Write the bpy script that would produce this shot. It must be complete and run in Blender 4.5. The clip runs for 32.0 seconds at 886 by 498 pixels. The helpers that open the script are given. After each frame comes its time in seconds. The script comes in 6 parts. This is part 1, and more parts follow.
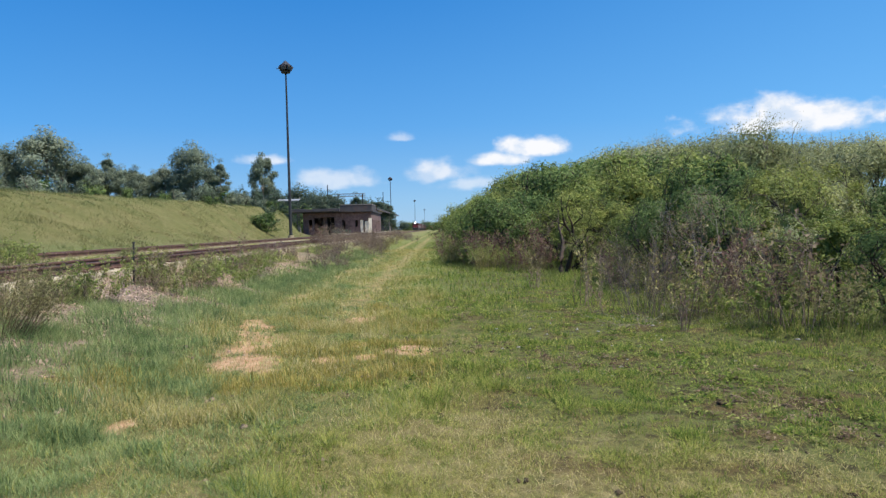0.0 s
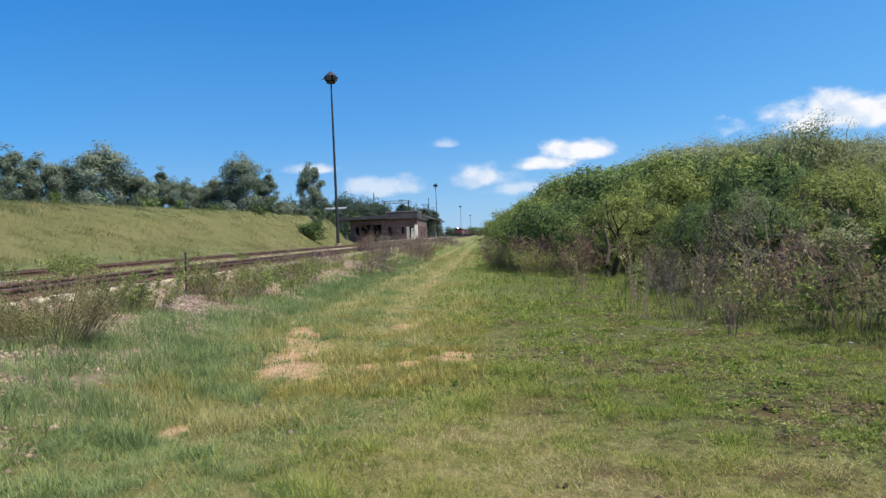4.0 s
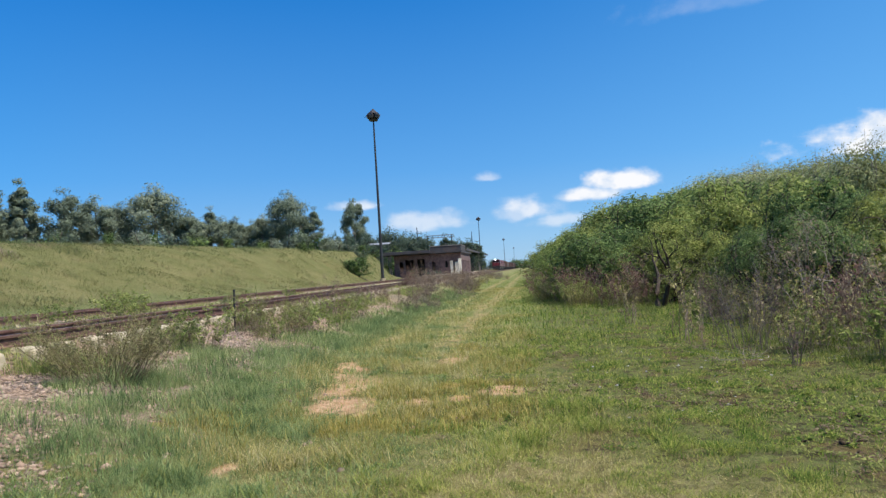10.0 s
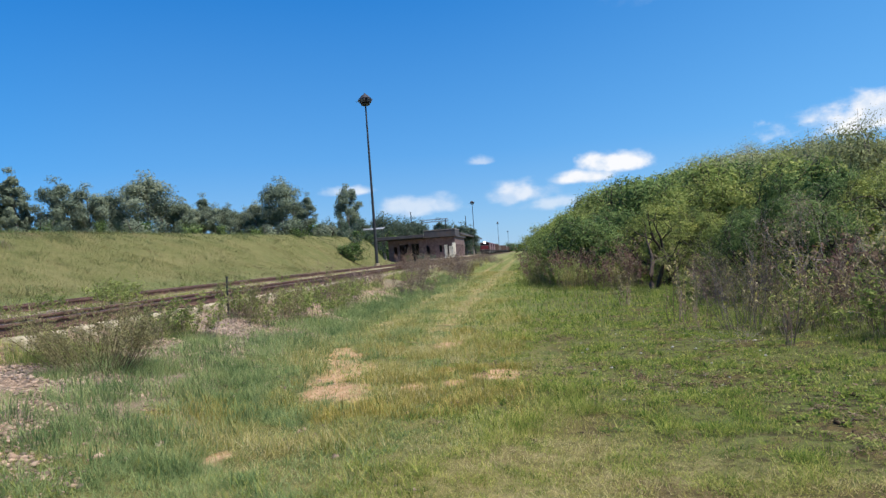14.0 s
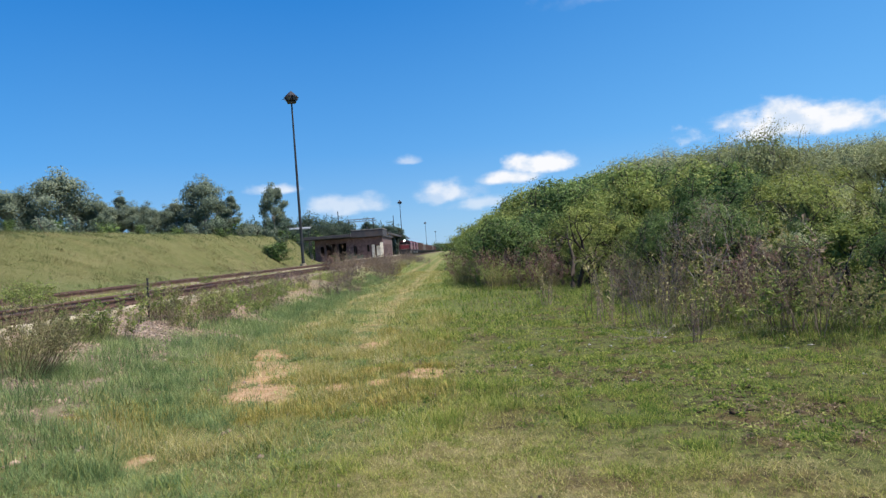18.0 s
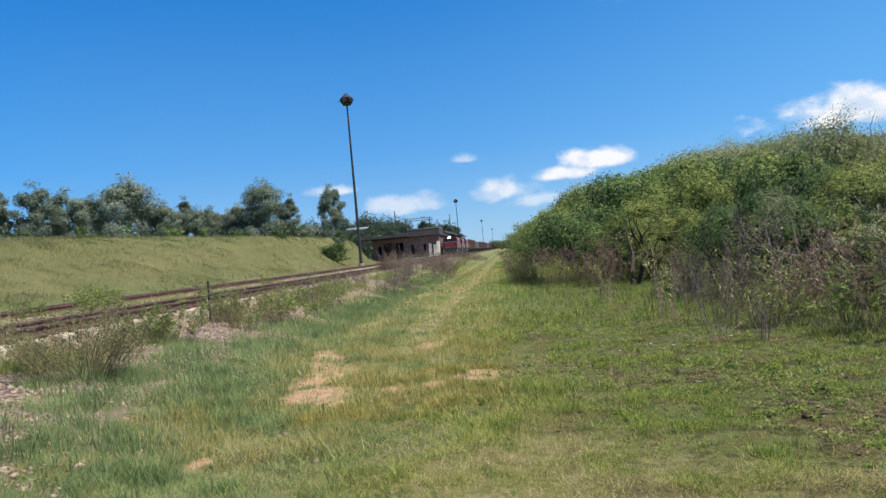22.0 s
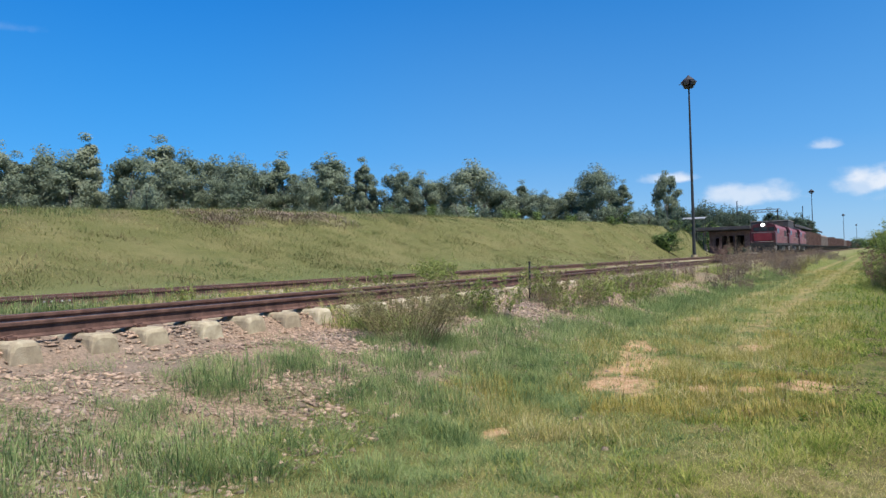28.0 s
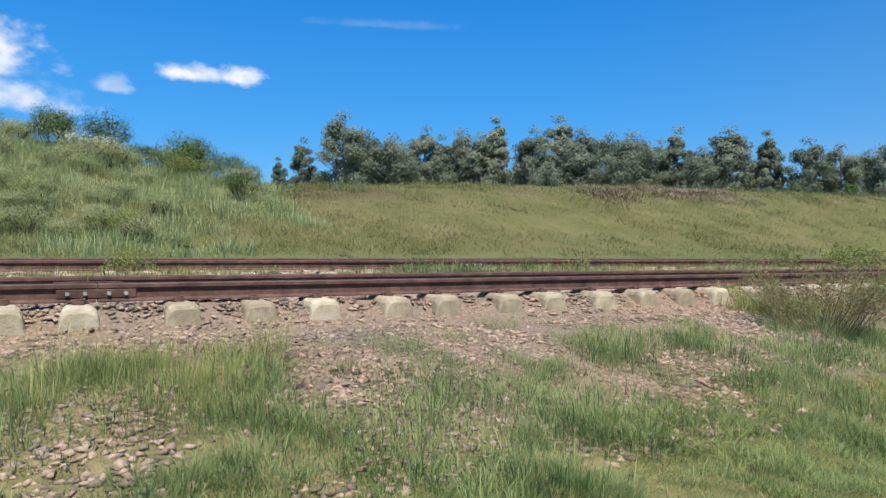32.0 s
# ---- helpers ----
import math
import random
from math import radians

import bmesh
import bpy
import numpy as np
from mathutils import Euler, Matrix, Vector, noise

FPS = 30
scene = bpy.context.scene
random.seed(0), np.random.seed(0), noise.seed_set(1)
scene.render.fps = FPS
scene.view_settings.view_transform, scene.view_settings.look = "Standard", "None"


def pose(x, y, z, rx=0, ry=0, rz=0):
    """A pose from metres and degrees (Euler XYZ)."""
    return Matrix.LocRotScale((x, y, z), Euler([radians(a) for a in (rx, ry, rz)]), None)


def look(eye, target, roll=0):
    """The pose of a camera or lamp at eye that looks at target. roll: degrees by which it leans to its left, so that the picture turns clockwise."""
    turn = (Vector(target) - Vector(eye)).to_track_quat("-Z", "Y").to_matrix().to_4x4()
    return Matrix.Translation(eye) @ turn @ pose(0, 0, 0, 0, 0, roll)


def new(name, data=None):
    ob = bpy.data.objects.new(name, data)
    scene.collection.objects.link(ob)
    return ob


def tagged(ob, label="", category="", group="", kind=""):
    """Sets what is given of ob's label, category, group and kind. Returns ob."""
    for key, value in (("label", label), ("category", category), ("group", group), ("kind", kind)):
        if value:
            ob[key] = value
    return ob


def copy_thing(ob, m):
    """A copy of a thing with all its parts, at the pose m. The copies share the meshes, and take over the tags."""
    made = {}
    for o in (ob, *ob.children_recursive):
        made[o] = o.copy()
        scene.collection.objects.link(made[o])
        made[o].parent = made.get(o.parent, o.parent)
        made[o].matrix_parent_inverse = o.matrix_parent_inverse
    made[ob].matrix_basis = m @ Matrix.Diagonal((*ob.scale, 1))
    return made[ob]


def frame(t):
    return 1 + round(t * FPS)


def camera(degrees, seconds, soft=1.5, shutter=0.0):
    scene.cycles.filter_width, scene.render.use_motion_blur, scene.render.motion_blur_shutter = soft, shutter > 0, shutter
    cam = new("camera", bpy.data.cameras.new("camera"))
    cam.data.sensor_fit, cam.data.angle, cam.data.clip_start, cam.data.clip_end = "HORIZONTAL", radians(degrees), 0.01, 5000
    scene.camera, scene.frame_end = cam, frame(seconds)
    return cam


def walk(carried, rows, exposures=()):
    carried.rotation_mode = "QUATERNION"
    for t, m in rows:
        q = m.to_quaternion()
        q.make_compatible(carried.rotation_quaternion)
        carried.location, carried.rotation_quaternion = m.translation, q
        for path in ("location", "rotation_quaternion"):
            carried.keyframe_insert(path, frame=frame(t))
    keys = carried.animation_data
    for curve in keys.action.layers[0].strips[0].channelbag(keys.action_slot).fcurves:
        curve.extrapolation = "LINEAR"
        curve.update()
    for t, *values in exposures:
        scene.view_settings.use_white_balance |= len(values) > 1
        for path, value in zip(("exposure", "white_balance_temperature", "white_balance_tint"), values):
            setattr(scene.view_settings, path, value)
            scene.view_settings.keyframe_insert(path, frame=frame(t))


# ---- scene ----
cam = camera(62.58, 32.0, soft=1.4)
# seconds, place in metres, turn in degrees
PATH = [
    (0, -0.118, 0.034, 1.437, 88.41, 1.48, -0.25),
    (0.5, -0.079, -0.011, 1.448, 86.59, 2.00, 0.05),
    (1, -0.050, -0.009, 1.402, 85.43, 2.97, 2.55),
    (1.5, -0.070, 0.045, 1.483, 88.91, 2.01, 5.93),
    (2, -0.073, 0.036, 1.419, 83.72, 0.96, 4.86),
    (2.5, -0.080, 0.006, 1.388, 88.09, 2.89, 7.83),
    (3, -0.084, 0.004, 1.429, 88.45, 3.10, 9.23),
    (3.5, -0.079, -0.002, 1.431, 87.76, 3.07, 7.30),
    (4, -0.060, -0.033, 1.450, 88.98, 2.42, 3.38),
    (4.5, -0.027, -0.045, 1.477, 91.89, 3.56, 3.93),
    (6.5, -0.018, -0.054, 1.459, 89.22, 2.72, 4.30),
    (7, -0.016, -0.056, 1.454, 93.54, 3.31, 10.53),
    (7.5, -0.051, 0.051, 1.463, 91.68, 2.81, 7.11),
    (8, -0.084, -0.036, 1.434, 89.79, 4.41, 6.19),
    (8.5, -0.120, -0.008, 1.474, 87.46, 2.43, 5.87),
    (9, -0.156, 0.020, 1.514, 89.48, 1.51, 2.18),
    (9.5, -0.180, 0.044, 1.401, 92.23, 0.04, -0.68),
    (10, -0.119, 0.084, 1.428, 91.81, 3.55, 6.81),
    (10.5, -0.101, 0.089, 1.406, 90.09, 3.58, -0.02),
    (11, -0.067, 0.153, 1.424, 88.14, 4.58, 3.03),
    (11.5, -0.094, 0.165, 1.416, 87.86, 4.28, 5.06),
    (12, -0.101, 0.125, 1.431, 88.10, 4.61, 5.95),
    (12.5, -0.125, 0.124, 1.389, 88.46, 5.06, 8.55),
    (13, -0.147, 0.124, 1.424, 90.04, 3.59, 6.56),
    (13.5, -0.134, 0.118, 1.424, 90.36, 4.15, 6.22),
    (15.5, -0.064, 0.250, 1.446, 91.25, 4.18, 6.62),
    (16, -0.118, 0.242, 1.403, 90.62, 4.66, 4.79),
    (16.5, -0.037, 0.186, 1.431, 89.87, 4.48, -0.88),
    (17, -0.060, 0.094, 1.439, 88.63, 5.26, 1.64),
    (17.5, -0.065, 0.008, 1.472, 89.43, 3.58, 4.13),
    (18, -0.064, -0.047, 1.452, 90.10, 4.22, 0.68),
    (18.5, -0.064, 0.009, 1.461, 92.04, 5.57, 5.68),
    (19, -0.116, 0.036, 1.473, 92.48, 7.27, 8.70),
    (19.5, -0.064, 0.064, 1.456, 89.36, 5.03, 5.76),
    (20, -0.054, 0.049, 1.439, 88.04, 4.88, 4.04),
    (20.5, -0.052, 0.066, 1.421, 87.97, 4.77, 4.71),
    (21, -0.065, 0.065, 1.459, 89.89, 4.97, 4.79),
    (21.5, -0.029, 0.051, 1.471, 89.90, 5.33, 5.26),
    (22, -0.031, 0.073, 1.468, 90.31, 5.20, 5.17),
    (22.5, -0.006, 0.104, 1.471, 89.22, 4.39, 4.57),
    (23, -0.099, 0.106, 1.452, 88.82, 3.44, 7.86),
    (23.5, -0.095, 0.107, 1.418, 86.04, 6.26, 9.29),
    (24, -0.088, 0.158, 1.406, 86.63, 3.20, 9.01),
    (24.5, -0.075, 0.096, 1.418, 89.36, 3.13, 13.03),
    (25, -0.023, 0.063, 1.413, 90.71, 2.91, 20.20),
    (25.5, -0.073, 0.067, 1.420, 87.40, 2.88, 16.63),
    (27.5, 0.118, 0.207, 1.429, 90.33, 0.25, 32.42),
    (28, 0.159, 0.205, 1.436, 90.80, 1.64, 30.81),
    (28.5, 0.184, 0.196, 1.445, 92.95, 1.12, 30.73),
    (29, 0.163, 0.196, 1.404, 92.03, 1.53, 44.38),
    (29.5, 0.126, 0.154, 1.438, 92.58, 2.26, 58.29),
    (30, 0.152, 0.157, 1.391, 90.95, 2.89, 66.86),
    (30.5, 0.188, 0.143, 1.402, 90.47, 2.60, 37.44),
    (31, 0.223, 0.129, 1.413, 89.86, 3.00, 21.50),
    (31.5, 0.176, 0.276, 1.355, 92.32, 3.24, 45.44),
    (32, 0.102, 0.164, 1.389, 89.25, -0.88, 60.72),
]
walk(cam, [(t, pose(x, y, z, rx, ry, rz)) for t, x, y, z, rx, ry, rz in PATH],
     [(0, 0.45), (0.5, 0.52), (1.0, 0.66), (1.5, 0.55), (2.0, 0.43), (3.0, 0.45), (32.0, 0.45)])

# ---------------- world, sun, exposure ----------------
SUN_TURN, SUN_HEIGHT = 112.0, 60.0          # degrees right of the line's direction, degrees up


def node(tree, kind, x=0, y=0, **values):
    n = tree.nodes.new(kind)
    n.location = (x, y)
    for key, value in values.items():
        n.inputs[key].default_value = value
    return n


def calc(tree, op, a, b=None, c=None):
    n = tree.nodes.new("ShaderNodeMath")
    n.operation = op
    for i, v in enumerate((a, b, c)):
        if v is None:
            continue
        if isinstance(v, (int, float)):
            n.inputs[i].default_value = v
        else:
            tree.links.new(v, n.inputs[i])
    return n.outputs[0]


def smooth(tree, v, low, high):
    n = tree.nodes.new("ShaderNodeMapRange")
    n.interpolation_type = "SMOOTHSTEP"
    tree.links.new(v, n.inputs["Value"])
    n.inputs["From Min"].default_value, n.inputs["From Max"].default_value = low, high
    return n.outputs["Result"]


# fair-weather clouds: turn, height, half width, half height (degrees), how thick
CLOUDS = [(-13.8, 5.5, 2.4, 0.7, 0.75), (-7.8, 3.9, 4.8, 1.3, 0.55), (7.4, 6.0, 3.4, 1.2, 1.1), (4.6, 5.2, 3.2, 0.9, 0.95), (0.2, 4.3, 3.6, 1.4, 0.72), (2.6, 3.4, 3.2, 1.0, 0.5),
          (-2.8, 7.1, 1.3, 0.6, 0.45), (25.5, 6.9, 7.4, 2.1, 1.15), (42.0, 7.5, 11.0, 2.4, 1.0), (-95.0, 11.4, 7.2, 3.2, 0.92), (-91.5, 9.0, 6.2, 1.7, 0.75),
          (-99.5, 15.6, 6.5, 3.2, 0.55), (-79.6, 11.7, 3.2, 1.0, 0.95), (-76.2, 11.8, 2.7, 1.35, 1.05), (-85.3, 10.4, 1.7, 0.95, 0.5), (-91.5, 17.7, 1.7, 1.2, 0.45),
          (-66.0, 16.2, 7.0, 0.6, 0.10), (-112.0, 12.0, 9.0, 3.0, 1.0), (17.0, 18.0, 9.0, 1.6, 0.13), (27.0, 22.0, 10.0, 2.4, 0.16), (9.0, 23.0, 7.0, 1.0, 0.08)]


def make_world():
    world = bpy.data.worlds.new("sky")
    world.use_nodes = True
    scene.world = world
    tree = world.node_tree
    tree.nodes.clear()
    sky = tree.nodes.new("ShaderNodeTexSky")
    sky.sky_type, sky.sun_disc = "NISHITA", False
    sky.sun_elevation, sky.sun_rotation = radians(SUN_HEIGHT), radians(SUN_TURN)
    sky.altitude, sky.air_density, sky.dust_density, sky.ozone_density = 900, 1.0, 0.3, 3.0
    tint = node(tree, "ShaderNodeHueSaturation", Hue=0.503, Saturation=1.4, Value=1.0)
    tree.links.new(sky.outputs[0], tint.inputs["Color"])
    back = node(tree, "ShaderNodeBackground", Strength=0.102)
    tree.links.new(tint.outputs[0], back.inputs["Color"])
    where = tree.nodes.new("ShaderNodeTexCoord").outputs["Generated"]
    axes = tree.nodes.new("ShaderNodeSeparateXYZ")
    tree.links.new(where, axes.inputs[0])
    turn = calc(tree, "MULTIPLY", calc(tree, "ARCTAN2", axes.outputs[0], axes.outputs[1]), 57.2958)
    rise = calc(tree, "MULTIPLY", calc(tree, "ARCSINE", axes.outputs[2]), 57.2958)
    billow = node(tree, "ShaderNodeTexNoise", Scale=24.0, Detail=6.0, Roughness=0.55)
    stretch = tree.nodes.new("ShaderNodeMapping")
    stretch.inputs["Scale"].default_value = (1, 1, 1.5)
    tree.links.new(where, stretch.inputs["Vector"])
    tree.links.new(stretch.outputs[0], billow.inputs["Vector"])
    rough = calc(tree, "MULTIPLY", calc(tree, "SUBTRACT", billow.outputs["Fac"], 0.5), 1.7)
    cover = None
    for a, e, w, h, thick in CLOUDS:
        u = calc(tree, "DIVIDE", calc(tree, "SUBTRACT", turn, a), w)
        v = calc(tree, "DIVIDE", calc(tree, "SUBTRACT", rise, e), h)
        v = calc(tree, "MULTIPLY", v, calc(tree, "ADD", 1.4, calc(tree, "MULTIPLY", calc(tree, "SIGN", v), -0.4)))
        far = calc(tree, "SQRT", calc(tree, "ADD", calc(tree, "MULTIPLY", u, u), calc(tree, "MULTIPLY", v, v)))
        one = calc(tree, "MULTIPLY", smooth(tree, calc(tree, "SUBTRACT", calc(tree, "ADD", 1.0, rough), far), 0.02, 0.75), thick)
        cover = one if cover is None else calc(tree, "MAXIMUM", cover, one)
    # clear summer air: paler toward the horizon, deep blue overhead
    air = tree.nodes.new("ShaderNodeValToRGB")
    tree.links.new(calc(tree, "DIVIDE", rise, 50.0), air.inputs[0])
    stops = air.color_ramp.elements
    stops[0].position, stops[0].color = 0.0, (0.27, 0.56, 0.95, 1)
    stops[1].position, stops[1].color = 1.0, (0.010, 0.172, 0.64, 1)
    for at, tone in ((0.16, (0.115, 0.42, 0.93, 1)), (0.45, (0.017, 0.235, 0.75, 1))):
        stops.new(at).color = tone
    cloud = node(tree, "ShaderNodeBackground", Color=(0.86, 0.92, 1.0, 1), Strength=0.74)
    # sunlit heads and bluish grey undersides
    heads = node(tree, "ShaderNodeTexNoise", Scale=30.0, Detail=4.0, Roughness=0.5)
    tree.links.new(stretch.outputs[0], heads.inputs["Vector"])
    tone = tree.nodes.new("ShaderNodeMix")
    tone.data_type = "RGBA"
    tree.links.new(smooth(tree, heads.outputs["Fac"], 0.36, 0.60), tone.inputs[0])
    tone.inputs[6].default_value, tone.inputs[7].default_value = (0.66, 0.77, 0.93, 1), (0.98, 0.98, 1.0, 1)
    tree.links.new(tone.outputs[2], cloud.inputs["Color"])
    mist = node(tree, "ShaderNodeBackground", Strength=0.66)
    tree.links.new(air.outputs[0], mist.inputs["Color"])
    # deepest blue at a right angle to the sun
    deep = tree.nodes.new("ShaderNodeMix")
    deep.data_type, deep.blend_type = "RGBA", "MULTIPLY"
    tree.links.new(calc(tree, "MULTIPLY", smooth(tree, turn, -22.0, -55.0), smooth(tree, turn, -125.0, -95.0)), deep.inputs[0])
    tree.links.new(air.outputs[0], deep.inputs[6])
    deep.inputs[7].default_value = (0.5, 1.0, 1.10, 1)
    # paler toward the sun's side
    pale = tree.nodes.new("ShaderNodeMix")
    pale.data_type, pale.blend_type = "RGBA", "ADD"
    tree.links.new(calc(tree, "MULTIPLY", smooth(tree, turn, -12.0, 40.0), smooth(tree, turn, 170.0, 120.0)), pale.inputs[0])
    tree.links.new(deep.outputs[2], pale.inputs[6])
    pale.inputs[7].default_value = (0.06, 0.115, 0.13, 1)
    tree.links.new(pale.outputs[2], mist.inputs["Color"])
    both = tree.nodes.new("ShaderNodeMixShader")
    both.inputs[0].default_value = 0.78
    tree.links.new(back.outputs[0], both.inputs[1])
    tree.links.new(mist.outputs[0], both.inputs[2])
    mix = tree.nodes.new("ShaderNodeMixShader")
    tree.links.new(calc(tree, "MINIMUM", cover, 0.96), mix.inputs[0])
    tree.links.new(both.outputs[0], mix.inputs[1])
    tree.links.new(cloud.outputs[0], mix.inputs[2])
    out = tree.nodes.new("ShaderNodeOutputWorld")
    tree.links.new(mix.outputs[0], out.inputs[0])


make_world()
sun = new("sun", bpy.data.lights.new("sun", "SUN"))
sun.data.energy, sun.data.angle, sun.data.color = 5.0, radians(0.53), (1.0, 0.95, 0.86)
toward = Vector((math.sin(radians(SUN_TURN)) * math.cos(radians(SUN_HEIGHT)), math.cos(radians(SUN_TURN)) * math.cos(radians(SUN_HEIGHT)), math.sin(radians(SUN_HEIGHT))))
sun.matrix_world = look(toward * 50, (0, 0, 0))


# ---------------- materials ----------------
def surface(name, colours, scale=1.0, detail=8.0, rough=0.8, metal=0.0, bump=0.3, bump_scale=None, leafy=0.0, island=0.0, piece=0.0, stain=None, stain_scale=0.4, stain_amount=0.5, spec=0.3):
    """Two scales of noise between the given colours; island, piece: spread of brightness from blade to blade, piece to piece."""
    m = bpy.data.materials.new(name)
    m.use_nodes = True
    tree = m.node_tree
    tree.nodes.clear()
    where = tree.nodes.new("ShaderNodeNewGeometry").outputs["Position"] if leafy or island else tree.nodes.new("ShaderNodeTexCoord").outputs["Object"]
    if piece:
        info = tree.nodes.new("ShaderNodeObjectInfo")
        moved = tree.nodes.new("ShaderNodeVectorMath")
        moved.operation = "ADD"
        tree.links.new(where, moved.inputs[0])
        shift = calc(tree, "MULTIPLY", info.outputs["Random"], 37.0)
        tree.links.new(shift, moved.inputs[1])
        where = moved.outputs[0]
    fine = node(tree, "ShaderNodeTexNoise", Scale=scale, Detail=detail, Roughness=0.62)
    tree.links.new(where, fine.inputs["Vector"])
    ramp = tree.nodes.new("ShaderNodeValToRGB")
    spots = ramp.color_ramp.elements
    n = len(colours)
    while len(spots) < n:
        spots.new(0.5)
    for i, c in enumerate(colours):
        spots[i].position = 0.5 if n == 1 else 0.3 + 0.4 * i / (n - 1)
        spots[i].color = (*c, 1)
    value = fine.outputs["Fac"]
    if island:
        lot = tree.nodes.new("ShaderNodeNewGeometry").outputs["Random Per Island"]
        value = calc(tree, "ADD", value, calc(tree, "MULTIPLY", calc(tree, "SUBTRACT", lot, 0.5), island))
    if piece:
        value = calc(tree, "ADD", value, calc(tree, "MULTIPLY", calc(tree, "SUBTRACT", info.outputs["Random"], 0.5), piece))
    tree.links.new(value, ramp.inputs[0])
    colour = ramp.outputs[0]
    if stain:
        big = node(tree, "ShaderNodeTexNoise", Scale=stain_scale, Detail=5.0, Roughness=0.6)
        tree.links.new(where, big.inputs["Vector"])
        mixed = tree.nodes.new("ShaderNodeMix")
        mixed.data_type = "RGBA"
        tree.links.new(calc(tree, "MULTIPLY", smooth(tree, big.outputs["Fac"], 0.45, 0.7), stain_amount), mixed.inputs[0])
        tree.links.new(colour, mixed.inputs[6])
        mixed.inputs[7].default_value = (*stain, 1)
        colour = mixed.outputs[2]
    shader = node(tree, "ShaderNodeBsdfPrincipled", Roughness=rough, Metallic=metal)
    shader.inputs["Specular IOR Level"].default_value = spec
    tree.links.new(colour, shader.inputs["Base Color"])
    if bump:
        grain = node(tree, "ShaderNodeTexNoise", Scale=bump_scale or scale * 4, Detail=6.0, Roughness=0.65)
        tree.links.new(where, grain.inputs["Vector"])
        relief = node(tree, "ShaderNodeBump", Strength=bump, Distance=0.02)
        tree.links.new(grain.outputs["Fac"], relief.inputs["Height"])
        tree.links.new(relief.outputs[0], shader.inputs["Normal"])
    out = tree.nodes.new("ShaderNodeOutputMaterial")
    last = shader.outputs[0]
    if leafy:
        through_leaf = tree.nodes.new("ShaderNodeBsdfTranslucent")
        tree.links.new(colour, through_leaf.inputs["Color"])
        mix = tree.nodes.new("ShaderNodeMixShader")
        mix.inputs[0].default_value = leafy
        tree.links.new(last, mix.inputs[1])
        tree.links.new(through_leaf.outputs[0], mix.inputs[2])
        last = mix.outputs[0]
    tree.links.new(last, out.inputs[0])
    return m


def plain(name, colour, rough=0.5, metal=0.0, glow=0.0):
    m = bpy.data.materials.new(name)
    m.use_nodes = True
    s = m.node_tree.nodes["Principled BSDF"]
    s.inputs["Base Color"].default_value = (*colour, 1)
    s.inputs["Roughness"].default_value, s.inputs["Metallic"].default_value = rough, metal
    if glow:
        s.inputs["Emission Color"].default_value = (1, 0.97, 0.9, 1)
        s.inputs["Emission Strength"].default_value = glow
    return m


# bare sandy spots: middle, half widths
BARE = [(-2.32, 8.1, 0.36, 0.55), (-2.5, 9.3, 0.32, 1.0), (-2.8, 10.6, 0.22, 0.8), (-3.05, 11.3, 0.22, 0.9), (-0.5, 8.6, 0.32, 0.32), (-1.45, 8.1, 0.2, 0.18), (-1.0, 8.2, 0.14, 0.14),
        (-1.4, 11.8, 0.24, 0.5), (-3.3, 2.9, 0.16, 0.3), (-1.15, 9.2, 0.16, 0.2), (-1.9, 7.6, 0.14, 0.12), (-2.6, 5.6, 0.13, 0.16)]


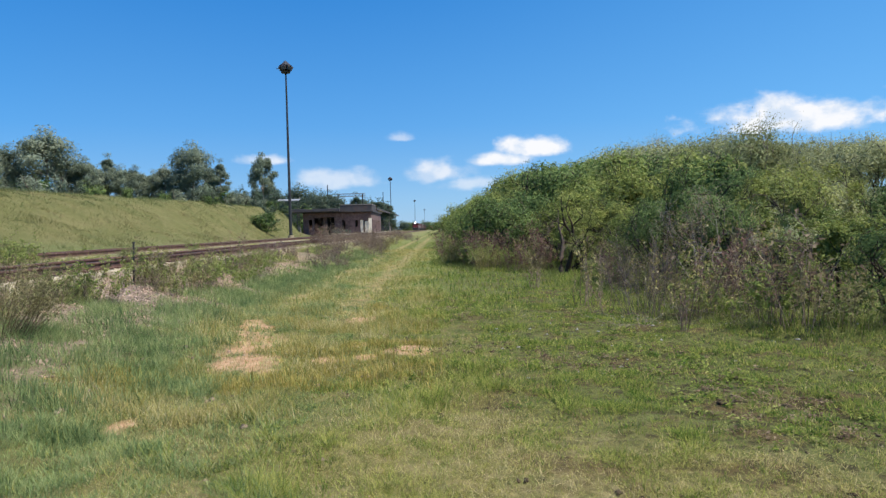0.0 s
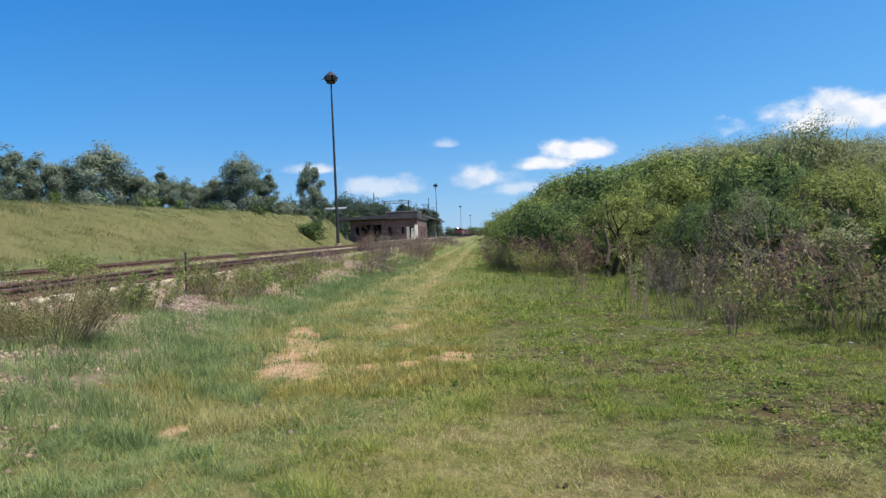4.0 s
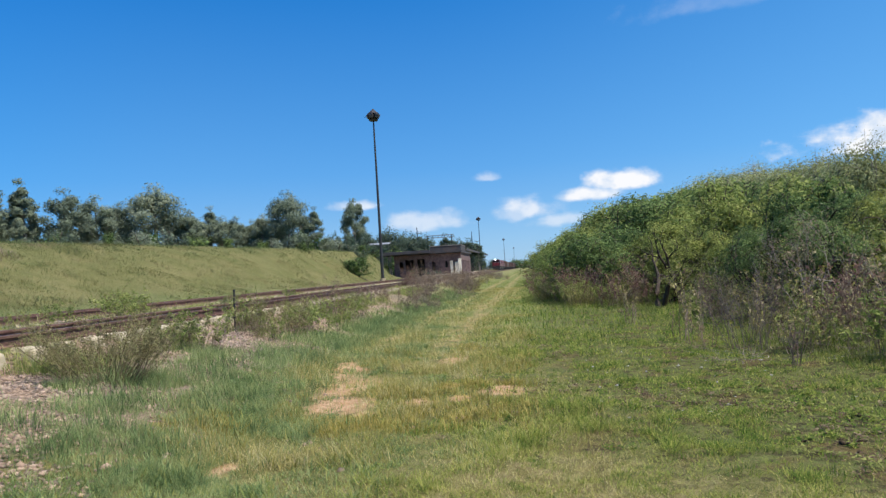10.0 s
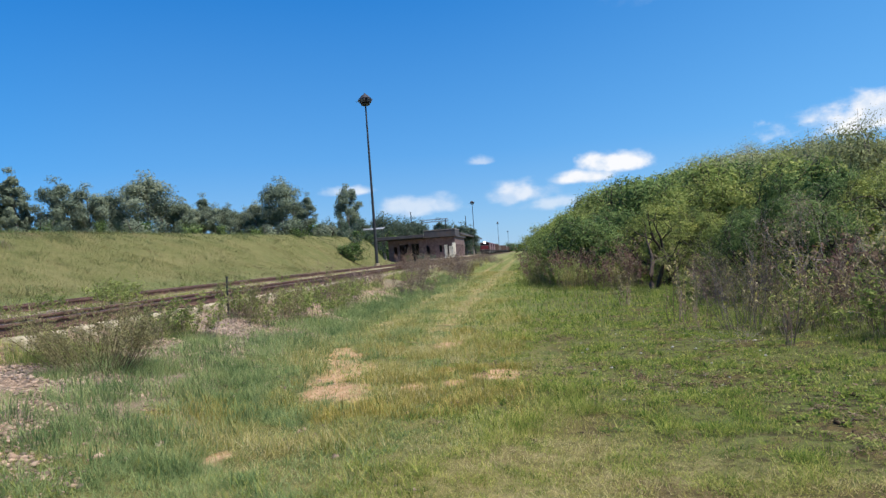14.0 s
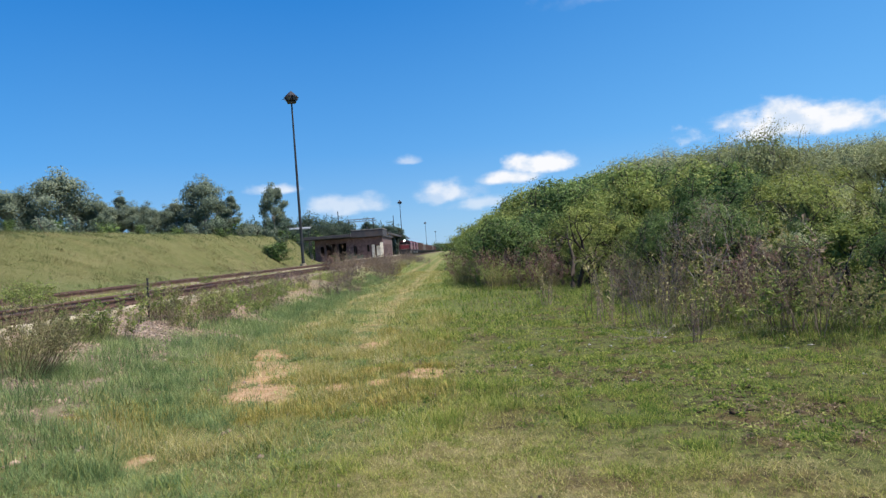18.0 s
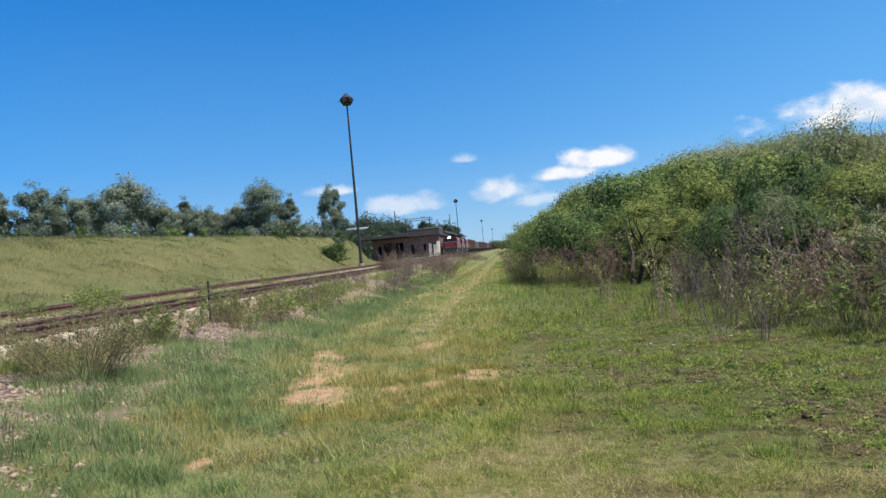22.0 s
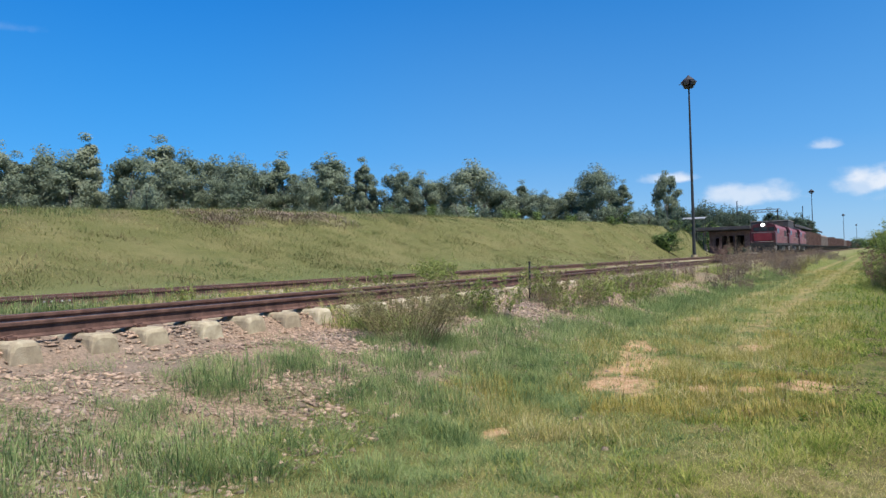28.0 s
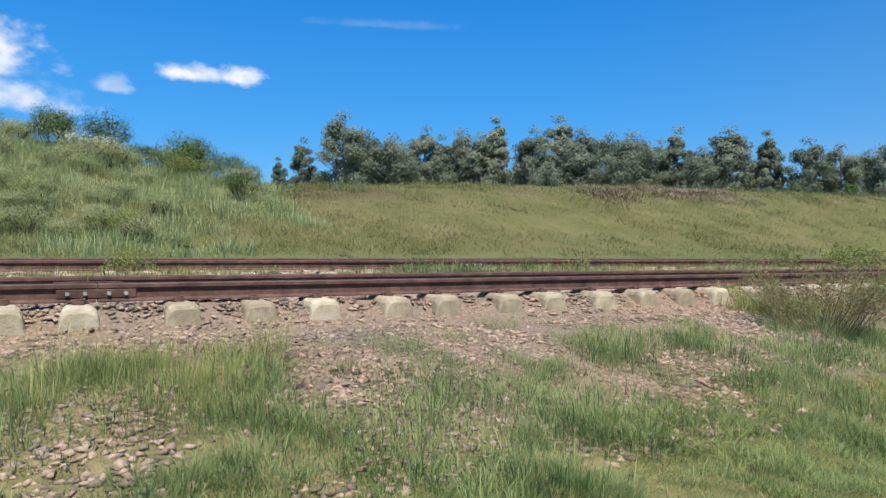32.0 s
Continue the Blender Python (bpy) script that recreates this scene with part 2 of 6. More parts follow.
def make_ground_material():
    """Soil and turf: sandy ruts along the track road, bare patches, gravelly shoulder of the line, grassed bank."""
    m = bpy.data.materials.new("turf_and_soil")
    m.use_nodes = True
    tree = m.node_tree
    tree.nodes.clear()
    where = tree.nodes.new("ShaderNodeNewGeometry").outputs["Position"]
    axes = tree.nodes.new("ShaderNodeSeparateXYZ")
    tree.links.new(where, axes.inputs[0])
    x, y = axes.outputs[0], axes.outputs[1]

    def fog(scale, detail=6.0, rough=0.6):
        n = node(tree, "ShaderNodeTexNoise", Scale=scale, Detail=detail, Roughness=rough)
        tree.links.new(where, n.inputs["Vector"])
        return n.outputs["Fac"]

    def blend(f, a, b):
        n = tree.nodes.new("ShaderNodeMix")
        n.data_type = "RGBA"
        if isinstance(f, float):
            n.inputs[0].default_value = f
        else:
            tree.links.new(f, n.inputs[0])
        for i, c in ((6, a), (7, b)):
            if isinstance(c, tuple):
                n.inputs[i].default_value = (*c, 1)
            else:
                tree.links.new(c, n.inputs[i])
        return n.outputs[2]

    fine, mid, big = fog(22), fog(2.6), fog(0.33)
    turf = blend(smooth(tree, mid, 0.35, 0.68), (0.095, 0.112, 0.034), (0.215, 0.185, 0.072))
    turf = blend(calc(tree, "MULTIPLY", smooth(tree, fine, 0.52, 0.72), 0.7), turf, (0.21, 0.16, 0.08))
    turf = blend(calc(tree, "MULTIPLY", smooth(tree, big, 0.5, 0.72), 0.5), turf, (0.165, 0.135, 0.05))
    bank = blend(smooth(tree, fog(0.5), 0.36, 0.66), (0.125, 0.127, 0.046), (0.172, 0.156, 0.066))
    bank = blend(calc(tree, "MULTIPLY", smooth(tree, fog(1.9), 0.52, 0.7), 0.55), bank, (0.075, 0.095, 0.03))
    # a brown weedy streak along the crest, a fresh green foot
    brown = calc(tree, "MULTIPLY", smooth(tree, x, -25.0, -27.0), smooth(tree, fog(0.12, 4), 0.47, 0.6))
    bank = blend(calc(tree, "MULTIPLY", brown, 0.6), bank, (0.12, 0.085, 0.055))
    bank = blend(calc(tree, "MULTIPLY", calc(tree, "MULTIPLY", smooth(tree, x, -19.5, -16.5), smooth(tree, y, 60.0, 35.0)), 0.6), bank, (0.125, 0.155, 0.06))
    turf = blend(calc(tree, "MULTIPLY", smooth(tree, y, 11.0, 18.0), 0.6), turf, (0.15, 0.18, 0.055))
    turf = blend(smooth(tree, x, -15.0, -16.0), turf, bank)
    sand = blend(smooth(tree, fog(9), 0.35, 0.7), (0.40, 0.235, 0.125), (0.55, 0.37, 0.22))
    # two wheel ruts and a bare patch between them
    ruts = None
    for cx, width, y0, y1 in ((-1.85, 0.40, 10.5, 70.0), (-3.25, 0.36, 12.0, 70.0)):
        off = calc(tree, "ABSOLUTE", calc(tree, "SUBTRACT", calc(tree, "ADD", x, calc(tree, "MULTIPLY", calc(tree, "SUBTRACT", big, 0.5), 0.9)), cx))
        band = calc(tree, "MULTIPLY", smooth(tree, off, width, width * 0.3), calc(tree, "MULTIPLY", smooth(tree, mid, 0.40, 0.60), 0.55))
        band = calc(tree, "MULTIPLY", band, smooth(tree, y, y0, y0 + 5))
        ruts = band if ruts is None else calc(tree, "MAXIMUM", ruts, band)
    patches = None
    for cx, cy, rx, ry in BARE:
        u = calc(tree, "DIVIDE", calc(tree, "SUBTRACT", x, cx), rx)
        v = calc(tree, "DIVIDE", calc(tree, "SUBTRACT", y, cy), ry)
        r = calc(tree, "ADD", calc(tree, "ADD", calc(tree, "MULTIPLY", u, u), calc(tree, "MULTIPLY", v, v)), calc(tree, "ADD", calc(tree, "MULTIPLY", calc(tree, "SUBTRACT", mid, 0.5), 2.8), calc(tree, "MULTIPLY", calc(tree, "SUBTRACT", fog(7), 0.5), 3.0)))
        one = smooth(tree, r, 1.7, 0.3)
        patches = one if patches is None else calc(tree, "MAXIMUM", patches, one)
    bare = calc(tree, "MAXIMUM", ruts, patches)
    colour = blend(bare, turf, sand)
    gravel = blend(smooth(tree, fog(34, 3), 0.4, 0.62), (0.19, 0.135, 0.095), (0.39, 0.275, 0.195))
    gravel = blend(calc(tree, "MULTIPLY", smooth(tree, big, 0.48, 0.6), 0.7), gravel, (0.25, 0.195, 0.15))
    shoulder = calc(tree, "MULTIPLY", smooth(tree, calc(tree, "ADD", x, calc(tree, "ADD", calc(tree, "MULTIPLY", calc(tree, "SUBTRACT", mid, 0.5), 2.4), calc(tree, "MULTIPLY", smooth(tree, y, 8.0, 13.0), 0.9))), -3.3, -4.5), calc(tree, "MULTIPLY", smooth(tree, x, -14.6, -13.4), calc(tree, "ADD", 0.25, calc(tree, "MULTIPLY", smooth(tree, y, 45.0, 18.0), 0.75))))
    colour = blend(shoulder, colour, gravel)
    side = calc(tree, "MULTIPLY", smooth(tree, calc(tree, "ADD", x, calc(tree, "MULTIPLY", calc(tree, "SUBTRACT", big, 0.5), 5.0)), -0.8, 2.2), smooth(tree, mid, 0.3, 0.6))
    colour = blend(calc(tree, "MULTIPLY", side, 0.7), colour, (0.085, 0.105, 0.028))
    # a trodden, sandy and strawy stretch at the near end of the road
    reach = calc(tree, "ADD", y, calc(tree, "MULTIPLY", calc(tree, "ABSOLUTE", calc(tree, "ADD", x, 0.1)), 0.95))
    dry = smooth(tree, calc(tree, "ADD", reach, calc(tree, "MULTIPLY", calc(tree, "SUBTRACT", mid, 0.5), 4.0)), 6.9, 5.0)
    straw = blend(smooth(tree, fog(6.0), 0.38, 0.62), (0.16, 0.15, 0.05), (0.34, 0.27, 0.13))
    colour = blend(calc(tree, "MULTIPLY", dry, 0.6), colour, straw)
    # brown litter where the herbage on the open side is thin
    litter = calc(tree, "MULTIPLY", smooth(tree, fog(1.3, 7), 0.49, 0.60), smooth(tree, x, -1.2, 1.2))
    colour = blend(calc(tree, "MULTIPLY", litter, 0.75), colour, (0.11, 0.072, 0.036))
    # dark soil flecks; shade of gaps between tufts is put into their colour
    dark_gaps = calc(tree, "MULTIPLY", smooth(tree, fog(8.0, 7), 0.50, 0.58), smooth(tree, calc(tree, "ADD", x, calc(tree, "MULTIPLY", calc(tree, "SUBTRACT", big, 0.5), 5.0)), -0.9, 1.6))
    colour = blend(calc(tree, "MULTIPLY", calc(tree, "MULTIPLY", dark_gaps, calc(tree, "SUBTRACT", 0.85, calc(tree, "MULTIPLY", dry, 0.45))), smooth(tree, x, 9.0, 6.0)), colour, (0.05, 0.04, 0.02))
    shader = node(tree, "ShaderNodeBsdfPrincipled", Roughness=0.95)
    shader.inputs["Specular IOR Level"].default_value = 0.1
    tree.links.new(colour, shader.inputs["Base Color"])
    relief = node(tree, "ShaderNodeBump", Strength=0.9, Distance=0.05)
    tree.links.new(calc(tree, "ADD", fine, calc(tree, "MULTIPLY", fog(7), 1.5)), relief.inputs["Height"])
    tree.links.new(relief.outputs[0], shader.inputs["Normal"])
    out = tree.nodes.new("ShaderNodeOutputMaterial")
    tree.links.new(shader.outputs[0], out.inputs[0])
    return m


GROUND = make_ground_material()
GRASS = surface("short_turf", [(0.11, 0.16, 0.033), (0.255, 0.305, 0.066), (0.46, 0.445, 0.132)], 3.2, 4, 0.75, leafy=0.45, island=0.5, bump=0, spec=0.06, stain=(0.40, 0.35, 0.14), stain_scale=0.45, stain_amount=0.5)
GRASS_LUSH = surface("lush_grass", [(0.108, 0.165, 0.064), (0.22, 0.305, 0.118), (0.38, 0.415, 0.185)], 2.2, 5, 0.7, leafy=0.45, island=0.45, bump=0, spec=0.06)
GRASS_STRAW = surface("straw_grass", [(0.26, 0.245, 0.065), (0.42, 0.37, 0.13), (0.6, 0.51, 0.27)], 0.7, 5, 0.8, leafy=0.45, island=0.5, bump=0, spec=0.06)
GRASS_BANK = surface("bank_grass", [(0.125, 0.155, 0.055), (0.238, 0.245, 0.098), (0.355, 0.305, 0.15)], 0.4, 5, 0.8, leafy=0.45, island=0.35, bump=0, spec=0.06, stain=(0.105, 0.108, 0.045), stain_scale=0.28, stain_amount=0.75)
GRASS_BANKSIDE = surface("bank_weeds", [(0.11, 0.15, 0.06), (0.17, 0.21, 0.085), (0.25, 0.27, 0.12)], 0.3, 5, 0.8, leafy=0.45, island=0.35, bump=0, spec=0.06)
GRASS_RUSSET = surface("brownish_seeding_grass", [(0.17, 0.14, 0.075), (0.25, 0.20, 0.11), (0.34, 0.27, 0.16)], 0.3, 5, 0.8, leafy=0.45, island=0.35, bump=0, spec=0.06)
GRASS_GOLD = surface("golden_seeding_grass", [(0.235, 0.215, 0.05), (0.39, 0.32, 0.085), (0.56, 0.44, 0.16)], 1.6, 5, 0.8, leafy=0.45, island=0.5, bump=0, spec=0.06)
GRASS_VERGE = surface("rank_verge_grass", [(0.075, 0.115, 0.03), (0.18, 0.22, 0.062), (0.33, 0.325, 0.12)], 2.4, 4, 0.75, leafy=0.4, island=0.5, bump=0, spec=0.06)
GRASS_TALL = surface("tall_seeding_grass", [(0.211, 0.27, 0.078), (0.33, 0.378, 0.122), (0.465, 0.45, 0.186)], 1.5, 5, 0.75, leafy=0.5, island=0.5, bump=0, spec=0.06)
GRASS_RISE = surface("rise_weeds", [(0.25, 0.325, 0.145), (0.36, 0.43, 0.205), (0.48, 0.50, 0.28)], 0.35, 5, 0.8, leafy=0.5, island=0.35, bump=0, spec=0.06)
LEAF_RISE = surface("rise_shrub_leaves", [(0.30, 0.36, 0.16), (0.41, 0.46, 0.225), (0.52, 0.53, 0.30)], 0.5, 5, 0.7, leafy=0.58, island=0.35, bump=0, spec=0.06)
GRASS_OLIVE = surface("olive_tussock_grass", [(0.17, 0.175, 0.078), (0.244, 0.227, 0.103), (0.329, 0.276, 0.145)], 0.4, 5, 0.8, leafy=0.4, island=0.4, bump=0, spec=0.06)
GRASS_SOD = surface("dark_green_turf", [(0.054, 0.112, 0.02), (0.158, 0.232, 0.042), (0.315, 0.345, 0.08)], 3.6, 4, 0.75, leafy=0.45, island=0.5, bump=0, spec=0.06)
LEAF_THORN = surface("thorn_leaves", [(0.14, 0.178, 0.046), (0.235, 0.275, 0.072), (0.35, 0.365, 0.11)], 0.5, 5, 0.6, leafy=0.36, piece=0.26, island=0.5, bump=0, spec=0.06)
LEAF_FRESH = surface("fresh_leaves", [(0.145, 0.20, 0.052), (0.24, 0.295, 0.082), (0.36, 0.385, 0.125)], 0.7, 5, 0.6, leafy=0.36, piece=0.26, island=0.5, bump=0, spec=0.06)
LEAF_DARK = surface("dark_leaves", [(0.06, 0.105, 0.036), (0.115, 0.175, 0.058), (0.195, 0.26, 0.085)], 0.6, 5, 0.55, leafy=0.36, piece=0.26, island=0.5, bump=0, spec=0.06)
LEAF_PALE = surface("pale_leaves", [(0.24, 0.28, 0.14), (0.36, 0.395, 0.20), (0.49, 0.48, 0.27)], 0.6, 5, 0.7, leafy=0.36, piece=0.26, island=0.5, bump=0, spec=0.06)
# paled leaf colour stands in for haze over the trees farthest back
LEAF_HILL_HAZE = surface("hazed_hill_leaves", [(0.225, 0.25, 0.115), (0.305, 0.325, 0.155), (0.385, 0.39, 0.205)], 0.4, 5, 0.75, leafy=0.36, piece=0.26, island=0.25, bump=0, spec=0.06)
LEAF_GUM = surface("gum_leaves", [(0.152, 0.192, 0.138), (0.23, 0.272, 0.19), (0.32, 0.352, 0.25)], 0.25, 5, 0.55, leafy=0.45, piece=0.2, island=0.2, bump=0, spec=0.06)
LEAF_FAR = surface("far_tree_leaves", [(0.075, 0.115, 0.080), (0.115, 0.155, 0.11), (0.165, 0.20, 0.145)], 0.2, 5, 0.55, leafy=0.58, island=0.3, bump=0, spec=0.06)
LEAF_DRY = surface("dry_leaves", [(0.15, 0.105, 0.075), (0.25, 0.175, 0.12), (0.37, 0.285, 0.19)], 0.9, 5, 0.85, leafy=0.45, island=0.6, bump=0, spec=0.06)
TWIG_DRY = surface("dry_twigs", [(0.13, 0.095, 0.075), (0.21, 0.155, 0.125), (0.31, 0.25, 0.2)], 1.2, 4, 0.9, leafy=0.05, island=0.5, bump=0)
LEAF_RUSSET = surface("russet_leaves", [(0.13, 0.075, 0.06), (0.21, 0.125, 0.10), (0.31, 0.20, 0.15)], 0.9, 5, 0.85, leafy=0.4, island=0.6, bump=0, spec=0.06)
LEAF_PLUM = surface("plum_brown_seed_heads", [(0.14, 0.095, 0.075), (0.22, 0.155, 0.12), (0.31, 0.235, 0.17)], 0.9, 5, 0.85, leafy=0.35, island=0.6, bump=0, spec=0.06)
TWIG_GREY = surface("grey_brown_twigs", [(0.09, 0.07, 0.068), (0.15, 0.12, 0.115), (0.23, 0.19, 0.18)], 1.2, 4, 0.9, leafy=0.05, island=0.5, bump=0)
TWIG_WIRY = surface("wiry_stems", [(0.11, 0.085, 0.045), (0.17, 0.14, 0.07), (0.26, 0.23, 0.12)], 1.2, 4, 0.9, leafy=0.15, island=0.5, bump=0)
TWIG_PALE = surface("bleached_twigs", [(0.144, 0.122, 0.106), (0.23, 0.197, 0.172), (0.302, 0.265, 0.231)], 1.2, 4, 0.9, leafy=0.05, island=0.5, bump=0)
BARK = surface("dark_bark", [(0.030, 0.022, 0.017), (0.065, 0.048, 0.038), (0.11, 0.085, 0.07)], 9, 8, 0.95, bump=0.8)
BARK_GUM = surface("pale_gum_bark", [(0.16, 0.14, 0.12), (0.30, 0.27, 0.235), (0.42, 0.385, 0.34)], 3, 8, 0.85, bump=0.4)
CONCRETE = surface("weathered_concrete", [(0.31, 0.255, 0.17), (0.43, 0.365, 0.25), (0.53, 0.46, 0.33)], 9, 9, 0.92, bump=0.5, bump_scale=60, piece=0.3, stain=(0.20, 0.15, 0.11), stain_scale=2.2, stain_amount=0.55)
RUST = surface("rusty_rail_steel", [(0.072, 0.039, 0.031), (0.137, 0.075, 0.06), (0.215, 0.124, 0.094)], 7, 9, 0.75, metal=0.25, bump=0.35, bump_scale=70, stain=(0.055, 0.035, 0.03), stain_scale=1.3)
RAIL_TOP = surface("worn_rail_head", [(0.10, 0.075, 0.065), (0.19, 0.15, 0.13)], 5, 8, 0.42, metal=0.7, bump=0.1, bump_scale=90)
STONE = surface("ballast_stone", [(0.192, 0.142, 0.107), (0.304, 0.208, 0.15), (0.435, 0.309, 0.223)], 5, 6, 0.93, bump=0.6, bump_scale=45, piece=0.75)
STONE_HEAP = surface("ballast_heap", [(0.192, 0.141, 0.106), (0.302, 0.207, 0.149), (0.434, 0.308, 0.221)], 0.9, 5, 0.93, bump=0.5, bump_scale=45, island=0.7, stain=(0.33, 0.28, 0.24), stain_scale=0.55, stain_amount=0.4)
STONE_PALE = surface("pale_stone", [(0.33, 0.32, 0.29), (0.47, 0.45, 0.41)], 2.0, 5, 0.9, bump=0.4, bump_scale=45, island=0.5)
SOIL = surface("dark_soil_clods", [(0.05, 0.034, 0.019), (0.085, 0.058, 0.034), (0.14, 0.10, 0.06)], 3, 5, 0.97, bump=0.5, bump_scale=60, island=0.5)
MAST = surface("grey_mast_paint", [(0.030, 0.031, 0.034), (0.058, 0.058, 0.062)], 3, 7, 0.6, metal=0.3, bump=0.15)
MAST_HEAD = surface("dark_lamp_housing", [(0.03, 0.029, 0.033), (0.065, 0.06, 0.066)], 5, 7, 0.6, metal=0.2, bump=0.15)
LAMP_GLASS = plain("lamp_glass", (0.10, 0.10, 0.12), 0.3)
BRICK = surface("old_brown_brick", [(0.09, 0.055, 0.055), (0.155, 0.098, 0.095), (0.215, 0.15, 0.145)], 1.6, 8, 0.93, bump=0.4, stain=(0.055, 0.042, 0.038), stain_scale=0.35)
# stained cream plaster, its colour raised to hold the sunlight on it
PLASTER = surface("sunlit_dirty_cream_plaster", [(0.74, 0.66, 0.52), (0.90, 0.83, 0.69)], 1.2, 8, 0.9, bump=0.2, stain=(0.28, 0.22, 0.17), stain_scale=0.8)
FASCIA = surface("dark_roof_fascia", [(0.045, 0.043, 0.05), (0.075, 0.07, 0.076)], 1.1, 7, 0.8, bump=0.2, stain=(0.12, 0.07, 0.05), stain_scale=0.5)
ROOFING = surface("weathered_roof_sheet", [(0.21, 0.185, 0.17), (0.33, 0.30, 0.275)], 1.0, 7, 0.65, bump=0.2, stain=(0.17, 0.10, 0.07), stain_scale=0.4)
ROOF_LIGHT = surface("pale_roof_sheet", [(0.203, 0.203, 0.203), (0.285, 0.285, 0.281)], 0.8, 6, 0.5, bump=0.1)
# near black: the gloom indoors is painted into floor, ceiling and walls
INTERIOR_SHADE = surface("shaded_interior", [(0.020, 0.018, 0.017), (0.035, 0.030, 0.028)], 1.5, 4, 0.95, bump=0)
LOCO_RED = surface("faded_maroon_paint", [(0.15, 0.035, 0.042), (0.23, 0.065, 0.072), (0.31, 0.12, 0.125)], 1.4, 8, 0.5, bump=0.08, stain=(0.16, 0.08, 0.07), stain_scale=0.7)
LOCO_NOSE = surface("red_nose_paint", [(0.143, 0.017, 0.026), (0.21, 0.03, 0.042)], 1.3, 7, 0.42, bump=0.05, stain=(0.22, 0.05, 0.05), stain_scale=1.0)
# maroon of the end away from the sun, its shade put into the colour
LOCO_FRONT_SHADE = surface("shaded_maroon_front", [(0.045, 0.010, 0.015), (0.085, 0.018, 0.026)], 1.3, 7, 0.45, bump=0.05, stain=(0.05, 0.03, 0.03), stain_scale=0.9)
LOCO_GREY = surface("grey_running_gear", [(0.3, 0.29, 0.285), (0.52, 0.51, 0.5)], 2.2, 7, 0.75, bump=0.2, stain=(0.09, 0.07, 0.06), stain_scale=1.2)
LOCO_BLACK = surface("sooty_black_steel", [(0.020, 0.019, 0.020), (0.050, 0.045, 0.043)], 2.5, 7, 0.7, bump=0.2)
LOCO_ROOF = surface("dusty_roof_paint", [(0.13, 0.085, 0.08), (0.21, 0.15, 0.14)], 1.6, 7, 0.65, bump=0.15)
STRIPE = surface("dull_white_lining", [(0.30, 0.24, 0.23), (0.40, 0.34, 0.33)], 3, 6, 0.6, bump=0.05)
WINDOW = plain("dark_cab_glass", (0.012, 0.014, 0.016), 0.08)
HEADLIGHT = plain("lit_headlight", (1, 1, 1), 0.3, 0, 30.0)
WAGON = surface("brown_wagon_steel", [(0.085, 0.05, 0.044), (0.135, 0.082, 0.072), (0.19, 0.12, 0.105)], 0.9, 8, 0.8, bump=0.25, stain=(0.08, 0.055, 0.045), stain_scale=0.5)
WAGON_PALE = surface("pale_wagon_steel", [(0.17, 0.145, 0.135), (0.26, 0.225, 0.21)], 0.9, 8, 0.75, bump=0.2, stain=(0.18, 0.11, 0.08), stain_scale=0.5)


# ---------------- building helpers ----------------
def mesh_from(name, verts, quads=None, tris=None, material=None, soft=False):
    """A mesh out of arrays of points, four-sided and three-sided faces."""
    me = bpy.data.meshes.new(name)
    verts = np.asarray(verts, dtype=np.float32).reshape(-1, 3)
    quads = np.zeros((0, 4), np.int32) if quads is None else np.asarray(quads, np.int32).reshape(-1, 4)
    tris = np.zeros((0, 3), np.int32) if tris is None else np.asarray(tris, np.int32).reshape(-1, 3)
    loops = np.concatenate([quads.ravel(), tris.ravel()])
    totals = np.concatenate([np.full(len(quads), 4, np.int32), np.full(len(tris), 3, np.int32)])
    starts = np.concatenate([[0], np.cumsum(totals)[:-1]]).astype(np.int32)
    me.vertices.add(len(verts))
    me.vertices.foreach_set("co", verts.ravel())
    me.loops.add(len(loops))
    me.loops.foreach_set("vertex_index", loops.astype(np.int32))
    me.polygons.add(len(totals))
    me.polygons.foreach_set("loop_start", starts)
    me.polygons.foreach_set("loop_total", totals)
    if soft:
        me.polygons.foreach_set("use_smooth", np.ones(len(totals), dtype=bool))
    me.update(calc_edges=True)
    me.validate()
    if material:
        me.materials.append(material)
    return me


def part(name, data, material=None, parent=None, label="", m=None):
    """Links a bmesh or a mesh as one object under a thing."""
    if isinstance(data, bmesh.types.BMesh):
        me = bpy.data.meshes.new(name)
        data.to_mesh(me)
        data.free()
    else:
        me = data
    if material and not me.materials:
        me.materials.append(material)
    ob = new(name, me)
    if parent:
        ob.parent = parent
    if m is not None:
        ob.matrix_basis = m
    if label:
        ob["label"] = label
    return ob


def box(x0, y0, z0, x1, y1, z1, bevel=0.0, bm=None):
    bm = bm or bmesh.new()
    made = bmesh.ops.create_cube(bm, size=1.0)["verts"]
    for v in made:
        v.co = ((x0 + x1) / 2 + v.co.x * (x1 - x0), (y0 + y1) / 2 + v.co.y * (y1 - y0), (z0 + z1) / 2 + v.co.z * (z1 - z0))
    if bevel:
        edges = {e for v in made for e in v.link_edges}
        bmesh.ops.bevel(bm, geom=list(edges), offset=bevel, segments=2, affect="EDGES", profile=0.6)
    return bm


def rod(a, b, r0, r1=None, sides=10, bm=None):
    bm = bm or bmesh.new()
    a, b = Vector(a), Vector(b)
    turn = (b - a).to_track_quat("Z", "Y").to_matrix().to_4x4()
    bmesh.ops.create_cone(bm, cap_ends=True, segments=sides, radius1=r0, radius2=r0 if r1 is None else r1, depth=(b - a).length, matrix=Matrix.Translation((a + b) / 2) @ turn)
    return bm


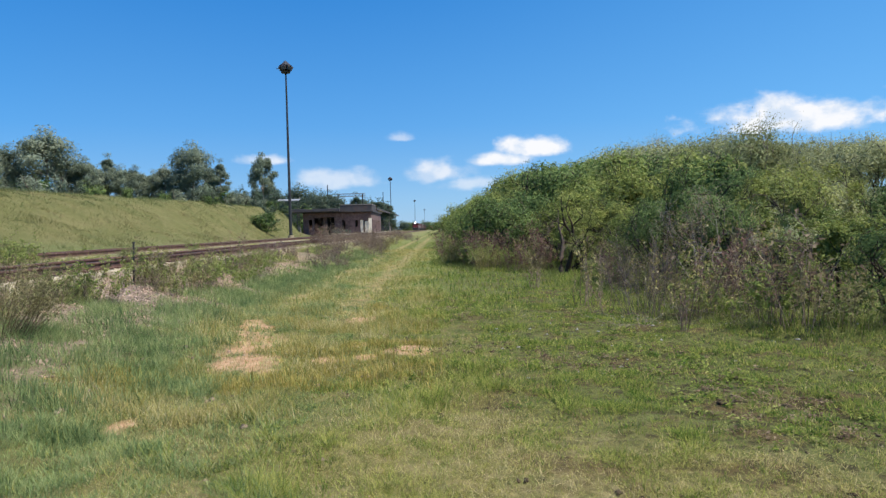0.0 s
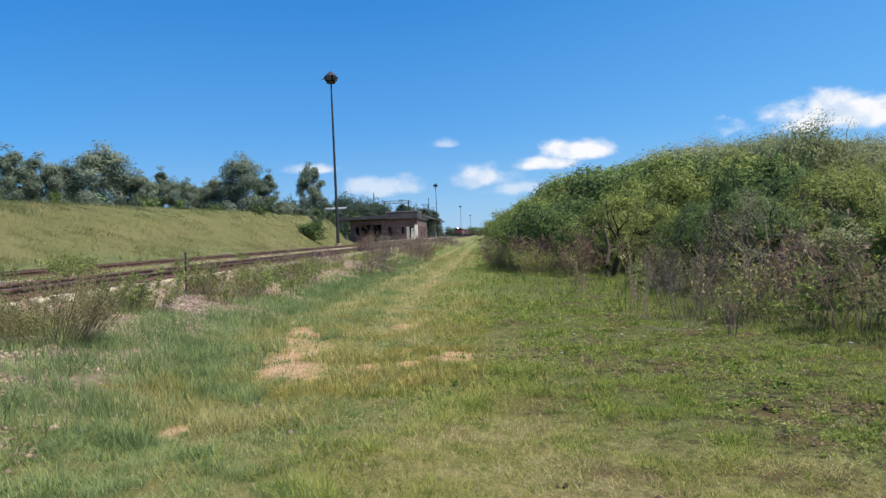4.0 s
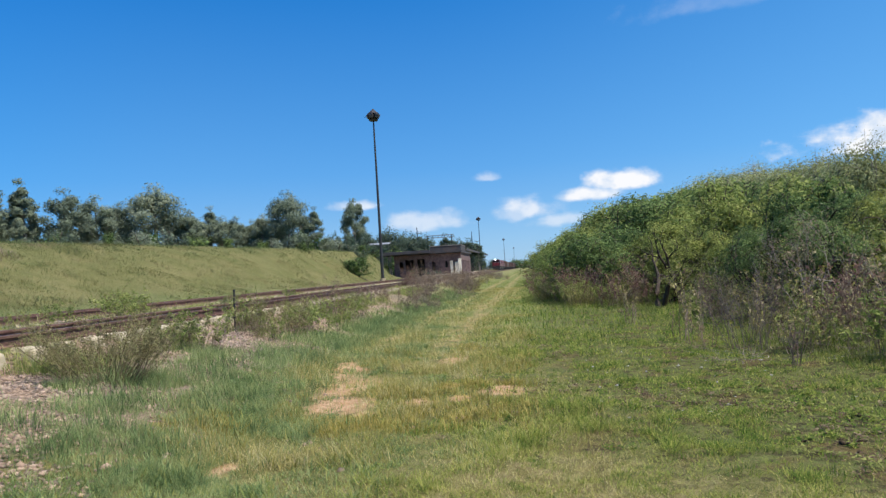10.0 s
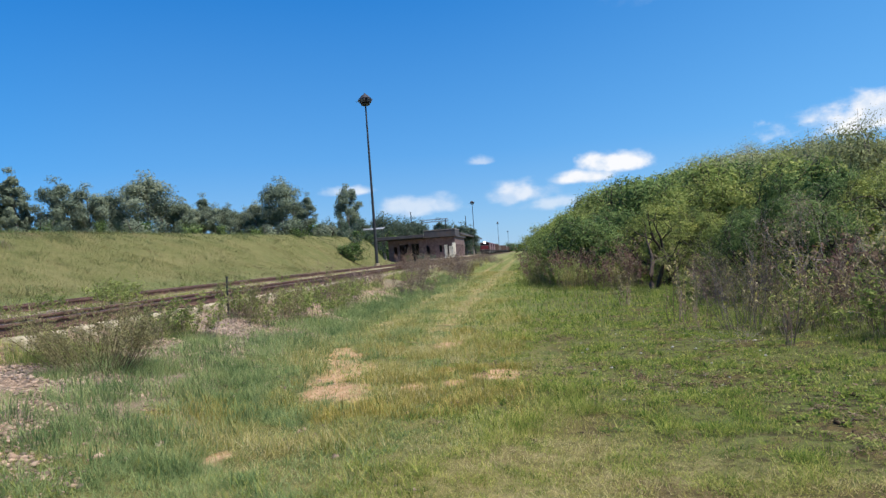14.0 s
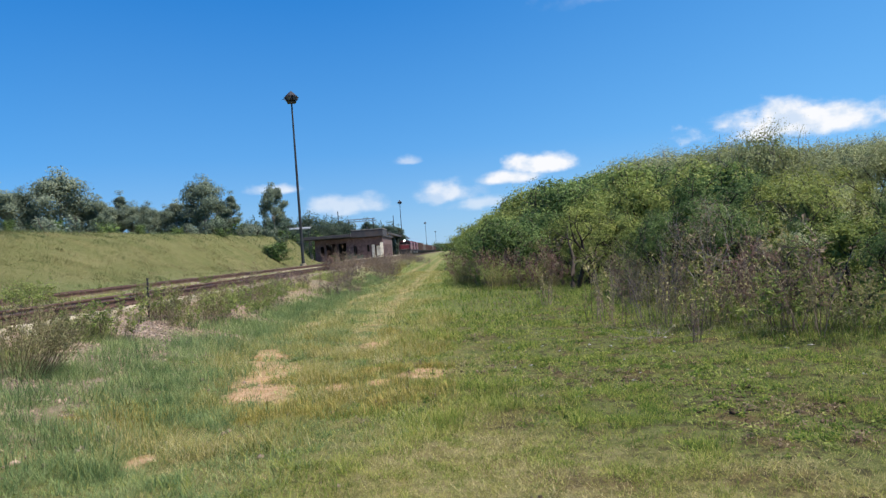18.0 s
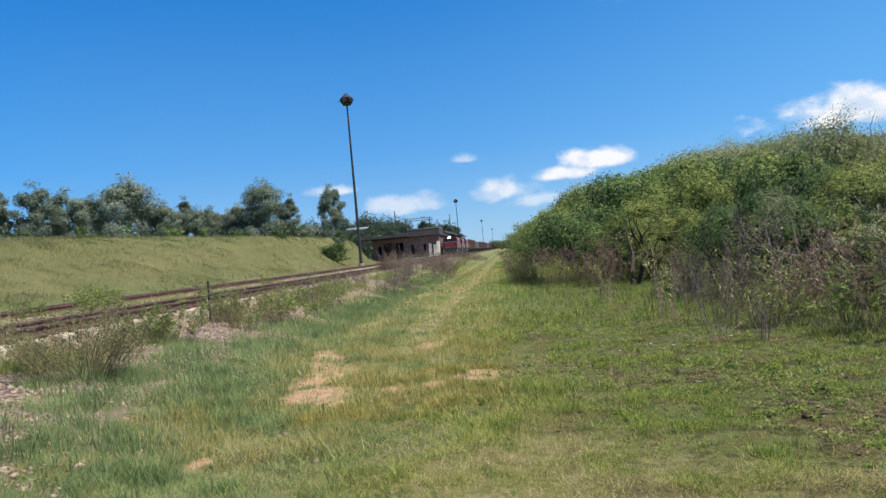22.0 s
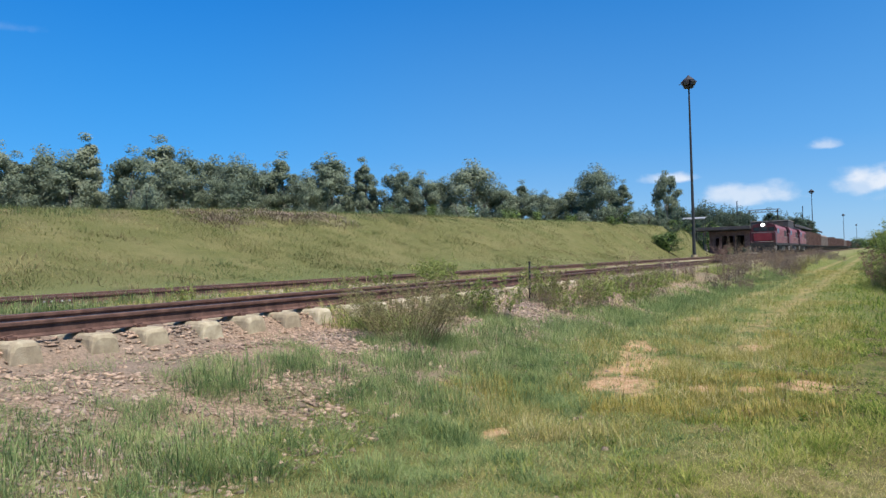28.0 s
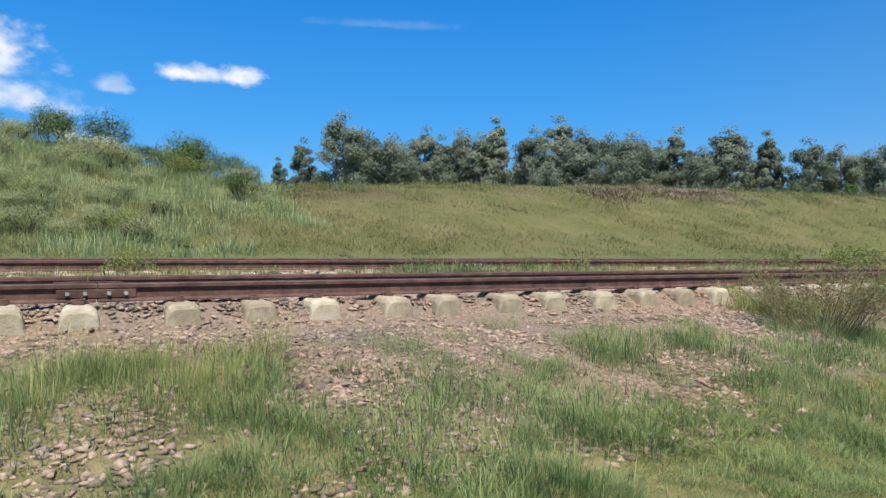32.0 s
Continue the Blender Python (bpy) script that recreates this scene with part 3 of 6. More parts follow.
def extrude_profile(points, axis, a, b):
    """A closed outline of (u, v) drawn along y ('y': u is x, v is z) or along x ('x': u is y, v is z)."""
    bm = bmesh.new()
    ends = []
    for t in (a, b):
        ends.append([bm.verts.new((u, t, v) if axis == "y" else (t, u, v)) for u, v in points])
    n = len(points)
    for i in range(n):
        bm.faces.new((ends[0][i], ends[0][(i + 1) % n], ends[1][(i + 1) % n], ends[1][i]))
    bm.faces.new(ends[0][::-1])
    bm.faces.new(ends[1])
    bmesh.ops.recalc_face_normals(bm, faces=bm.faces)
    return bm


def thing(name, label, category, at=(0, 0, 0), group="", kind="", turn=0):
    ob = new(name)
    ob.matrix_basis = pose(*at, 0, 0, turn)
    ob.empty_display_size = 0.3
    return tagged(ob, label, category, group, kind)


# ---------------- lie of the land ----------------
LATTICE = np.random.RandomState(5).rand(256, 256)


def fog2(x, y, scale, shift=0.0):
    """Smooth noise in the plane, 0 to 1."""
    u, v = np.asarray(x) * scale + 31.7 + shift, np.asarray(y) * scale + 11.3 - shift
    i, j = np.floor(u).astype(int), np.floor(v).astype(int)
    a, b = u - i, v - j
    a, b = a * a * (3 - 2 * a), b * b * (3 - 2 * b)
    g = lambda p, q: LATTICE[p % 256, q % 256]
    return (g(i, j) * (1 - a) + g(i + 1, j) * a) * (1 - b) + (g(i, j + 1) * (1 - a) + g(i + 1, j + 1) * a) * b


def ease(t):
    t = np.clip(t, 0, 1)
    return t * t * (3 - 2 * t)


def land(x, y):
    """Height of the ground: track road near 0, the raised bed of the line, the grassed bank and the scrubby rise behind it."""
    x, y = np.asarray(x, float), np.asarray(y, float)
    p = -x
    start = 2.5 + 1.3 * ease((y - 9) / 9)
    z = 0.57 * ease((p - start) / (6.0 - start)) + 0.21 * ease((p - 6.05) / 0.45)
    foot = np.interp(y, [-60, 78, 100, 125, 145, 153, 200, 3000], [16.2, 16.2, 18.8, 23.4, 28.5, 38.5, 44.0, 44.0])
    crest = np.maximum(30 - 10 * np.clip((y - 20) / 70, 0, 1), foot + 3)
    top = np.interp(y, [-60, -12, -1, 2, 6, 9, 16, 25, 40, 72, 100, 125, 145, 160, 220, 3000], [7.0, 5.7, 4.7, 4.3, 3.65, 3.45, 3.95, 4.3, 4.45, 4.6, 4.25, 3.75, 3.35, 2.6, 1.5, 1.5])
    rise = np.clip((p - foot) / (crest - foot), 0, 1)
    z = z + (top - 0.78) * (0.45 * rise + 0.55 * ease(rise))
    z = z + 2.6 * ease((x - 8) / 16) * ease((220 - y) / 120)
    wild = 0.12 * ease((p - foot) / 5) + ease((x - 3) / 3)
    z = z + ((fog2(x, y, 0.9) - 0.5) * 0.06 + (fog2(x, y, 3.1, 7) - 0.5) * 0.035) * (1 - 0.9 * ease((p - foot + 1) / 2))
    z = z + wild * ((fog2(x, y, 0.16, 3) - 0.5) * 0.5 + (fog2(x, y, 0.5, 9) - 0.5) * 0.22)
    return z


def make_ground():
    def steps(edges):
        out = []
        for a, b, n in edges:
            out.append(np.linspace(a, b, n, endpoint=False))
        return np.concatenate(out + [[edges[-1][1]]])
    far = lambda a, b, n: np.geomspace(a, b, n)
    xs = np.concatenate([-far(60, 3000, 26)[::-1], steps([(-59, -34, 25), (-34, -16, 60), (-16, -9, 40), (-9, 8, 95), (8, 20, 24), (20, 59, 22)]), far(62, 3000, 26)])
    ys = np.concatenate([-far(30, 3000, 24)[::-1], steps([(-29, -6, 22), (-6, 18, 130), (18, 40, 55), (40, 130, 130)]), far(133, 3000, 34)])
    gx, gy = np.meshgrid(xs, ys)
    gz = land(gx, gy)
    n, m = len(ys), len(xs)
    idx = np.arange(n * m).reshape(n, m)
    quads = np.stack([idx[:-1, :-1], idx[:-1, 1:], idx[1:, 1:], idx[1:, :-1]], -1)
    me = mesh_from("ground", np.stack([gx, gy, gz], -1), quads, material=GROUND, soft=True)
    return tagged(new("ground", me), "uneven grassy ground with sandy wheel ruts and a gravelly shoulder", "ground", kind="structure")


ground = make_ground()


# ---------------- grass ----------------
def blades(name, x, y, height, width, lean, material, label, seed, z=None, bent=False):
    """One sheet of grass: every blade a bent, tapering strip."""
    # thin plate added over the cab's end to paint its shade
    r = np.random.RandomState(seed)
    n = len(x)
    z = (land(x, y) if z is None else z) - 0.01
    turn = r.rand(n) * 2 * np.pi
    tilt = lean * (0.3 + r.rand(n))
    d = np.stack([np.cos(turn), np.sin(turn)], -1)
    side = np.stack([-d[:, 1], d[:, 0]], -1) * (width / 2)[:, None]
    base = np.stack([x, y, z], -1)
    mid = base.copy()
    mid[:, :2] += d * (height * tilt * 0.35)[:, None]
    mid[:, 2] += height * 0.6
    tip = base.copy()
    tip[:, :2] += d * (height * tilt)[:, None]
    tip[:, 2] += height * (1.0 - 0.25 * tilt)
    s3 = np.concatenate([side, np.zeros((n, 1))], 1)
    v = np.stack([base - s3, base + s3, mid + s3 * 0.75, mid - s3 * 0.75, tip], 1).reshape(-1, 3)
    if not bent:
        tip[:, 2] = base[:, 2] + height * np.clip(1.05 - 0.42 * tilt, 0.35, 1)
        v = np.stack([base - s3, base + s3, tip], 1).reshape(-1, 3)
        me = mesh_from(name, v, tris=np.arange(n)[:, None] * 3 + np.arange(3)[None], material=material)
        return tagged(new(name, me), label, "grass", kind="stuff")
    k = np.arange(n)[:, None] * 5
    me = mesh_from(name, v, k + np.array([[0, 1, 2, 3]]), k + np.array([[3, 2, 4]]), material)
    return tagged(new(name, me), label, "grass", kind="stuff")


def scatter(n, x0, x1, y0, y1, seed, keep=None):
    r = np.random.RandomState(seed)
    x, y = x0 + (x1 - x0) * r.rand(n), y0 + (y1 - y0) * r.rand(n)
    if keep is not None:
        k = r.rand(n) < keep(x, y)
        x, y = x[k], y[k]
    return x, y, r




def thin(x, y):
    """How much of the grass stands: less on ruts and bare patches."""
    k = np.ones_like(x)
    for cx, cy, rx, ry in BARE:
        k = np.minimum(k, 0.06 + ease((((x - cx) / rx) ** 2 + ((y - cy) / ry) ** 2 + 3.0 * (fog2(x, y, 5.0, 66) - 0.5) - 0.7) / 1.2))
    for cx in (-1.85, -3.25):
        k = np.minimum(k, 1 - 0.75 * ease(1.6 - np.abs(x - cx) / 0.32) * ease((y - 9.5) / 4))
    return k


STONY = [(-5.45, 11.9, 0.55, 0.7), (-5.8, 15.9, 0.42, 1.3), (-5.95, 20.0, 0.4, 1.5), (-5.3, 9.7, 0.4, 0.5), (-5.95, 26.0, 0.35, 2.0), (-4.6, 6.2, 0.3, 0.25), (-3.75, 4.9, 0.3, 0.2), (-5.2, 4.0, 0.4, 0.5), (-3.85, 0.4, 0.36, 0.48), (-3.3, 1.35, 0.18, 0.25)]


def stony(x, y):
    """Patches of the shoulder where the crushed stone lies open."""
    k = np.zeros(np.shape(x))
    for cx, cy, rx, ry in STONY:
        k = np.maximum(k, ease(1.5 - ((x - cx) / rx) ** 2 - ((y - cy) / ry) ** 2 - 1.6 * (fog2(x, y, 3.0, 36) - 0.5)))
    return k


def wedge(x, y):
    """Only ground that the place shows: ahead and to the line's side, not behind."""
    return ((y > -2.2 + 0.25 * x) & (np.hypot(x, y) > 1.6)).astype(float)


def dry_end(x, y):
    """The trodden, strawy stretch at the near end of the road."""
    return ease((6.9 + 2.2 * (fog2(x, y, 0.9, 14) - 0.5) - y - 0.95 * np.abs(x + 0.1)) / 1.7)


def make_grass():
    near = lambda x, y: wedge(x, y) * thin(x, y) * (0.10 + 1.0 * ease((fog2(x, y, 2.2) - 0.30) / 0.35) * (0.12 + 0.88 * ease((fog2(x, y, 5.5, 6) - 0.40) / 0.16))) * (1 - 0.8 * ease((fog2(x, y, 1.0, 77) - 0.56) / 0.12) * ease((x + 1.0) / 2.0)) * ease((x + 4.4) / 1.3) * np.clip(1.25 - np.hypot(x, y) / 17, 0.18, 1)
    turf = near
    near = lambda x, y: turf(x, y) * (1 + 0.3 * dry_end(x, y))
    # thickest where one stands, thinner and coarser with distance
    r = np.random.RandomState(11)
    far, way = np.exp(np.log(3.4) + np.log(5.0) * r.rand(560000)), radians(-58) + radians(102) * r.rand(560000)
    x, y = far * np.sin(way), far * np.cos(way)
    k = r.rand(len(x)) < 1.25 * near(x, y) / np.clip(1.25 - far / 17, 0.18, 1)
    x, y = x[k], y[k]
    green = r.rand(len(x)) > 0.2 * dry_end(x, y)
    x, y = x[green], y[green]
    tall = (0.55 + 0.75 * ease((fog2(x, y, 5.5, 6) - 0.42) / 0.3)) * (1 - 0.35 * dry_end(x, y)) * 0.030 + 0.048 * r.rand(len(x)) + 0.13 * ease((fog2(x, y, 1.6, 4) - 0.45) / 0.3) * r.rand(len(x)) * (0.5 + 0.5 * ease((1.5 - x) / 2.0))
    wide = (0.0007 + 0.0009 * r.rand(len(x))) * (np.hypot(x, y) + 0.6)
    lush = r.rand(len(x)) < 0.7 * (1 - 0.6 * dry_end(x, y)) * ease((x + 0.9 + 0.8 * (fog2(x, y, 0.7, 88) - 0.5)) / 1.6) * ease((y - 3.0) / 2.0)
    cool = ~lush & (r.rand(len(x)) < 0.75 * ease((-0.4 - x + 1.6 * (fog2(x, y, 0.8, 89) - 0.5)) / 1.6))
    for name, pick, material, label in (("short_grass", ~lush & ~cool, GRASS, "short green and straw-coloured turf grass"), ("cool_grass", cool, GRASS_LUSH, "short grey-green turf grass toward the line"), ("green_turf", lush, GRASS_SOD, "short fresh green turf grass on the open side")):
        blades(name, x[pick], y[pick], tall[pick], wide[pick], np.full(pick.sum(), 1.3), material, label, 12)
    keep = lambda x, y: wedge(x, y) * ease((fog2(x, y, 1.4, 17) - 0.42) / 0.25) * np.clip(1.3 - np.hypot(x, y) / 11, 0, 1) * ease((x + 3.6) / 1.0) * np.maximum(0.25 + 0.75 * ease((1.2 - x) / 2.0), np.exp(-((y - 2.8) / 1.0) ** 2 - ((x - 0.4) / 1.1) ** 2)) * (0.75 + 1.2 * np.exp(-((y - 2.6) / 1.3) ** 2))
    pale = keep
    keep = lambda x, y: np.maximum(pale(x, y), wedge(x, y) * 0.95 * dry_end(x, y) * (0.25 + 0.75 * ease((fog2(x, y, 3.2, 5) - 0.35) / 0.3)))
    x, y, r = scatter(210000, -3.6, 4.2, 3.3, 10.0, 29, keep)
    blades("withered_grass", x, y, 0.025 + 0.075 * r.rand(len(x)), 0.0022 + 0.0028 * r.rand(len(x)), np.full(len(x), 1.6), GRASS_STRAW, "withered straw-coloured grass in the turf", 30)
    # straw-coloured tussocks between and beside the ruts
    keep = lambda x, y: wedge(x, y) * thin(x, y) * ease((fog2(x, y, 1.7, 2) - 0.45 + 0.15 * ease((y - 9) / 4)) / 0.25) * ease((x + 4.2) / 0.7) * ease((0.9 - x - 2.2 * fog2(x, y, 0.5, 54)) / 1.4) * np.clip(1.75 - y / 17, 0.22, 1)
    x, y, r = scatter(430000, -4.6, 0.8, 5.5, 52.0, 13, keep)
    blades("straw_tussocks", x, y, 0.06 + 0.24 * r.rand(len(x)) * fog2(x, y, 1.7, 2), 0.003 + 0.004 * r.rand(len(x)) + 0.0002 * y, np.full(len(x), 1.0), GRASS_STRAW, "yellowish seeding grass in tussocks on the track road", 14)
    # lush strip at the foot of the line's shoulder
    keep = lambda x, y: wedge(x, y) * np.exp(-((x + 4.15) / np.where(x < -4.15, 0.55, 0.9)) ** 2) * ease((fog2(x, y, 1.2, 8) - 0.28) / 0.3) * np.clip((y - 4) / 5, 0.25, 1) * thin(x, y) * (1 - 0.95 * stony(x, y))
    x, y, r = scatter(270000, -6.4, -2.4, 2.0, 44.0, 15, keep)
    blades("lush_grass", x, y, 0.08 + 0.17 * r.rand(len(x)), 0.004 + 0.005 * r.rand(len(x)) + 0.0002 * y, np.full(len(x), 0.7), GRASS_LUSH, "tall fresh green grass at the foot of the ballast", 16)
    # tufts on the stony shoulder
    keep = lambda x, y: wedge(x, y) * (ease((fog2(x, y, 1.3, 21) - 0.34) / 0.2) * 0.8 + 0.45 * ease((x + 5.2) / 1.0)) * ease((fog2(x, y, 4.0, 24) - 0.32) / 0.2) * thin(x, y) * np.clip(1.25 - y / 24, 0.3, 1) * (0.25 + 0.75 * ease((x + 6.0) / 1.0)) * (1 - 0.93 * stony(x, y))
    x, y, r = scatter(430000, -6.1, -2.2, -2.5, 22.0, 17, keep)
    blades("shoulder_tufts", x, y, 0.03 + 0.17 * r.rand(len(x)) * (0.2 + fog2(x, y, 1.3, 21)) * (0.5 + ease((fog2(x, y, 4.0, 24) - 0.35) / 0.3)), 0.0022 + 0.003 * r.rand(len(x)), np.full(len(x), 1.1), GRASS_LUSH, "blue-green grass tufts among stones", 18)
    # between and behind the tracks
    keep = lambda x, y: ease((fog2(x, y, 0.8, 31) - 0.42) / 0.2) * (1 - 0.93 * (np.abs(x + 7.15) < 0.75)) * np.where(np.abs(x + 12.3) < 0.95, 0.45, 1.0) * np.where(x > -11.6, 0.4, 1.0)
    x, y, r = scatter(70000, -16.5, -7.0, -8.0, 46.0, 19, keep)
    blades("trackside_grass", x, y, 0.06 + 0.20 * r.rand(len(x)), 0.008 + 0.012 * r.rand(len(x)), np.full(len(x), 0.7), GRASS, "patchy green grass between the railway tracks", 20)
    x, y, r = scatter(11000, -11.6, -9.2, -8.0, 24.0, 27, lambda x, y: ease((fog2(x, y, 0.7, 35) - 0.40) / 0.2))
    blades("rail_side_grass", x, y, 0.08 + 0.22 * r.rand(len(x)), 0.005 + 0.007 * r.rand(len(x)), np.full(len(x), 0.9), GRASS, "green grass growing against the second track", 28)
    # the bank
    keep = lambda x, y: np.clip(1.1 - y / 110, 0.25, 1) * (0.35 + 0.65 * fog2(x, y, 0.35, 41)) * (land(x, y) > 0.95)
    x, y, r = scatter(470000, -34.0, -15.4, -14.0, 124.0, 21, keep)
    blades("bank_grass", x, y, (0.05 + 0.14 * r.rand(len(x))) * (0.35 + 1.0 * fog2(x, y, 0.35, 41) + 1.4 * ease((fog2(x, y, 0.55, 45) - 0.55) / 0.2)), 0.010 + 0.014 * r.rand(len(x)), np.full(len(x), 1.3), GRASS_BANK, "tall olive and straw-coloured grass on the bank", 22)
    # far part of the road and the verge under the scrub
    keep = lambda x, y: thin(x, y) * (1 - 0.65 * ease((x + 4.4 + fog2(x, y, 0.5, 52)) / 0.8) * ease((0.2 - x - 1.6 * fog2(x, y, 0.45, 53)) / 1.2)) * (0.3 + 0.7 * fog2(x, y, 0.6, 51)) * np.clip(1.2 - y / 95, 0.1, 1)
    x, y, r = scatter(110000, -5.0, 9.0, 13.0, 80.0, 23, keep)
    blades("road_grass", x, y, 0.07 + 0.16 * r.rand(len(x)), 0.010 + 0.014 * r.rand(len(x)), np.full(len(x), 0.9), GRASS_SOD, "green grass along the track road", 24)
    keep = lambda x, y: wedge(x, y) * ease((x - verge(y) + 1.3) / 1.2) * ease((verge(y) + 2.2 - x) / 0.8) * (0.3 + 0.7 * fog2(x, y, 0.9, 61))
    x, y, r = scatter(240000, -0.5, 10.0, 6.5, 34.0, 25, keep)
    blades("verge_grass", x, y, 0.08 + 0.34 * r.rand(len(x)) ** 1.5 * fog2(x, y, 0.9, 61), 0.005 + 0.006 * r.rand(len(x)), np.full(len(x), 1.0), GRASS_VERGE, "tall rank grass at the foot of the thorn scrub", 26)


def make_herbs():
    """Low broad-leaved herbs and brown litter on the open side of the road."""
    r = np.random.RandomState(91)
    for name, material, n, size, label in (("low_herbs", LEAF_THORN, 300, 0.022, "low olive green herbs in the turf"), ("leaf_litter", LEAF_DRY, 330, 0.020, "brown withered leaf litter in the turf"), ("green_herbs", GRASS_SOD, 420, 0.022, "low fresh green herbs in the turf")):
        x, y, q = scatter(n * 4, -1.5, 7.5, 2.2, 15.0, r.randint(9999), lambda x, y: wedge(x, y) * (1 - dry_end(x, y)) * ease((fog2(x, y, 1.0, 77) - 0.42) / 0.2) * ease((x + 1.5) / 2.5))
        x, y = x[:n], y[:n]
        m = 34
        spread = 0.02 + 0.05 * q.rand(len(x))
        cx = (x[:, None] + q.normal(size=(len(x), m)) * spread[:, None]).ravel()
        cy = (y[:, None] + q.normal(size=(len(x), m)) * spread[:, None]).ravel()
        cz = land(cx, cy) + (0.004 + 0.05 * q.rand(len(cx)) ** 2)
        me = leaf_mesh(name, np.stack([cx, cy, cz], -1), size, material, q, 0, 0.6, np.tile(np.array([[0.0, 0, 1.0]]), (len(cx), 1)))
        tagged(new(name, me), label, "herbs", kind="stuff")


def verge(y):
    """Where the scrub begins, right of the track road."""
    return np.interp(y, [5, 9, 10.5, 13, 22, 24.3, 27.2, 30, 75, 400], [6.5, 4.8, 4.1, 3.7, 3.6, 1.9, 0.9, 0.3, -0.4, -0.4])


make_grass()


# ---------------- plants ----------------
def tube(points, radii, sides=6):
    """Points and faces of a tapering limb."""
    pts = np.asarray(points, float)
    n = len(pts)
    along = np.gradient(pts, axis=0)
    along /= np.linalg.norm(along, axis=1)[:, None] + 1e-9
    ref = np.where(np.abs(along[:, 2:3]) > 0.9, np.array([[1.0, 0, 0]]), np.array([[0, 0, 1.0]]))
    u = np.cross(along, ref)
    u /= np.linalg.norm(u, axis=1)[:, None] + 1e-9
    w = np.cross(along, u)
    a = np.linspace(0, 2 * np.pi, sides, endpoint=False)
    ring = pts[:, None] + (u[:, None] * np.cos(a)[None, :, None] + w[:, None] * np.sin(a)[None, :, None]) * np.asarray(radii)[:, None, None]
    idx = np.arange(n * sides).reshape(n, sides)
    q = np.stack([idx[:-1], np.roll(idx[:-1], -1, 1), np.roll(idx[1:], -1, 1), idx[1:]], -1)
    return ring.reshape(-1, 3), q.reshape(-1, 4)


def join_tubes(name, limbs, material, sides=6):
    vs, qs, k = [], [], 0
    for pts, radii in limbs:
        v, q = tube(pts, radii, sides if radii[0] > 0.028 else 3)
        vs.append(v)
        qs.append(q + k)
        k += len(v)
    return mesh_from(name, np.concatenate(vs), np.concatenate(qs), material=material, soft=True)


def leaf_mesh(name, centres, size, material, r, droop=0.0, slim=0.5, facing=None):
    size = size * 1.25
    """Single leaves, each a small pointed blade."""
    n = len(centres)
    d = r.normal(size=(n, 3))
    d[:, 2] -= droop
    d /= np.linalg.norm(d, axis=1)[:, None]
    e = np.cross(d, r.normal(size=(n, 3)))
    e /= np.linalg.norm(e, axis=1)[:, None] + 1e-9
    if facing is not None:
        out = facing / (np.linalg.norm(facing, axis=1)[:, None] + 1e-9) + r.normal(size=(n, 3)) * 0.42
        e = np.cross(out, d)
        e /= np.linalg.norm(e, axis=1)[:, None] + 1e-9
        d = np.cross(e, out)
        d /= np.linalg.norm(d, axis=1)[:, None] + 1e-9
    length = (size * (0.6 + 0.8 * r.rand(n)))[:, None]
    v = np.stack([centres - d * length * 0.5 + e * length * slim * 0.5, centres - d * length * 0.4 - e * length * slim * 0.5, centres + d * length * 0.6], 1)
    return mesh_from(name, v.reshape(-1, 3), tris=np.arange(n)[:, None] * 3 + np.arange(3)[None], material=material)


def grow(r, start, way, length, radius, depth, limbs, tips, spread=0.6, lift=0.15, parts=(2, 4), shrink=0.68):
    """Limbs that fork again and again."""
    n = 5 if depth >= 2 else 3
    pts = [np.array(start, float)]
    d = np.array(way, float)
    for i in range(n - 1):
        d = d + r.normal(size=3) * 0.14 + np.array([0, 0, lift * 0.3])
        d /= np.linalg.norm(d)
        pts.append(pts[-1] + d * length / (n - 1))
    limbs.append((pts, np.linspace(radius, radius * 0.62, n)))
    if depth == 0:
        tips.append(pts[-1])
        tips.append((pts[-1] + pts[-2]) / 2)
        return
    for i in range(r.randint(parts[0], parts[1] + 1)):
        e = d + r.normal(size=3) * spread
        e[2] += lift
        e /= np.linalg.norm(e)
        grow(r, pts[-1 - (i % 2)], e, length * shrink * (0.8 + 0.4 * r.rand()), radius * 0.58, depth - 1, limbs, tips, spread, lift, parts, shrink)


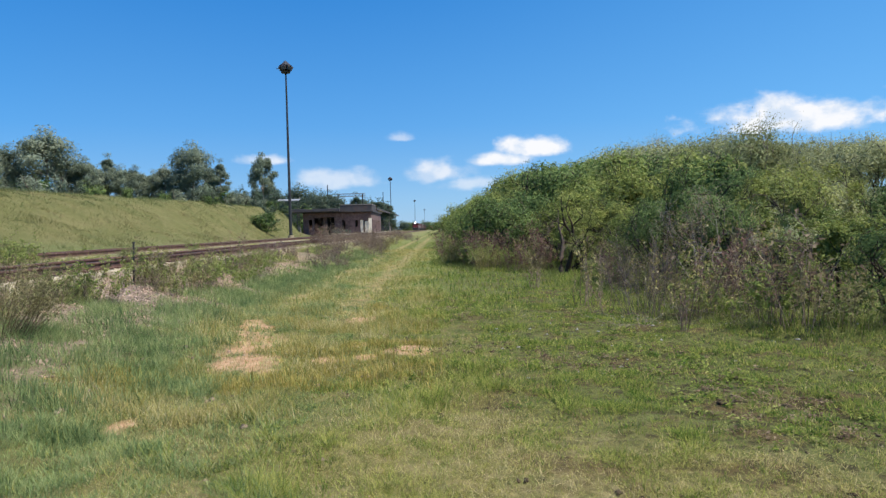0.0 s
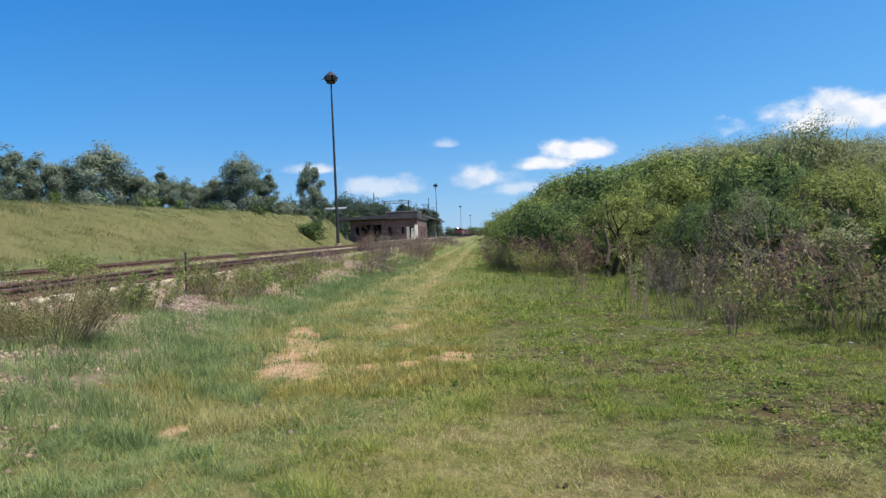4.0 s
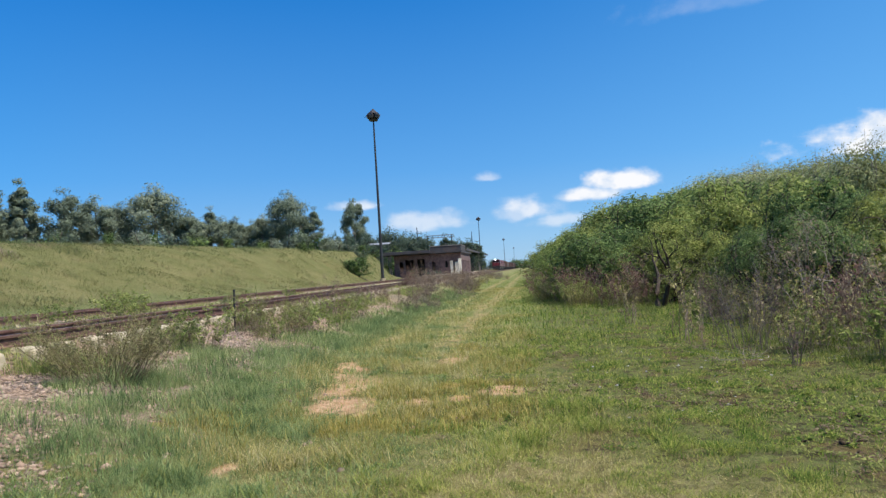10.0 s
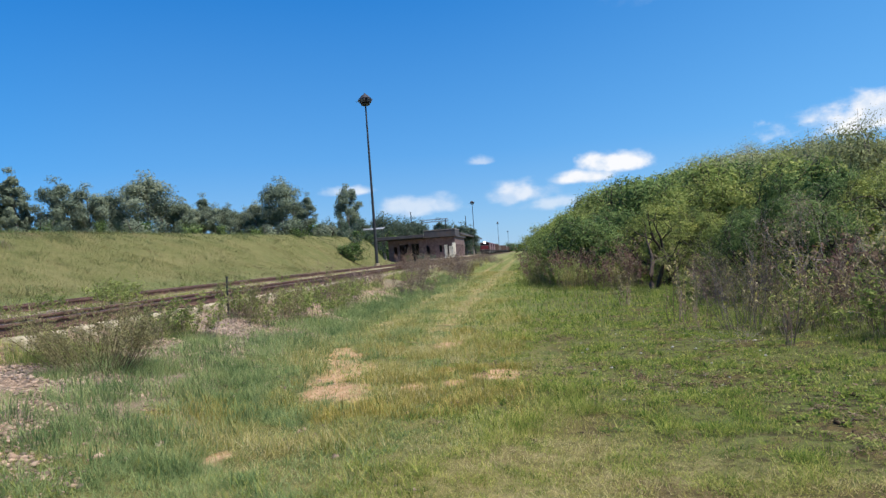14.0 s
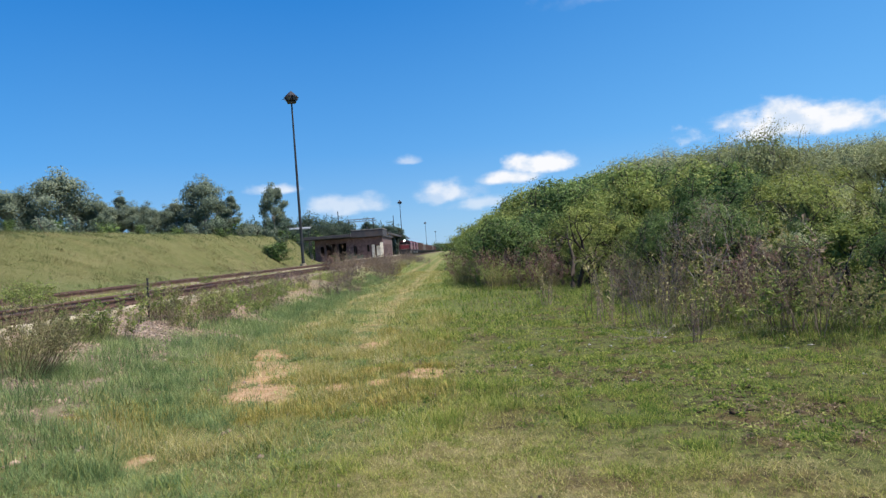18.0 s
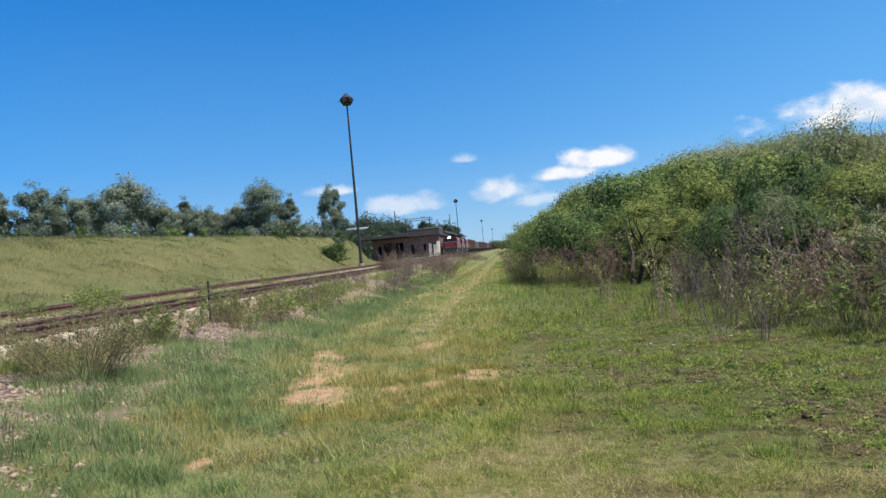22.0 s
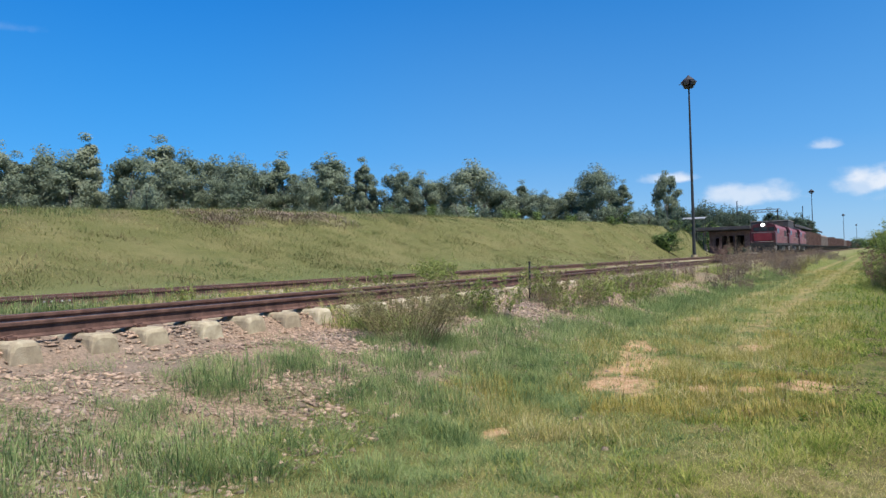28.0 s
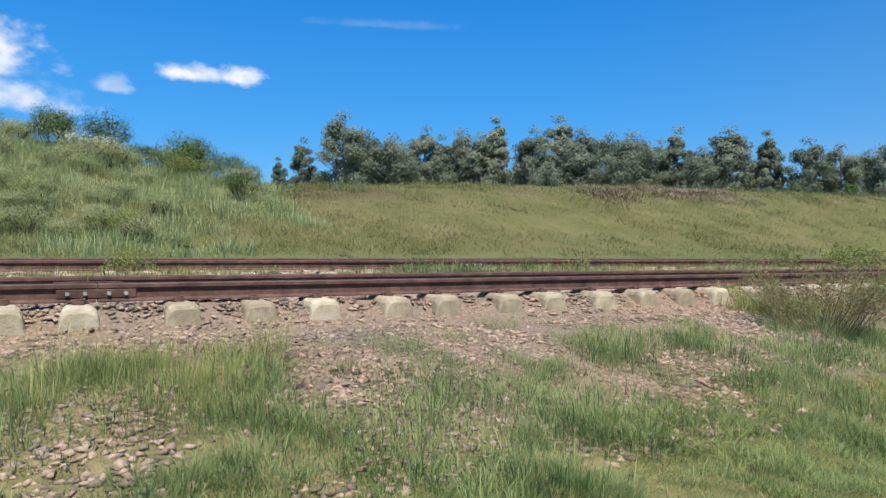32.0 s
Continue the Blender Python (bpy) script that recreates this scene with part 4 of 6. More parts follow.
def thorn_tree(seed, height, leaf, count, material, bark=BARK, flat=0.6, size=0.07, stems=3, label="", open_crown=1.0, category="tree", name="thorn_tree", fill=0.25, forks=3, skirt=0, slim=0.55, round_crown=True, girth=0.8):
    """A low many-stemmed thorn tree or shrub: forked stems, leaves in loose puffs at the twigs' ends, a skirt of low shoots."""
    r = np.random.RandomState(seed)
    ob = thing(name, label, category, group="trees and shrubs of the thorn scrub")
    limbs, tips = [], []
    for i in range(stems):
        a = 2 * np.pi * (i + r.rand() * 0.6) / stems
        grow(r, (0.06 * np.cos(a), 0.06 * np.sin(a), -0.1), (0.45 * np.cos(a), 0.45 * np.sin(a), 0.9), height * 0.42, 0.035 + 0.012 * height, forks, limbs, tips, 0.62, 0.12, (2, 3), 0.66)
    tips = np.array(tips)
    k = height / max(tips[:, 2].max(), 0.1)
    middle, reach = np.array([0, 0, 0.52 * height]), np.array([0.52, 0.52, 0.46]) * height

    def gather(p):
        q = (np.asarray(p) * k - middle) / reach
        far = np.linalg.norm(q, axis=-1, keepdims=True) + 1e-6
        pull = np.where(far > 0.6, (0.6 + 0.32 * np.tanh((far - 0.6) / 0.4)) / far, 1.0)
        out = q * pull * reach + middle
        low = np.asarray(p)[..., 2:3] * k < 0.3 * height
        return np.where(low, np.asarray(p) * k, out) if round_crown else np.asarray(p) * k
    limbs = [(list(gather(np.array(pts))), np.asarray(rad) * girth) for pts, rad in limbs]
    tips = gather(tips)
    part("trunk", join_tubes("trunk", limbs, bark, 5), None, ob)
    if count:
        if skirt:
            a, h = r.rand(skirt) * 6.283, 0.08 + 0.42 * r.rand(skirt)
            q = (0.30 + 0.16 * r.rand(skirt)) * height
            tips = np.concatenate([tips, np.stack([q * np.cos(a), q * np.sin(a), h * height], -1)])
        weight = 0.3 + r.rand(len(tips)) ** 2
        at = tips[r.choice(len(tips), count, p=weight / weight.sum())]
        puff = r.normal(size=(count, 3))
        puff *= (r.rand(count) ** 0.55 / np.linalg.norm(puff, axis=1))[:, None] * np.array([1, 1, flat]) * 0.138 * height * open_crown
        centres = at * (1 - fill * r.rand(count) ** 2)[:, None] + puff
        centres[:, 2] = np.maximum(centres[:, 2], 0.12 * height * r.rand(count))
        facing = puff / (0.12 * height) + (centres - centres.mean(0)) / (0.5 * height) + np.array([0, 0, 0.5])
        edge = np.linalg.norm((centres - middle) / reach, axis=1)
        part("crown", leaf_mesh("crown", centres, size * (1.25 - 0.75 * ease((edge - 0.55) / 0.5)), material, r, 0.1, slim, facing), None, ob)
    return ob


def tuft_field(name, spots, n, height, spread, width, lean, material, label, seed):
    """Fluffy grass clumps at the given spots (x, y, size, tallness): fine blades that arch outward from each root."""
    r = np.random.RandomState(seed)
    spots = np.array(spots)
    c = np.repeat(spots, n, axis=0)
    m = len(c)
    a, q = r.rand(m) * 6.283, np.sqrt(r.rand(m))
    x, y = c[:, 0] + np.cos(a) * q * spread * 0.5 * c[:, 2], c[:, 1] + np.sin(a) * q * spread * 0.5 * c[:, 2]
    root = np.stack([x, y, land(x, y) - 0.02], -1)
    turn = a + r.normal(size=m) * 0.9
    way = np.stack([np.cos(turn), np.sin(turn), np.zeros(m)], -1)
    side = np.stack([-np.sin(turn), np.cos(turn), np.zeros(m)], -1) * (width * (0.5 + r.rand(m)))[:, None] / 2
    h = height * c[:, 3] * (0.25 + 0.75 * r.rand(m) ** 1.4) * (1.1 - 0.6 * q)
    out = h * lean * (0.15 + 0.95 * r.rand(m)) * (0.4 + 0.6 * q)
    up = np.array([0, 0, 1.0])
    mid = root + way * (out * 0.35)[:, None] + up * (h * 0.62)[:, None]
    tip = root + way * out[:, None] + up * (h * (1 - 0.3 * r.rand(m)))[:, None]
    v = np.stack([root - side, root + side, mid + side * 0.8, mid - side * 0.8, tip], 1).reshape(-1, 3)
    k = np.arange(m)[:, None] * 5
    me = mesh_from(name, v, k + np.array([[0, 1, 2, 3]]), k + np.array([[3, 2, 4]]), material)
    return tagged(new(name, me), label, "grass", kind="stuff")


def gum_tree(seed, height, wide, count, label, size=0.23, leaf=LEAF_GUM, puff_size=0.29, flat=0.85):
    """A tall eucalypt: pale straight trunk, rising limbs, crown in separate hanging masses."""
    r = np.random.RandomState(seed)
    ob = thing("gum_tree", label, "tree", group="row of gum trees on the bank")
    limbs, tips = [], []
    trunk = [np.array([0.0, 0, -0.5])]
    for i in range(7):
        trunk.append(trunk[-1] + np.array([r.normal() * 0.12, r.normal() * 0.12, height * 0.82 / 7]))
    limbs.append((trunk, np.linspace(0.30, 0.07, 8) * height / 14))
    for i in range(18):
        f = 0.17 + 0.79 * (i + r.rand()) / 18
        p = trunk[int(f * 7)] * (1 - (f * 7) % 1) + trunk[min(7, int(f * 7) + 1)] * ((f * 7) % 1)
        a = i * 2.4 + r.rand()
        out = wide * (0.35 + 0.65 * np.sin(np.pi * min(1, 0.25 + f * 0.78)))
        grow(r, p, (np.cos(a), np.sin(a), 0.75), out * 0.62, 0.055 * height / 14, 1, limbs, tips, 0.5, 0.35, (2, 3), 0.7)
    tips.append(trunk[-1] + np.array([0, 0, height * 0.12]))
    tips = np.array(tips)
    part("trunk", join_tubes("trunk", limbs, BARK_GUM, 6), None, ob)
    lot = r.randint(0, len(tips), count)
    puff = r.normal(size=(count, 3))
    puff *= (r.rand(count) ** 0.5 / np.linalg.norm(puff, axis=1))[:, None] * np.array([1, 1, flat]) * wide * puff_size
    masses = tips[lot] + puff
    facing = puff / (wide * 0.19) + (masses - masses.mean(0)) / (0.5 * wide) * np.array([1, 1, 0.4]) + np.array([0, 0, 0.4])
    part("crown", leaf_mesh("crown", masses, size, leaf, r, 0.9, 0.6, facing), None, ob)
    return ob


def stalks(seed, n, height, spread, leaves, leaf_size, twig, leaf, label, name="dry_weed", category="weed", group="", lean=0.35, thick=0.006, twigs=2):
    """A clump of thin upright stems with small leaves or seed heads."""
    r = np.random.RandomState(seed)
    ob = thing(name, label, category, group=group)
    a = r.rand(n) * 2 * np.pi
    q = np.sqrt(r.rand(n)) * spread * 0.45
    base = np.stack([q * np.cos(a), q * np.sin(a), np.full(n, -0.05)], -1)
    h = height * (0.5 + 0.5 * r.rand(n))
    d = np.stack([np.cos(a) * lean * (0.3 + r.rand(n)), np.sin(a) * lean * (0.3 + r.rand(n)), np.ones(n)], -1) + r.normal(size=(n, 3)) * 0.12
    limbs, points = [], []
    for i in range(n):
        p1, p2 = base[i] + d[i] * h[i] * 0.5, base[i] + d[i] * h[i] + r.normal(size=3) * 0.05 * height
        limbs.append(([base[i], p1, p2], [thick, thick * 0.8, thick * 0.35]))
        points += [p1 + (p2 - p1) * f for f in r.rand(6) * 1.0]
        for j in range(twigs):
            f = 0.35 + 0.6 * r.rand()
            s = base[i] + (p2 - base[i]) * f
            e = s + (d[i] * 0.7 + r.normal(size=3) * 0.55) * h[i] * 0.28
            limbs.append(([s, e], [thick * 0.6, thick * 0.3]))
            points += [s + (e - s) * g for g in (0.4 + 0.6 * r.rand(4))]
    part("stem_clump", join_tubes("stem_clump", limbs, twig, 3), None, ob)
    if leaves:
        points = np.array(points)
        c = points[r.randint(0, len(points), leaves)] + r.normal(size=(leaves, 3)) * 0.03 * height
        part("foliage", leaf_mesh("foliage", c, leaf_size, leaf, r, 0.3, 0.4), None, ob)
    return ob


def put(ob, x, y, scale=1.0, turn=0.0, sink=0.0, tall=None):
    """A copy on the ground."""
    z = float(land(x, y)) - sink
    a, b, c = ob.scale
    return copy_thing(ob, pose(x, y, z, 0, 0, turn) @ Matrix.Diagonal((scale / a, scale / b, (tall or scale) / c, 1)))


def settle(ob, x, y, scale=1.0, turn=0.0, tall=None):
    """The first of a kind goes to its own place."""
    ob.matrix_basis = pose(x, y, float(land(x, y)), 0, 0, turn) @ Matrix.Diagonal((scale, scale, tall or scale, 1))
    return ob


def place_all(kinds, spots):
    """Spots: kind, x, y, scale, turn, tallness."""
    used = set()
    for k, x, y, s, t, tall in spots:
        if k in used:
            put(kinds[k], x, y, s, t, tall=tall)
        else:
            settle(kinds[k], x, y, s, t, tall)
            used.add(k)
    for k, ob in enumerate(kinds):
        if k not in used:
            for o in (*ob.children_recursive, ob):
                bpy.data.objects.remove(o)


make_herbs()


# ---------------- railway ----------------
RAIL = [(-0.066, 0.0), (0.066, 0.0), (0.066, 0.011), (0.012, 0.030), (0.009, 0.105), (0.034, 0.116), (0.035, 0.143), (0.026, 0.152), (-0.026, 0.152), (-0.035, 0.143), (-0.034, 0.116), (-0.009, 0.105), (-0.012, 0.030), (-0.066, 0.011)]
GAUGE = 1.137                       # between rail centres, narrow gauge
TRACKS = ((-6.58, 0.828), (-11.75, 0.848))   # near rail's centre, foot of rail


def make_track(near, foot, label, joint):
    ob = thing("railway_track", label, "railway track", kind="structure")
    for side in (0, 1):
        x = near - side * GAUGE
        for a, b in ((-90, joint - 0.006), (joint + 0.006, 620)):
            part("rail", extrude_profile([(x + u, foot + v) for u, v in RAIL], "y", a, b), RUST, ob, "rusty brown rail")
            part("rail_head", box(x - 0.024, a, foot + 0.1515, x + 0.024, b, foot + 0.1545), RAIL_TOP, ob, "worn running surface")
        plate = extrude_profile([(x + 0.012, foot + 0.030), (x + 0.030, foot + 0.035), (x + 0.034, foot + 0.100), (x + 0.014, foot + 0.112)], "y", joint - 0.30, joint + 0.30)
        fish = part("fishplate", plate, RUST, ob, "bolted rusty joint plate")
        for k in (-0.22, -0.09, 0.09, 0.22):
            part("bolt", rod((x + 0.03, joint + k, foot + 0.07), (x + 0.062, joint + k, foot + 0.07), 0.017, sides=6), LOCO_GREY, fish)
    return ob


def sleeper_mesh():
    """A cast concrete sleeper with sloping sides, sunk middle and chamfered ends."""
    bm = bmesh.new()
    stations = [(-0.94, 0.108, 0.155, -0.045), (-0.925, 0.120, 0.16, -0.015), (-0.885, 0.126, 0.16, 0.0), (-0.42, 0.108, 0.145, 0.0), (-0.22, 0.095, 0.125, -0.03), (0.22, 0.095, 0.125, -0.03), (0.42, 0.108, 0.145, 0.0), (0.885, 0.126, 0.16, 0.0), (0.925, 0.120, 0.16, -0.015), (0.94, 0.108, 0.155, -0.045)]
    rings = []
    for x, top, low, dz in stations:
        rings.append([bm.verts.new(c) for c in ((x, -low, -0.22), (x, low, -0.22), (x, top + 0.012, dz - 0.055), (x, top - 0.005, dz - 0.02), (x, top - 0.035, dz), (x, -top + 0.035, dz), (x, -top + 0.005, dz - 0.02), (x, -top - 0.012, dz - 0.055))])
    for a, b in zip(rings, rings[1:]):
        for i in range(8):
            bm.faces.new((a[i], a[(i + 1) % 8], b[(i + 1) % 8], b[i]))
    bm.faces.new(rings[0][::-1])
    bm.faces.new(rings[-1])
    bmesh.ops.recalc_face_normals(bm, faces=bm.faces)
    me = bpy.data.meshes.new("sleeper")
    bm.to_mesh(me)
    bm.free()
    me.materials.append(CONCRETE)
    return me


def clip_mesh():
    bm = rod((0.0, -0.05, 0.02), (0.0, 0.05, 0.035), 0.011, sides=6)
    rod((0.045, -0.05, 0.012), (0.0, -0.05, 0.02), 0.011, sides=6, bm=bm)
    box(0.03, -0.04, -0.01, 0.09, 0.04, 0.025, bm=bm)
    me = bpy.data.meshes.new("rail_clip")
    bm.to_mesh(me)
    bm.free()
    me.materials.append(RUST)
    return me


def make_railway():
    r = np.random.RandomState(3)
    one, clip = sleeper_mesh(), clip_mesh()
    labels = ("rusty narrow-gauge railway track on concrete sleepers in pinkish ballast", "rusty railway track half sunk in grass and gravel")
    for k, (near, foot) in enumerate(TRACKS):
        ob = make_track(near, foot, labels[k], 0.62 if k == 0 else 7.4)
        n0, n1 = (-14, 140) if k == 0 else (-14, 90)
        for i in range(n0, n1):
            y = (i + 3.53) * 0.66 + 0.2 + r.normal() * 0.045
            s = part("sleeper", one, None, ob, m=pose(near - GAUGE / 2 + r.normal() * 0.012, y, foot - 0.006 - (0.03 if k else 0) + r.normal() * 0.004, r.normal() * 0.8, 0, r.normal() * 0.8))
            if k == 0 and -6 < i < 24:
                part("rail_clip", clip, None, s, "rusty spring clip", m=pose(GAUGE / 2 + 0.055, 0, 0.006))


make_railway()


def stone_meshes():
    out = []
    for k in range(7):
        r = np.random.RandomState(70 + k)
        bm = bmesh.new()
        tips = [bm.verts.new(c) for c in ((0.5, 0, 0), (0, 0.5, 0), (-0.5, 0, 0), (0, -0.5, 0), (0, 0, 0.5), (0, 0, -0.5))]
        for i in range(4):
            bm.faces.new((tips[i], tips[(i + 1) % 4], tips[4]))
            bm.faces.new((tips[(i + 1) % 4], tips[i], tips[5]))
        for v in bm.verts:
            v.co = v.co * (0.8 + 0.7 * r.rand()) + Vector(r.normal(size=3) * 0.12)
            v.co.x, v.co.z = v.co.x * 1.35, v.co.z * 0.5
        me = bpy.data.meshes.new("stone")
        bm.to_mesh(me)
        bm.free()
        me.materials.append(STONE)
        out.append(me)
    return out


def bare_shoulder(x, y):
    """Where stones lie open on the shoulder and between the rails."""
    open_spot = ease((0.56 - fog2(x, y, 1.3, 21)) / 0.14)
    return (0.12 + 0.88 * open_spot) * ease((-3.1 - 0.9 * ease((y - 8) / 5) - x + 0.8 * fog2(x, y, 0.7, 5)) / 0.5)


def make_ballast():
    kinds = stone_meshes()
    bed = thing("ballast", "pinkish brown crushed stone ballast on the line's shoulder", "ballast", kind="structure")
    x, y, r = scatter(2600, -6.25, -4.3, 0.6, 8.0, 81, lambda x, y: bare_shoulder(x, y))
    k = np.argsort(np.hypot(x, y))[:300]
    for i in k:
        s = 0.025 + 0.04 * r.rand()
        part("stone", kinds[r.randint(7)], None, bed, m=pose(x[i], y[i], float(land(x[i], y[i])) + s * 0.12, *(r.rand(3) * 360)) @ Matrix.Scale(s, 4))
    # the rest of the stones, joined
    vs = [np.array([v.co[:] for v in me.vertices]) for me in kinds]
    fs = [np.array([p.vertices[:] for p in me.polygons]) for me in kinds]

    def heap(name, x, y, low, high, seed, label, material=STONE_HEAP):
        r = np.random.RandomState(seed)
        z = land(x, y)
        allv, allf, n0 = [], [], 0
        kind = r.randint(0, 7, len(x))
        size = low + (high - low) * r.rand(len(x)) ** 1.6
        for q in range(7):
            w = np.where(kind == q)[0]
            if not len(w):
                continue
            a, b = r.rand(len(w)) * 6.28, r.normal(size=len(w)) * 0.5
            v = vs[q][None] * size[w][:, None, None]
            ca, sa, cb, sb = np.cos(a)[:, None], np.sin(a)[:, None], np.cos(b)[:, None], np.sin(b)[:, None]
            X, Y, Z = v[..., 0], v[..., 1] * cb - v[..., 2] * sb, v[..., 1] * sb + v[..., 2] * cb
            v = np.stack([X * ca - Y * sa + x[w][:, None], X * sa + Y * ca + y[w][:, None], Z + (z[w] + size[w] * 0.06)[:, None]], -1)
            f = fs[q][None] + (np.arange(len(w)) * len(vs[q]))[:, None, None] + n0
            allv.append(v.reshape(-1, 3))
            allf.append(f.reshape(-1, 3))
            n0 += len(w) * len(vs[q])
        ob = part(name, mesh_from(name, np.concatenate(allv), tris=np.concatenate(allf), material=material), None, bed, label)
        ob["kind"] = "stuff"
    x, y, r = scatter(60000, -6.5, -3.2, -4.0, 26.0, 83, lambda x, y: bare_shoulder(x, y) * np.clip(1.3 - y / 26, 0.2, 1))
    heap("ballast_stones", x, y, 0.014, 0.062, 84, "crushed stones of the shoulder")
    x, y, r = scatter(26000, -6.5, -3.0, 2.5, 29.0, 82, stony)
    x3, y3, r = scatter(3600, -5.2, -2.8, -1.5, 2.5, 96, stony)
    x, y = np.concatenate([x, x3]), np.concatenate([y, y3])
    heap("shoulder_stones", x, y, 0.025, 0.075, 92, "open crushed stone on the shoulder")
    x, y, r = scatter(20000, -13.4, -6.3, -8.0, 40.0, 85, lambda x, y: 0.25 + 0.75 * ((np.abs(x + 7.15) < 0.95) | ((x < -9.4) & (x > -11.7) & (y < 20))))
    heap("bed_stones", x, y, 0.035, 0.08, 86, "crushed stones between the rails")
    x, y, r = scatter(1100, -3.9, 3.0, 1.5, 11.0, 87, lambda x, y: ease((fog2(x, y, 0.9, 71) - 0.45) / 0.3) * ease((0.5 - x) / 3.5))
    heap("loose_stones", x, y, 0.015, 0.055, 88, "small stones lying in the turf")
    x, y, r = scatter(9000, -0.3, 6.0, 3.6, 10.5, 89, lambda x, y: ease((fog2(x, y, 1.0, 77) - 0.56) / 0.12) * ease((fog2(x, y, 3.5, 12) - 0.45) / 0.15) * 0.5)
    x2, y2, r = scatter(150, 0.5, 6.0, 6.5, 12.0, 93)
    heap("pale_stones", x2, y2, 0.015, 0.05, 94, "small pale stones lying in the turf", STONE_PALE)
    heap("soil_clods", x, y, 0.015, 0.06, 90, "dark brown soil clods in the turf", SOIL)


# ---------------- gum trees on the bank ----------------
GUMS = ((14.0, 3.6), (15.0, 3.0), (12.5, 4.2), (13.0, 2.4), (14.5, 3.9), (12.0, 3.3))


def make_gums():
    labels = ("tall grey-green eucalyptus with pale trunk behind the grassy bank", "slender grey-green eucalyptus behind the grassy bank", "broad leafy eucalyptus behind the grassy bank")
    kinds = [gum_tree(200 + k, h, w, 10000, labels[k % 3], 0.225) for k, (h, w) in enumerate(GUMS)]
    kinds += [gum_tree(210 + k, 13.0, w, 3200, "tall blue-green tree far behind the station", 0.28, LEAF_FAR) for k, w in enumerate((3.4, 2.6, 4.2))]
    kinds.append(gum_tree(216, 13.0, 4.8, 9500, "tall dark broad-crowned tree beyond the mast", 0.26, LEAF_GUM, 0.23, 0.6))
    # turn (degrees from the line's direction), height of the top (degrees), spread
    rows = [(-73.2, 5.8, 0.6), (-71.5, 7.2, 0.8), (-68.6, 9.1, 0.85), (-66.8, 7.9, 0.8), (-64.6, 7.6, 0.8), (-62.4, 8.3, 0.7), (-60.8, 7.7, 0.8), (-59.4, 8.1, 0.9), (-57.6, 7.9, 0.8), (-56.3, 9.0, 0.62), (-53.8, 8.2, 0.95),
            (-51.8, 9.1, 1.1), (-49.9, 8.2, 0.9), (-48.0, 7.8, 0.8), (-46.2, 7.8, 0.8), (-44.4, 7.3, 0.75), (-42.9, 8.1, 1.0), (-41.0, 6.8, 0.7), (-39.2, 8.0, 1.05), (-36.4, 7.7, 0.6), (-34.0, 7.0, 0.9), (-33.1, 6.0, 0.9), (-27.0, 5.6, 0.9), (-25.2, 4.9, 0.9), (-23.5, 4.9, 0.9), (-21.5, 4.6, 0.9), (-19.6, 4.9, 0.9), (-32.2, 6.6, 0.9), (-30.6, 6.1, 0.8),
            (-28.2, 7.2, 1.15), (-26.0, 5.4, 0.8), (-24.4, 5.7, 0.8), (-22.5, 4.9, 0.7), (-20.6, 5.0, 0.8), (-18.7, 6.5, 0.75), (-17.5, 5.0, 0.8), (-16.7, 5.4, 0.75)]
    spots = []
    r = np.random.RandomState(9)
    for i, (a, e, w) in enumerate(rows):
        d = 82 + 14 * np.clip((a + 60) / 45, 0, 1) + r.rand() * 8 + (3 if i % 2 else 0)
        x, y = d * math.sin(radians(a)), d * math.cos(radians(a))
        z = float(land(x, y))
        k = 3 if w < 0.66 else [0, 1, 4, 5, 2][i % 5]
        need = 1.45 + d * math.tan(radians(e)) - z
        tall = need / GUMS[k][0] * 1.11
        spots.append((k, x, y, tall * (0.84 + 0.54 * w), r.rand() * 360, tall * 1.03))
    for i in range(34):
        a = -71.5 + 42.0 * (i + 0.3 + 0.4 * r.rand()) / 34
        d = 96 + 12 * r.rand()
        x, y = d * math.sin(radians(a)), d * math.cos(radians(a))
        tall = (1.45 + d * math.tan(radians(np.interp(a, [-72, -66, -40, -29], [4.2, 5.6, 5.2, 3.9]) + 1.0 * r.rand())) - float(land(x, y))) / 13.5 * 1.1
        spots.append((r.choice([0, 2, 4, 5]), x, y, tall * 1.15, r.rand() * 360, tall))
    # more distant trees behind the station
    for i in range(40):
        a, d = -16.0 + 12.2 * (i + r.rand()) / 40, 200 + 80 * r.rand()
        tall = (0.75 + 0.3 * r.rand()) * np.interp(a, [-16, -9, -6, -3.8], [1.1, 1.22, 1.1, 0.75])
        spots.append((r.choice([6, 7, 8]), d * math.sin(radians(a)), d * math.cos(radians(a)), tall * 1.3, r.rand() * 360, tall))
    # the lone crown by the mast
    spots.append((9, 150 * math.sin(radians(-13.6)), 150 * math.cos(radians(-13.6)), 0.80, 40, 1.17))
    place_all(kinds, spots)


make_gums()


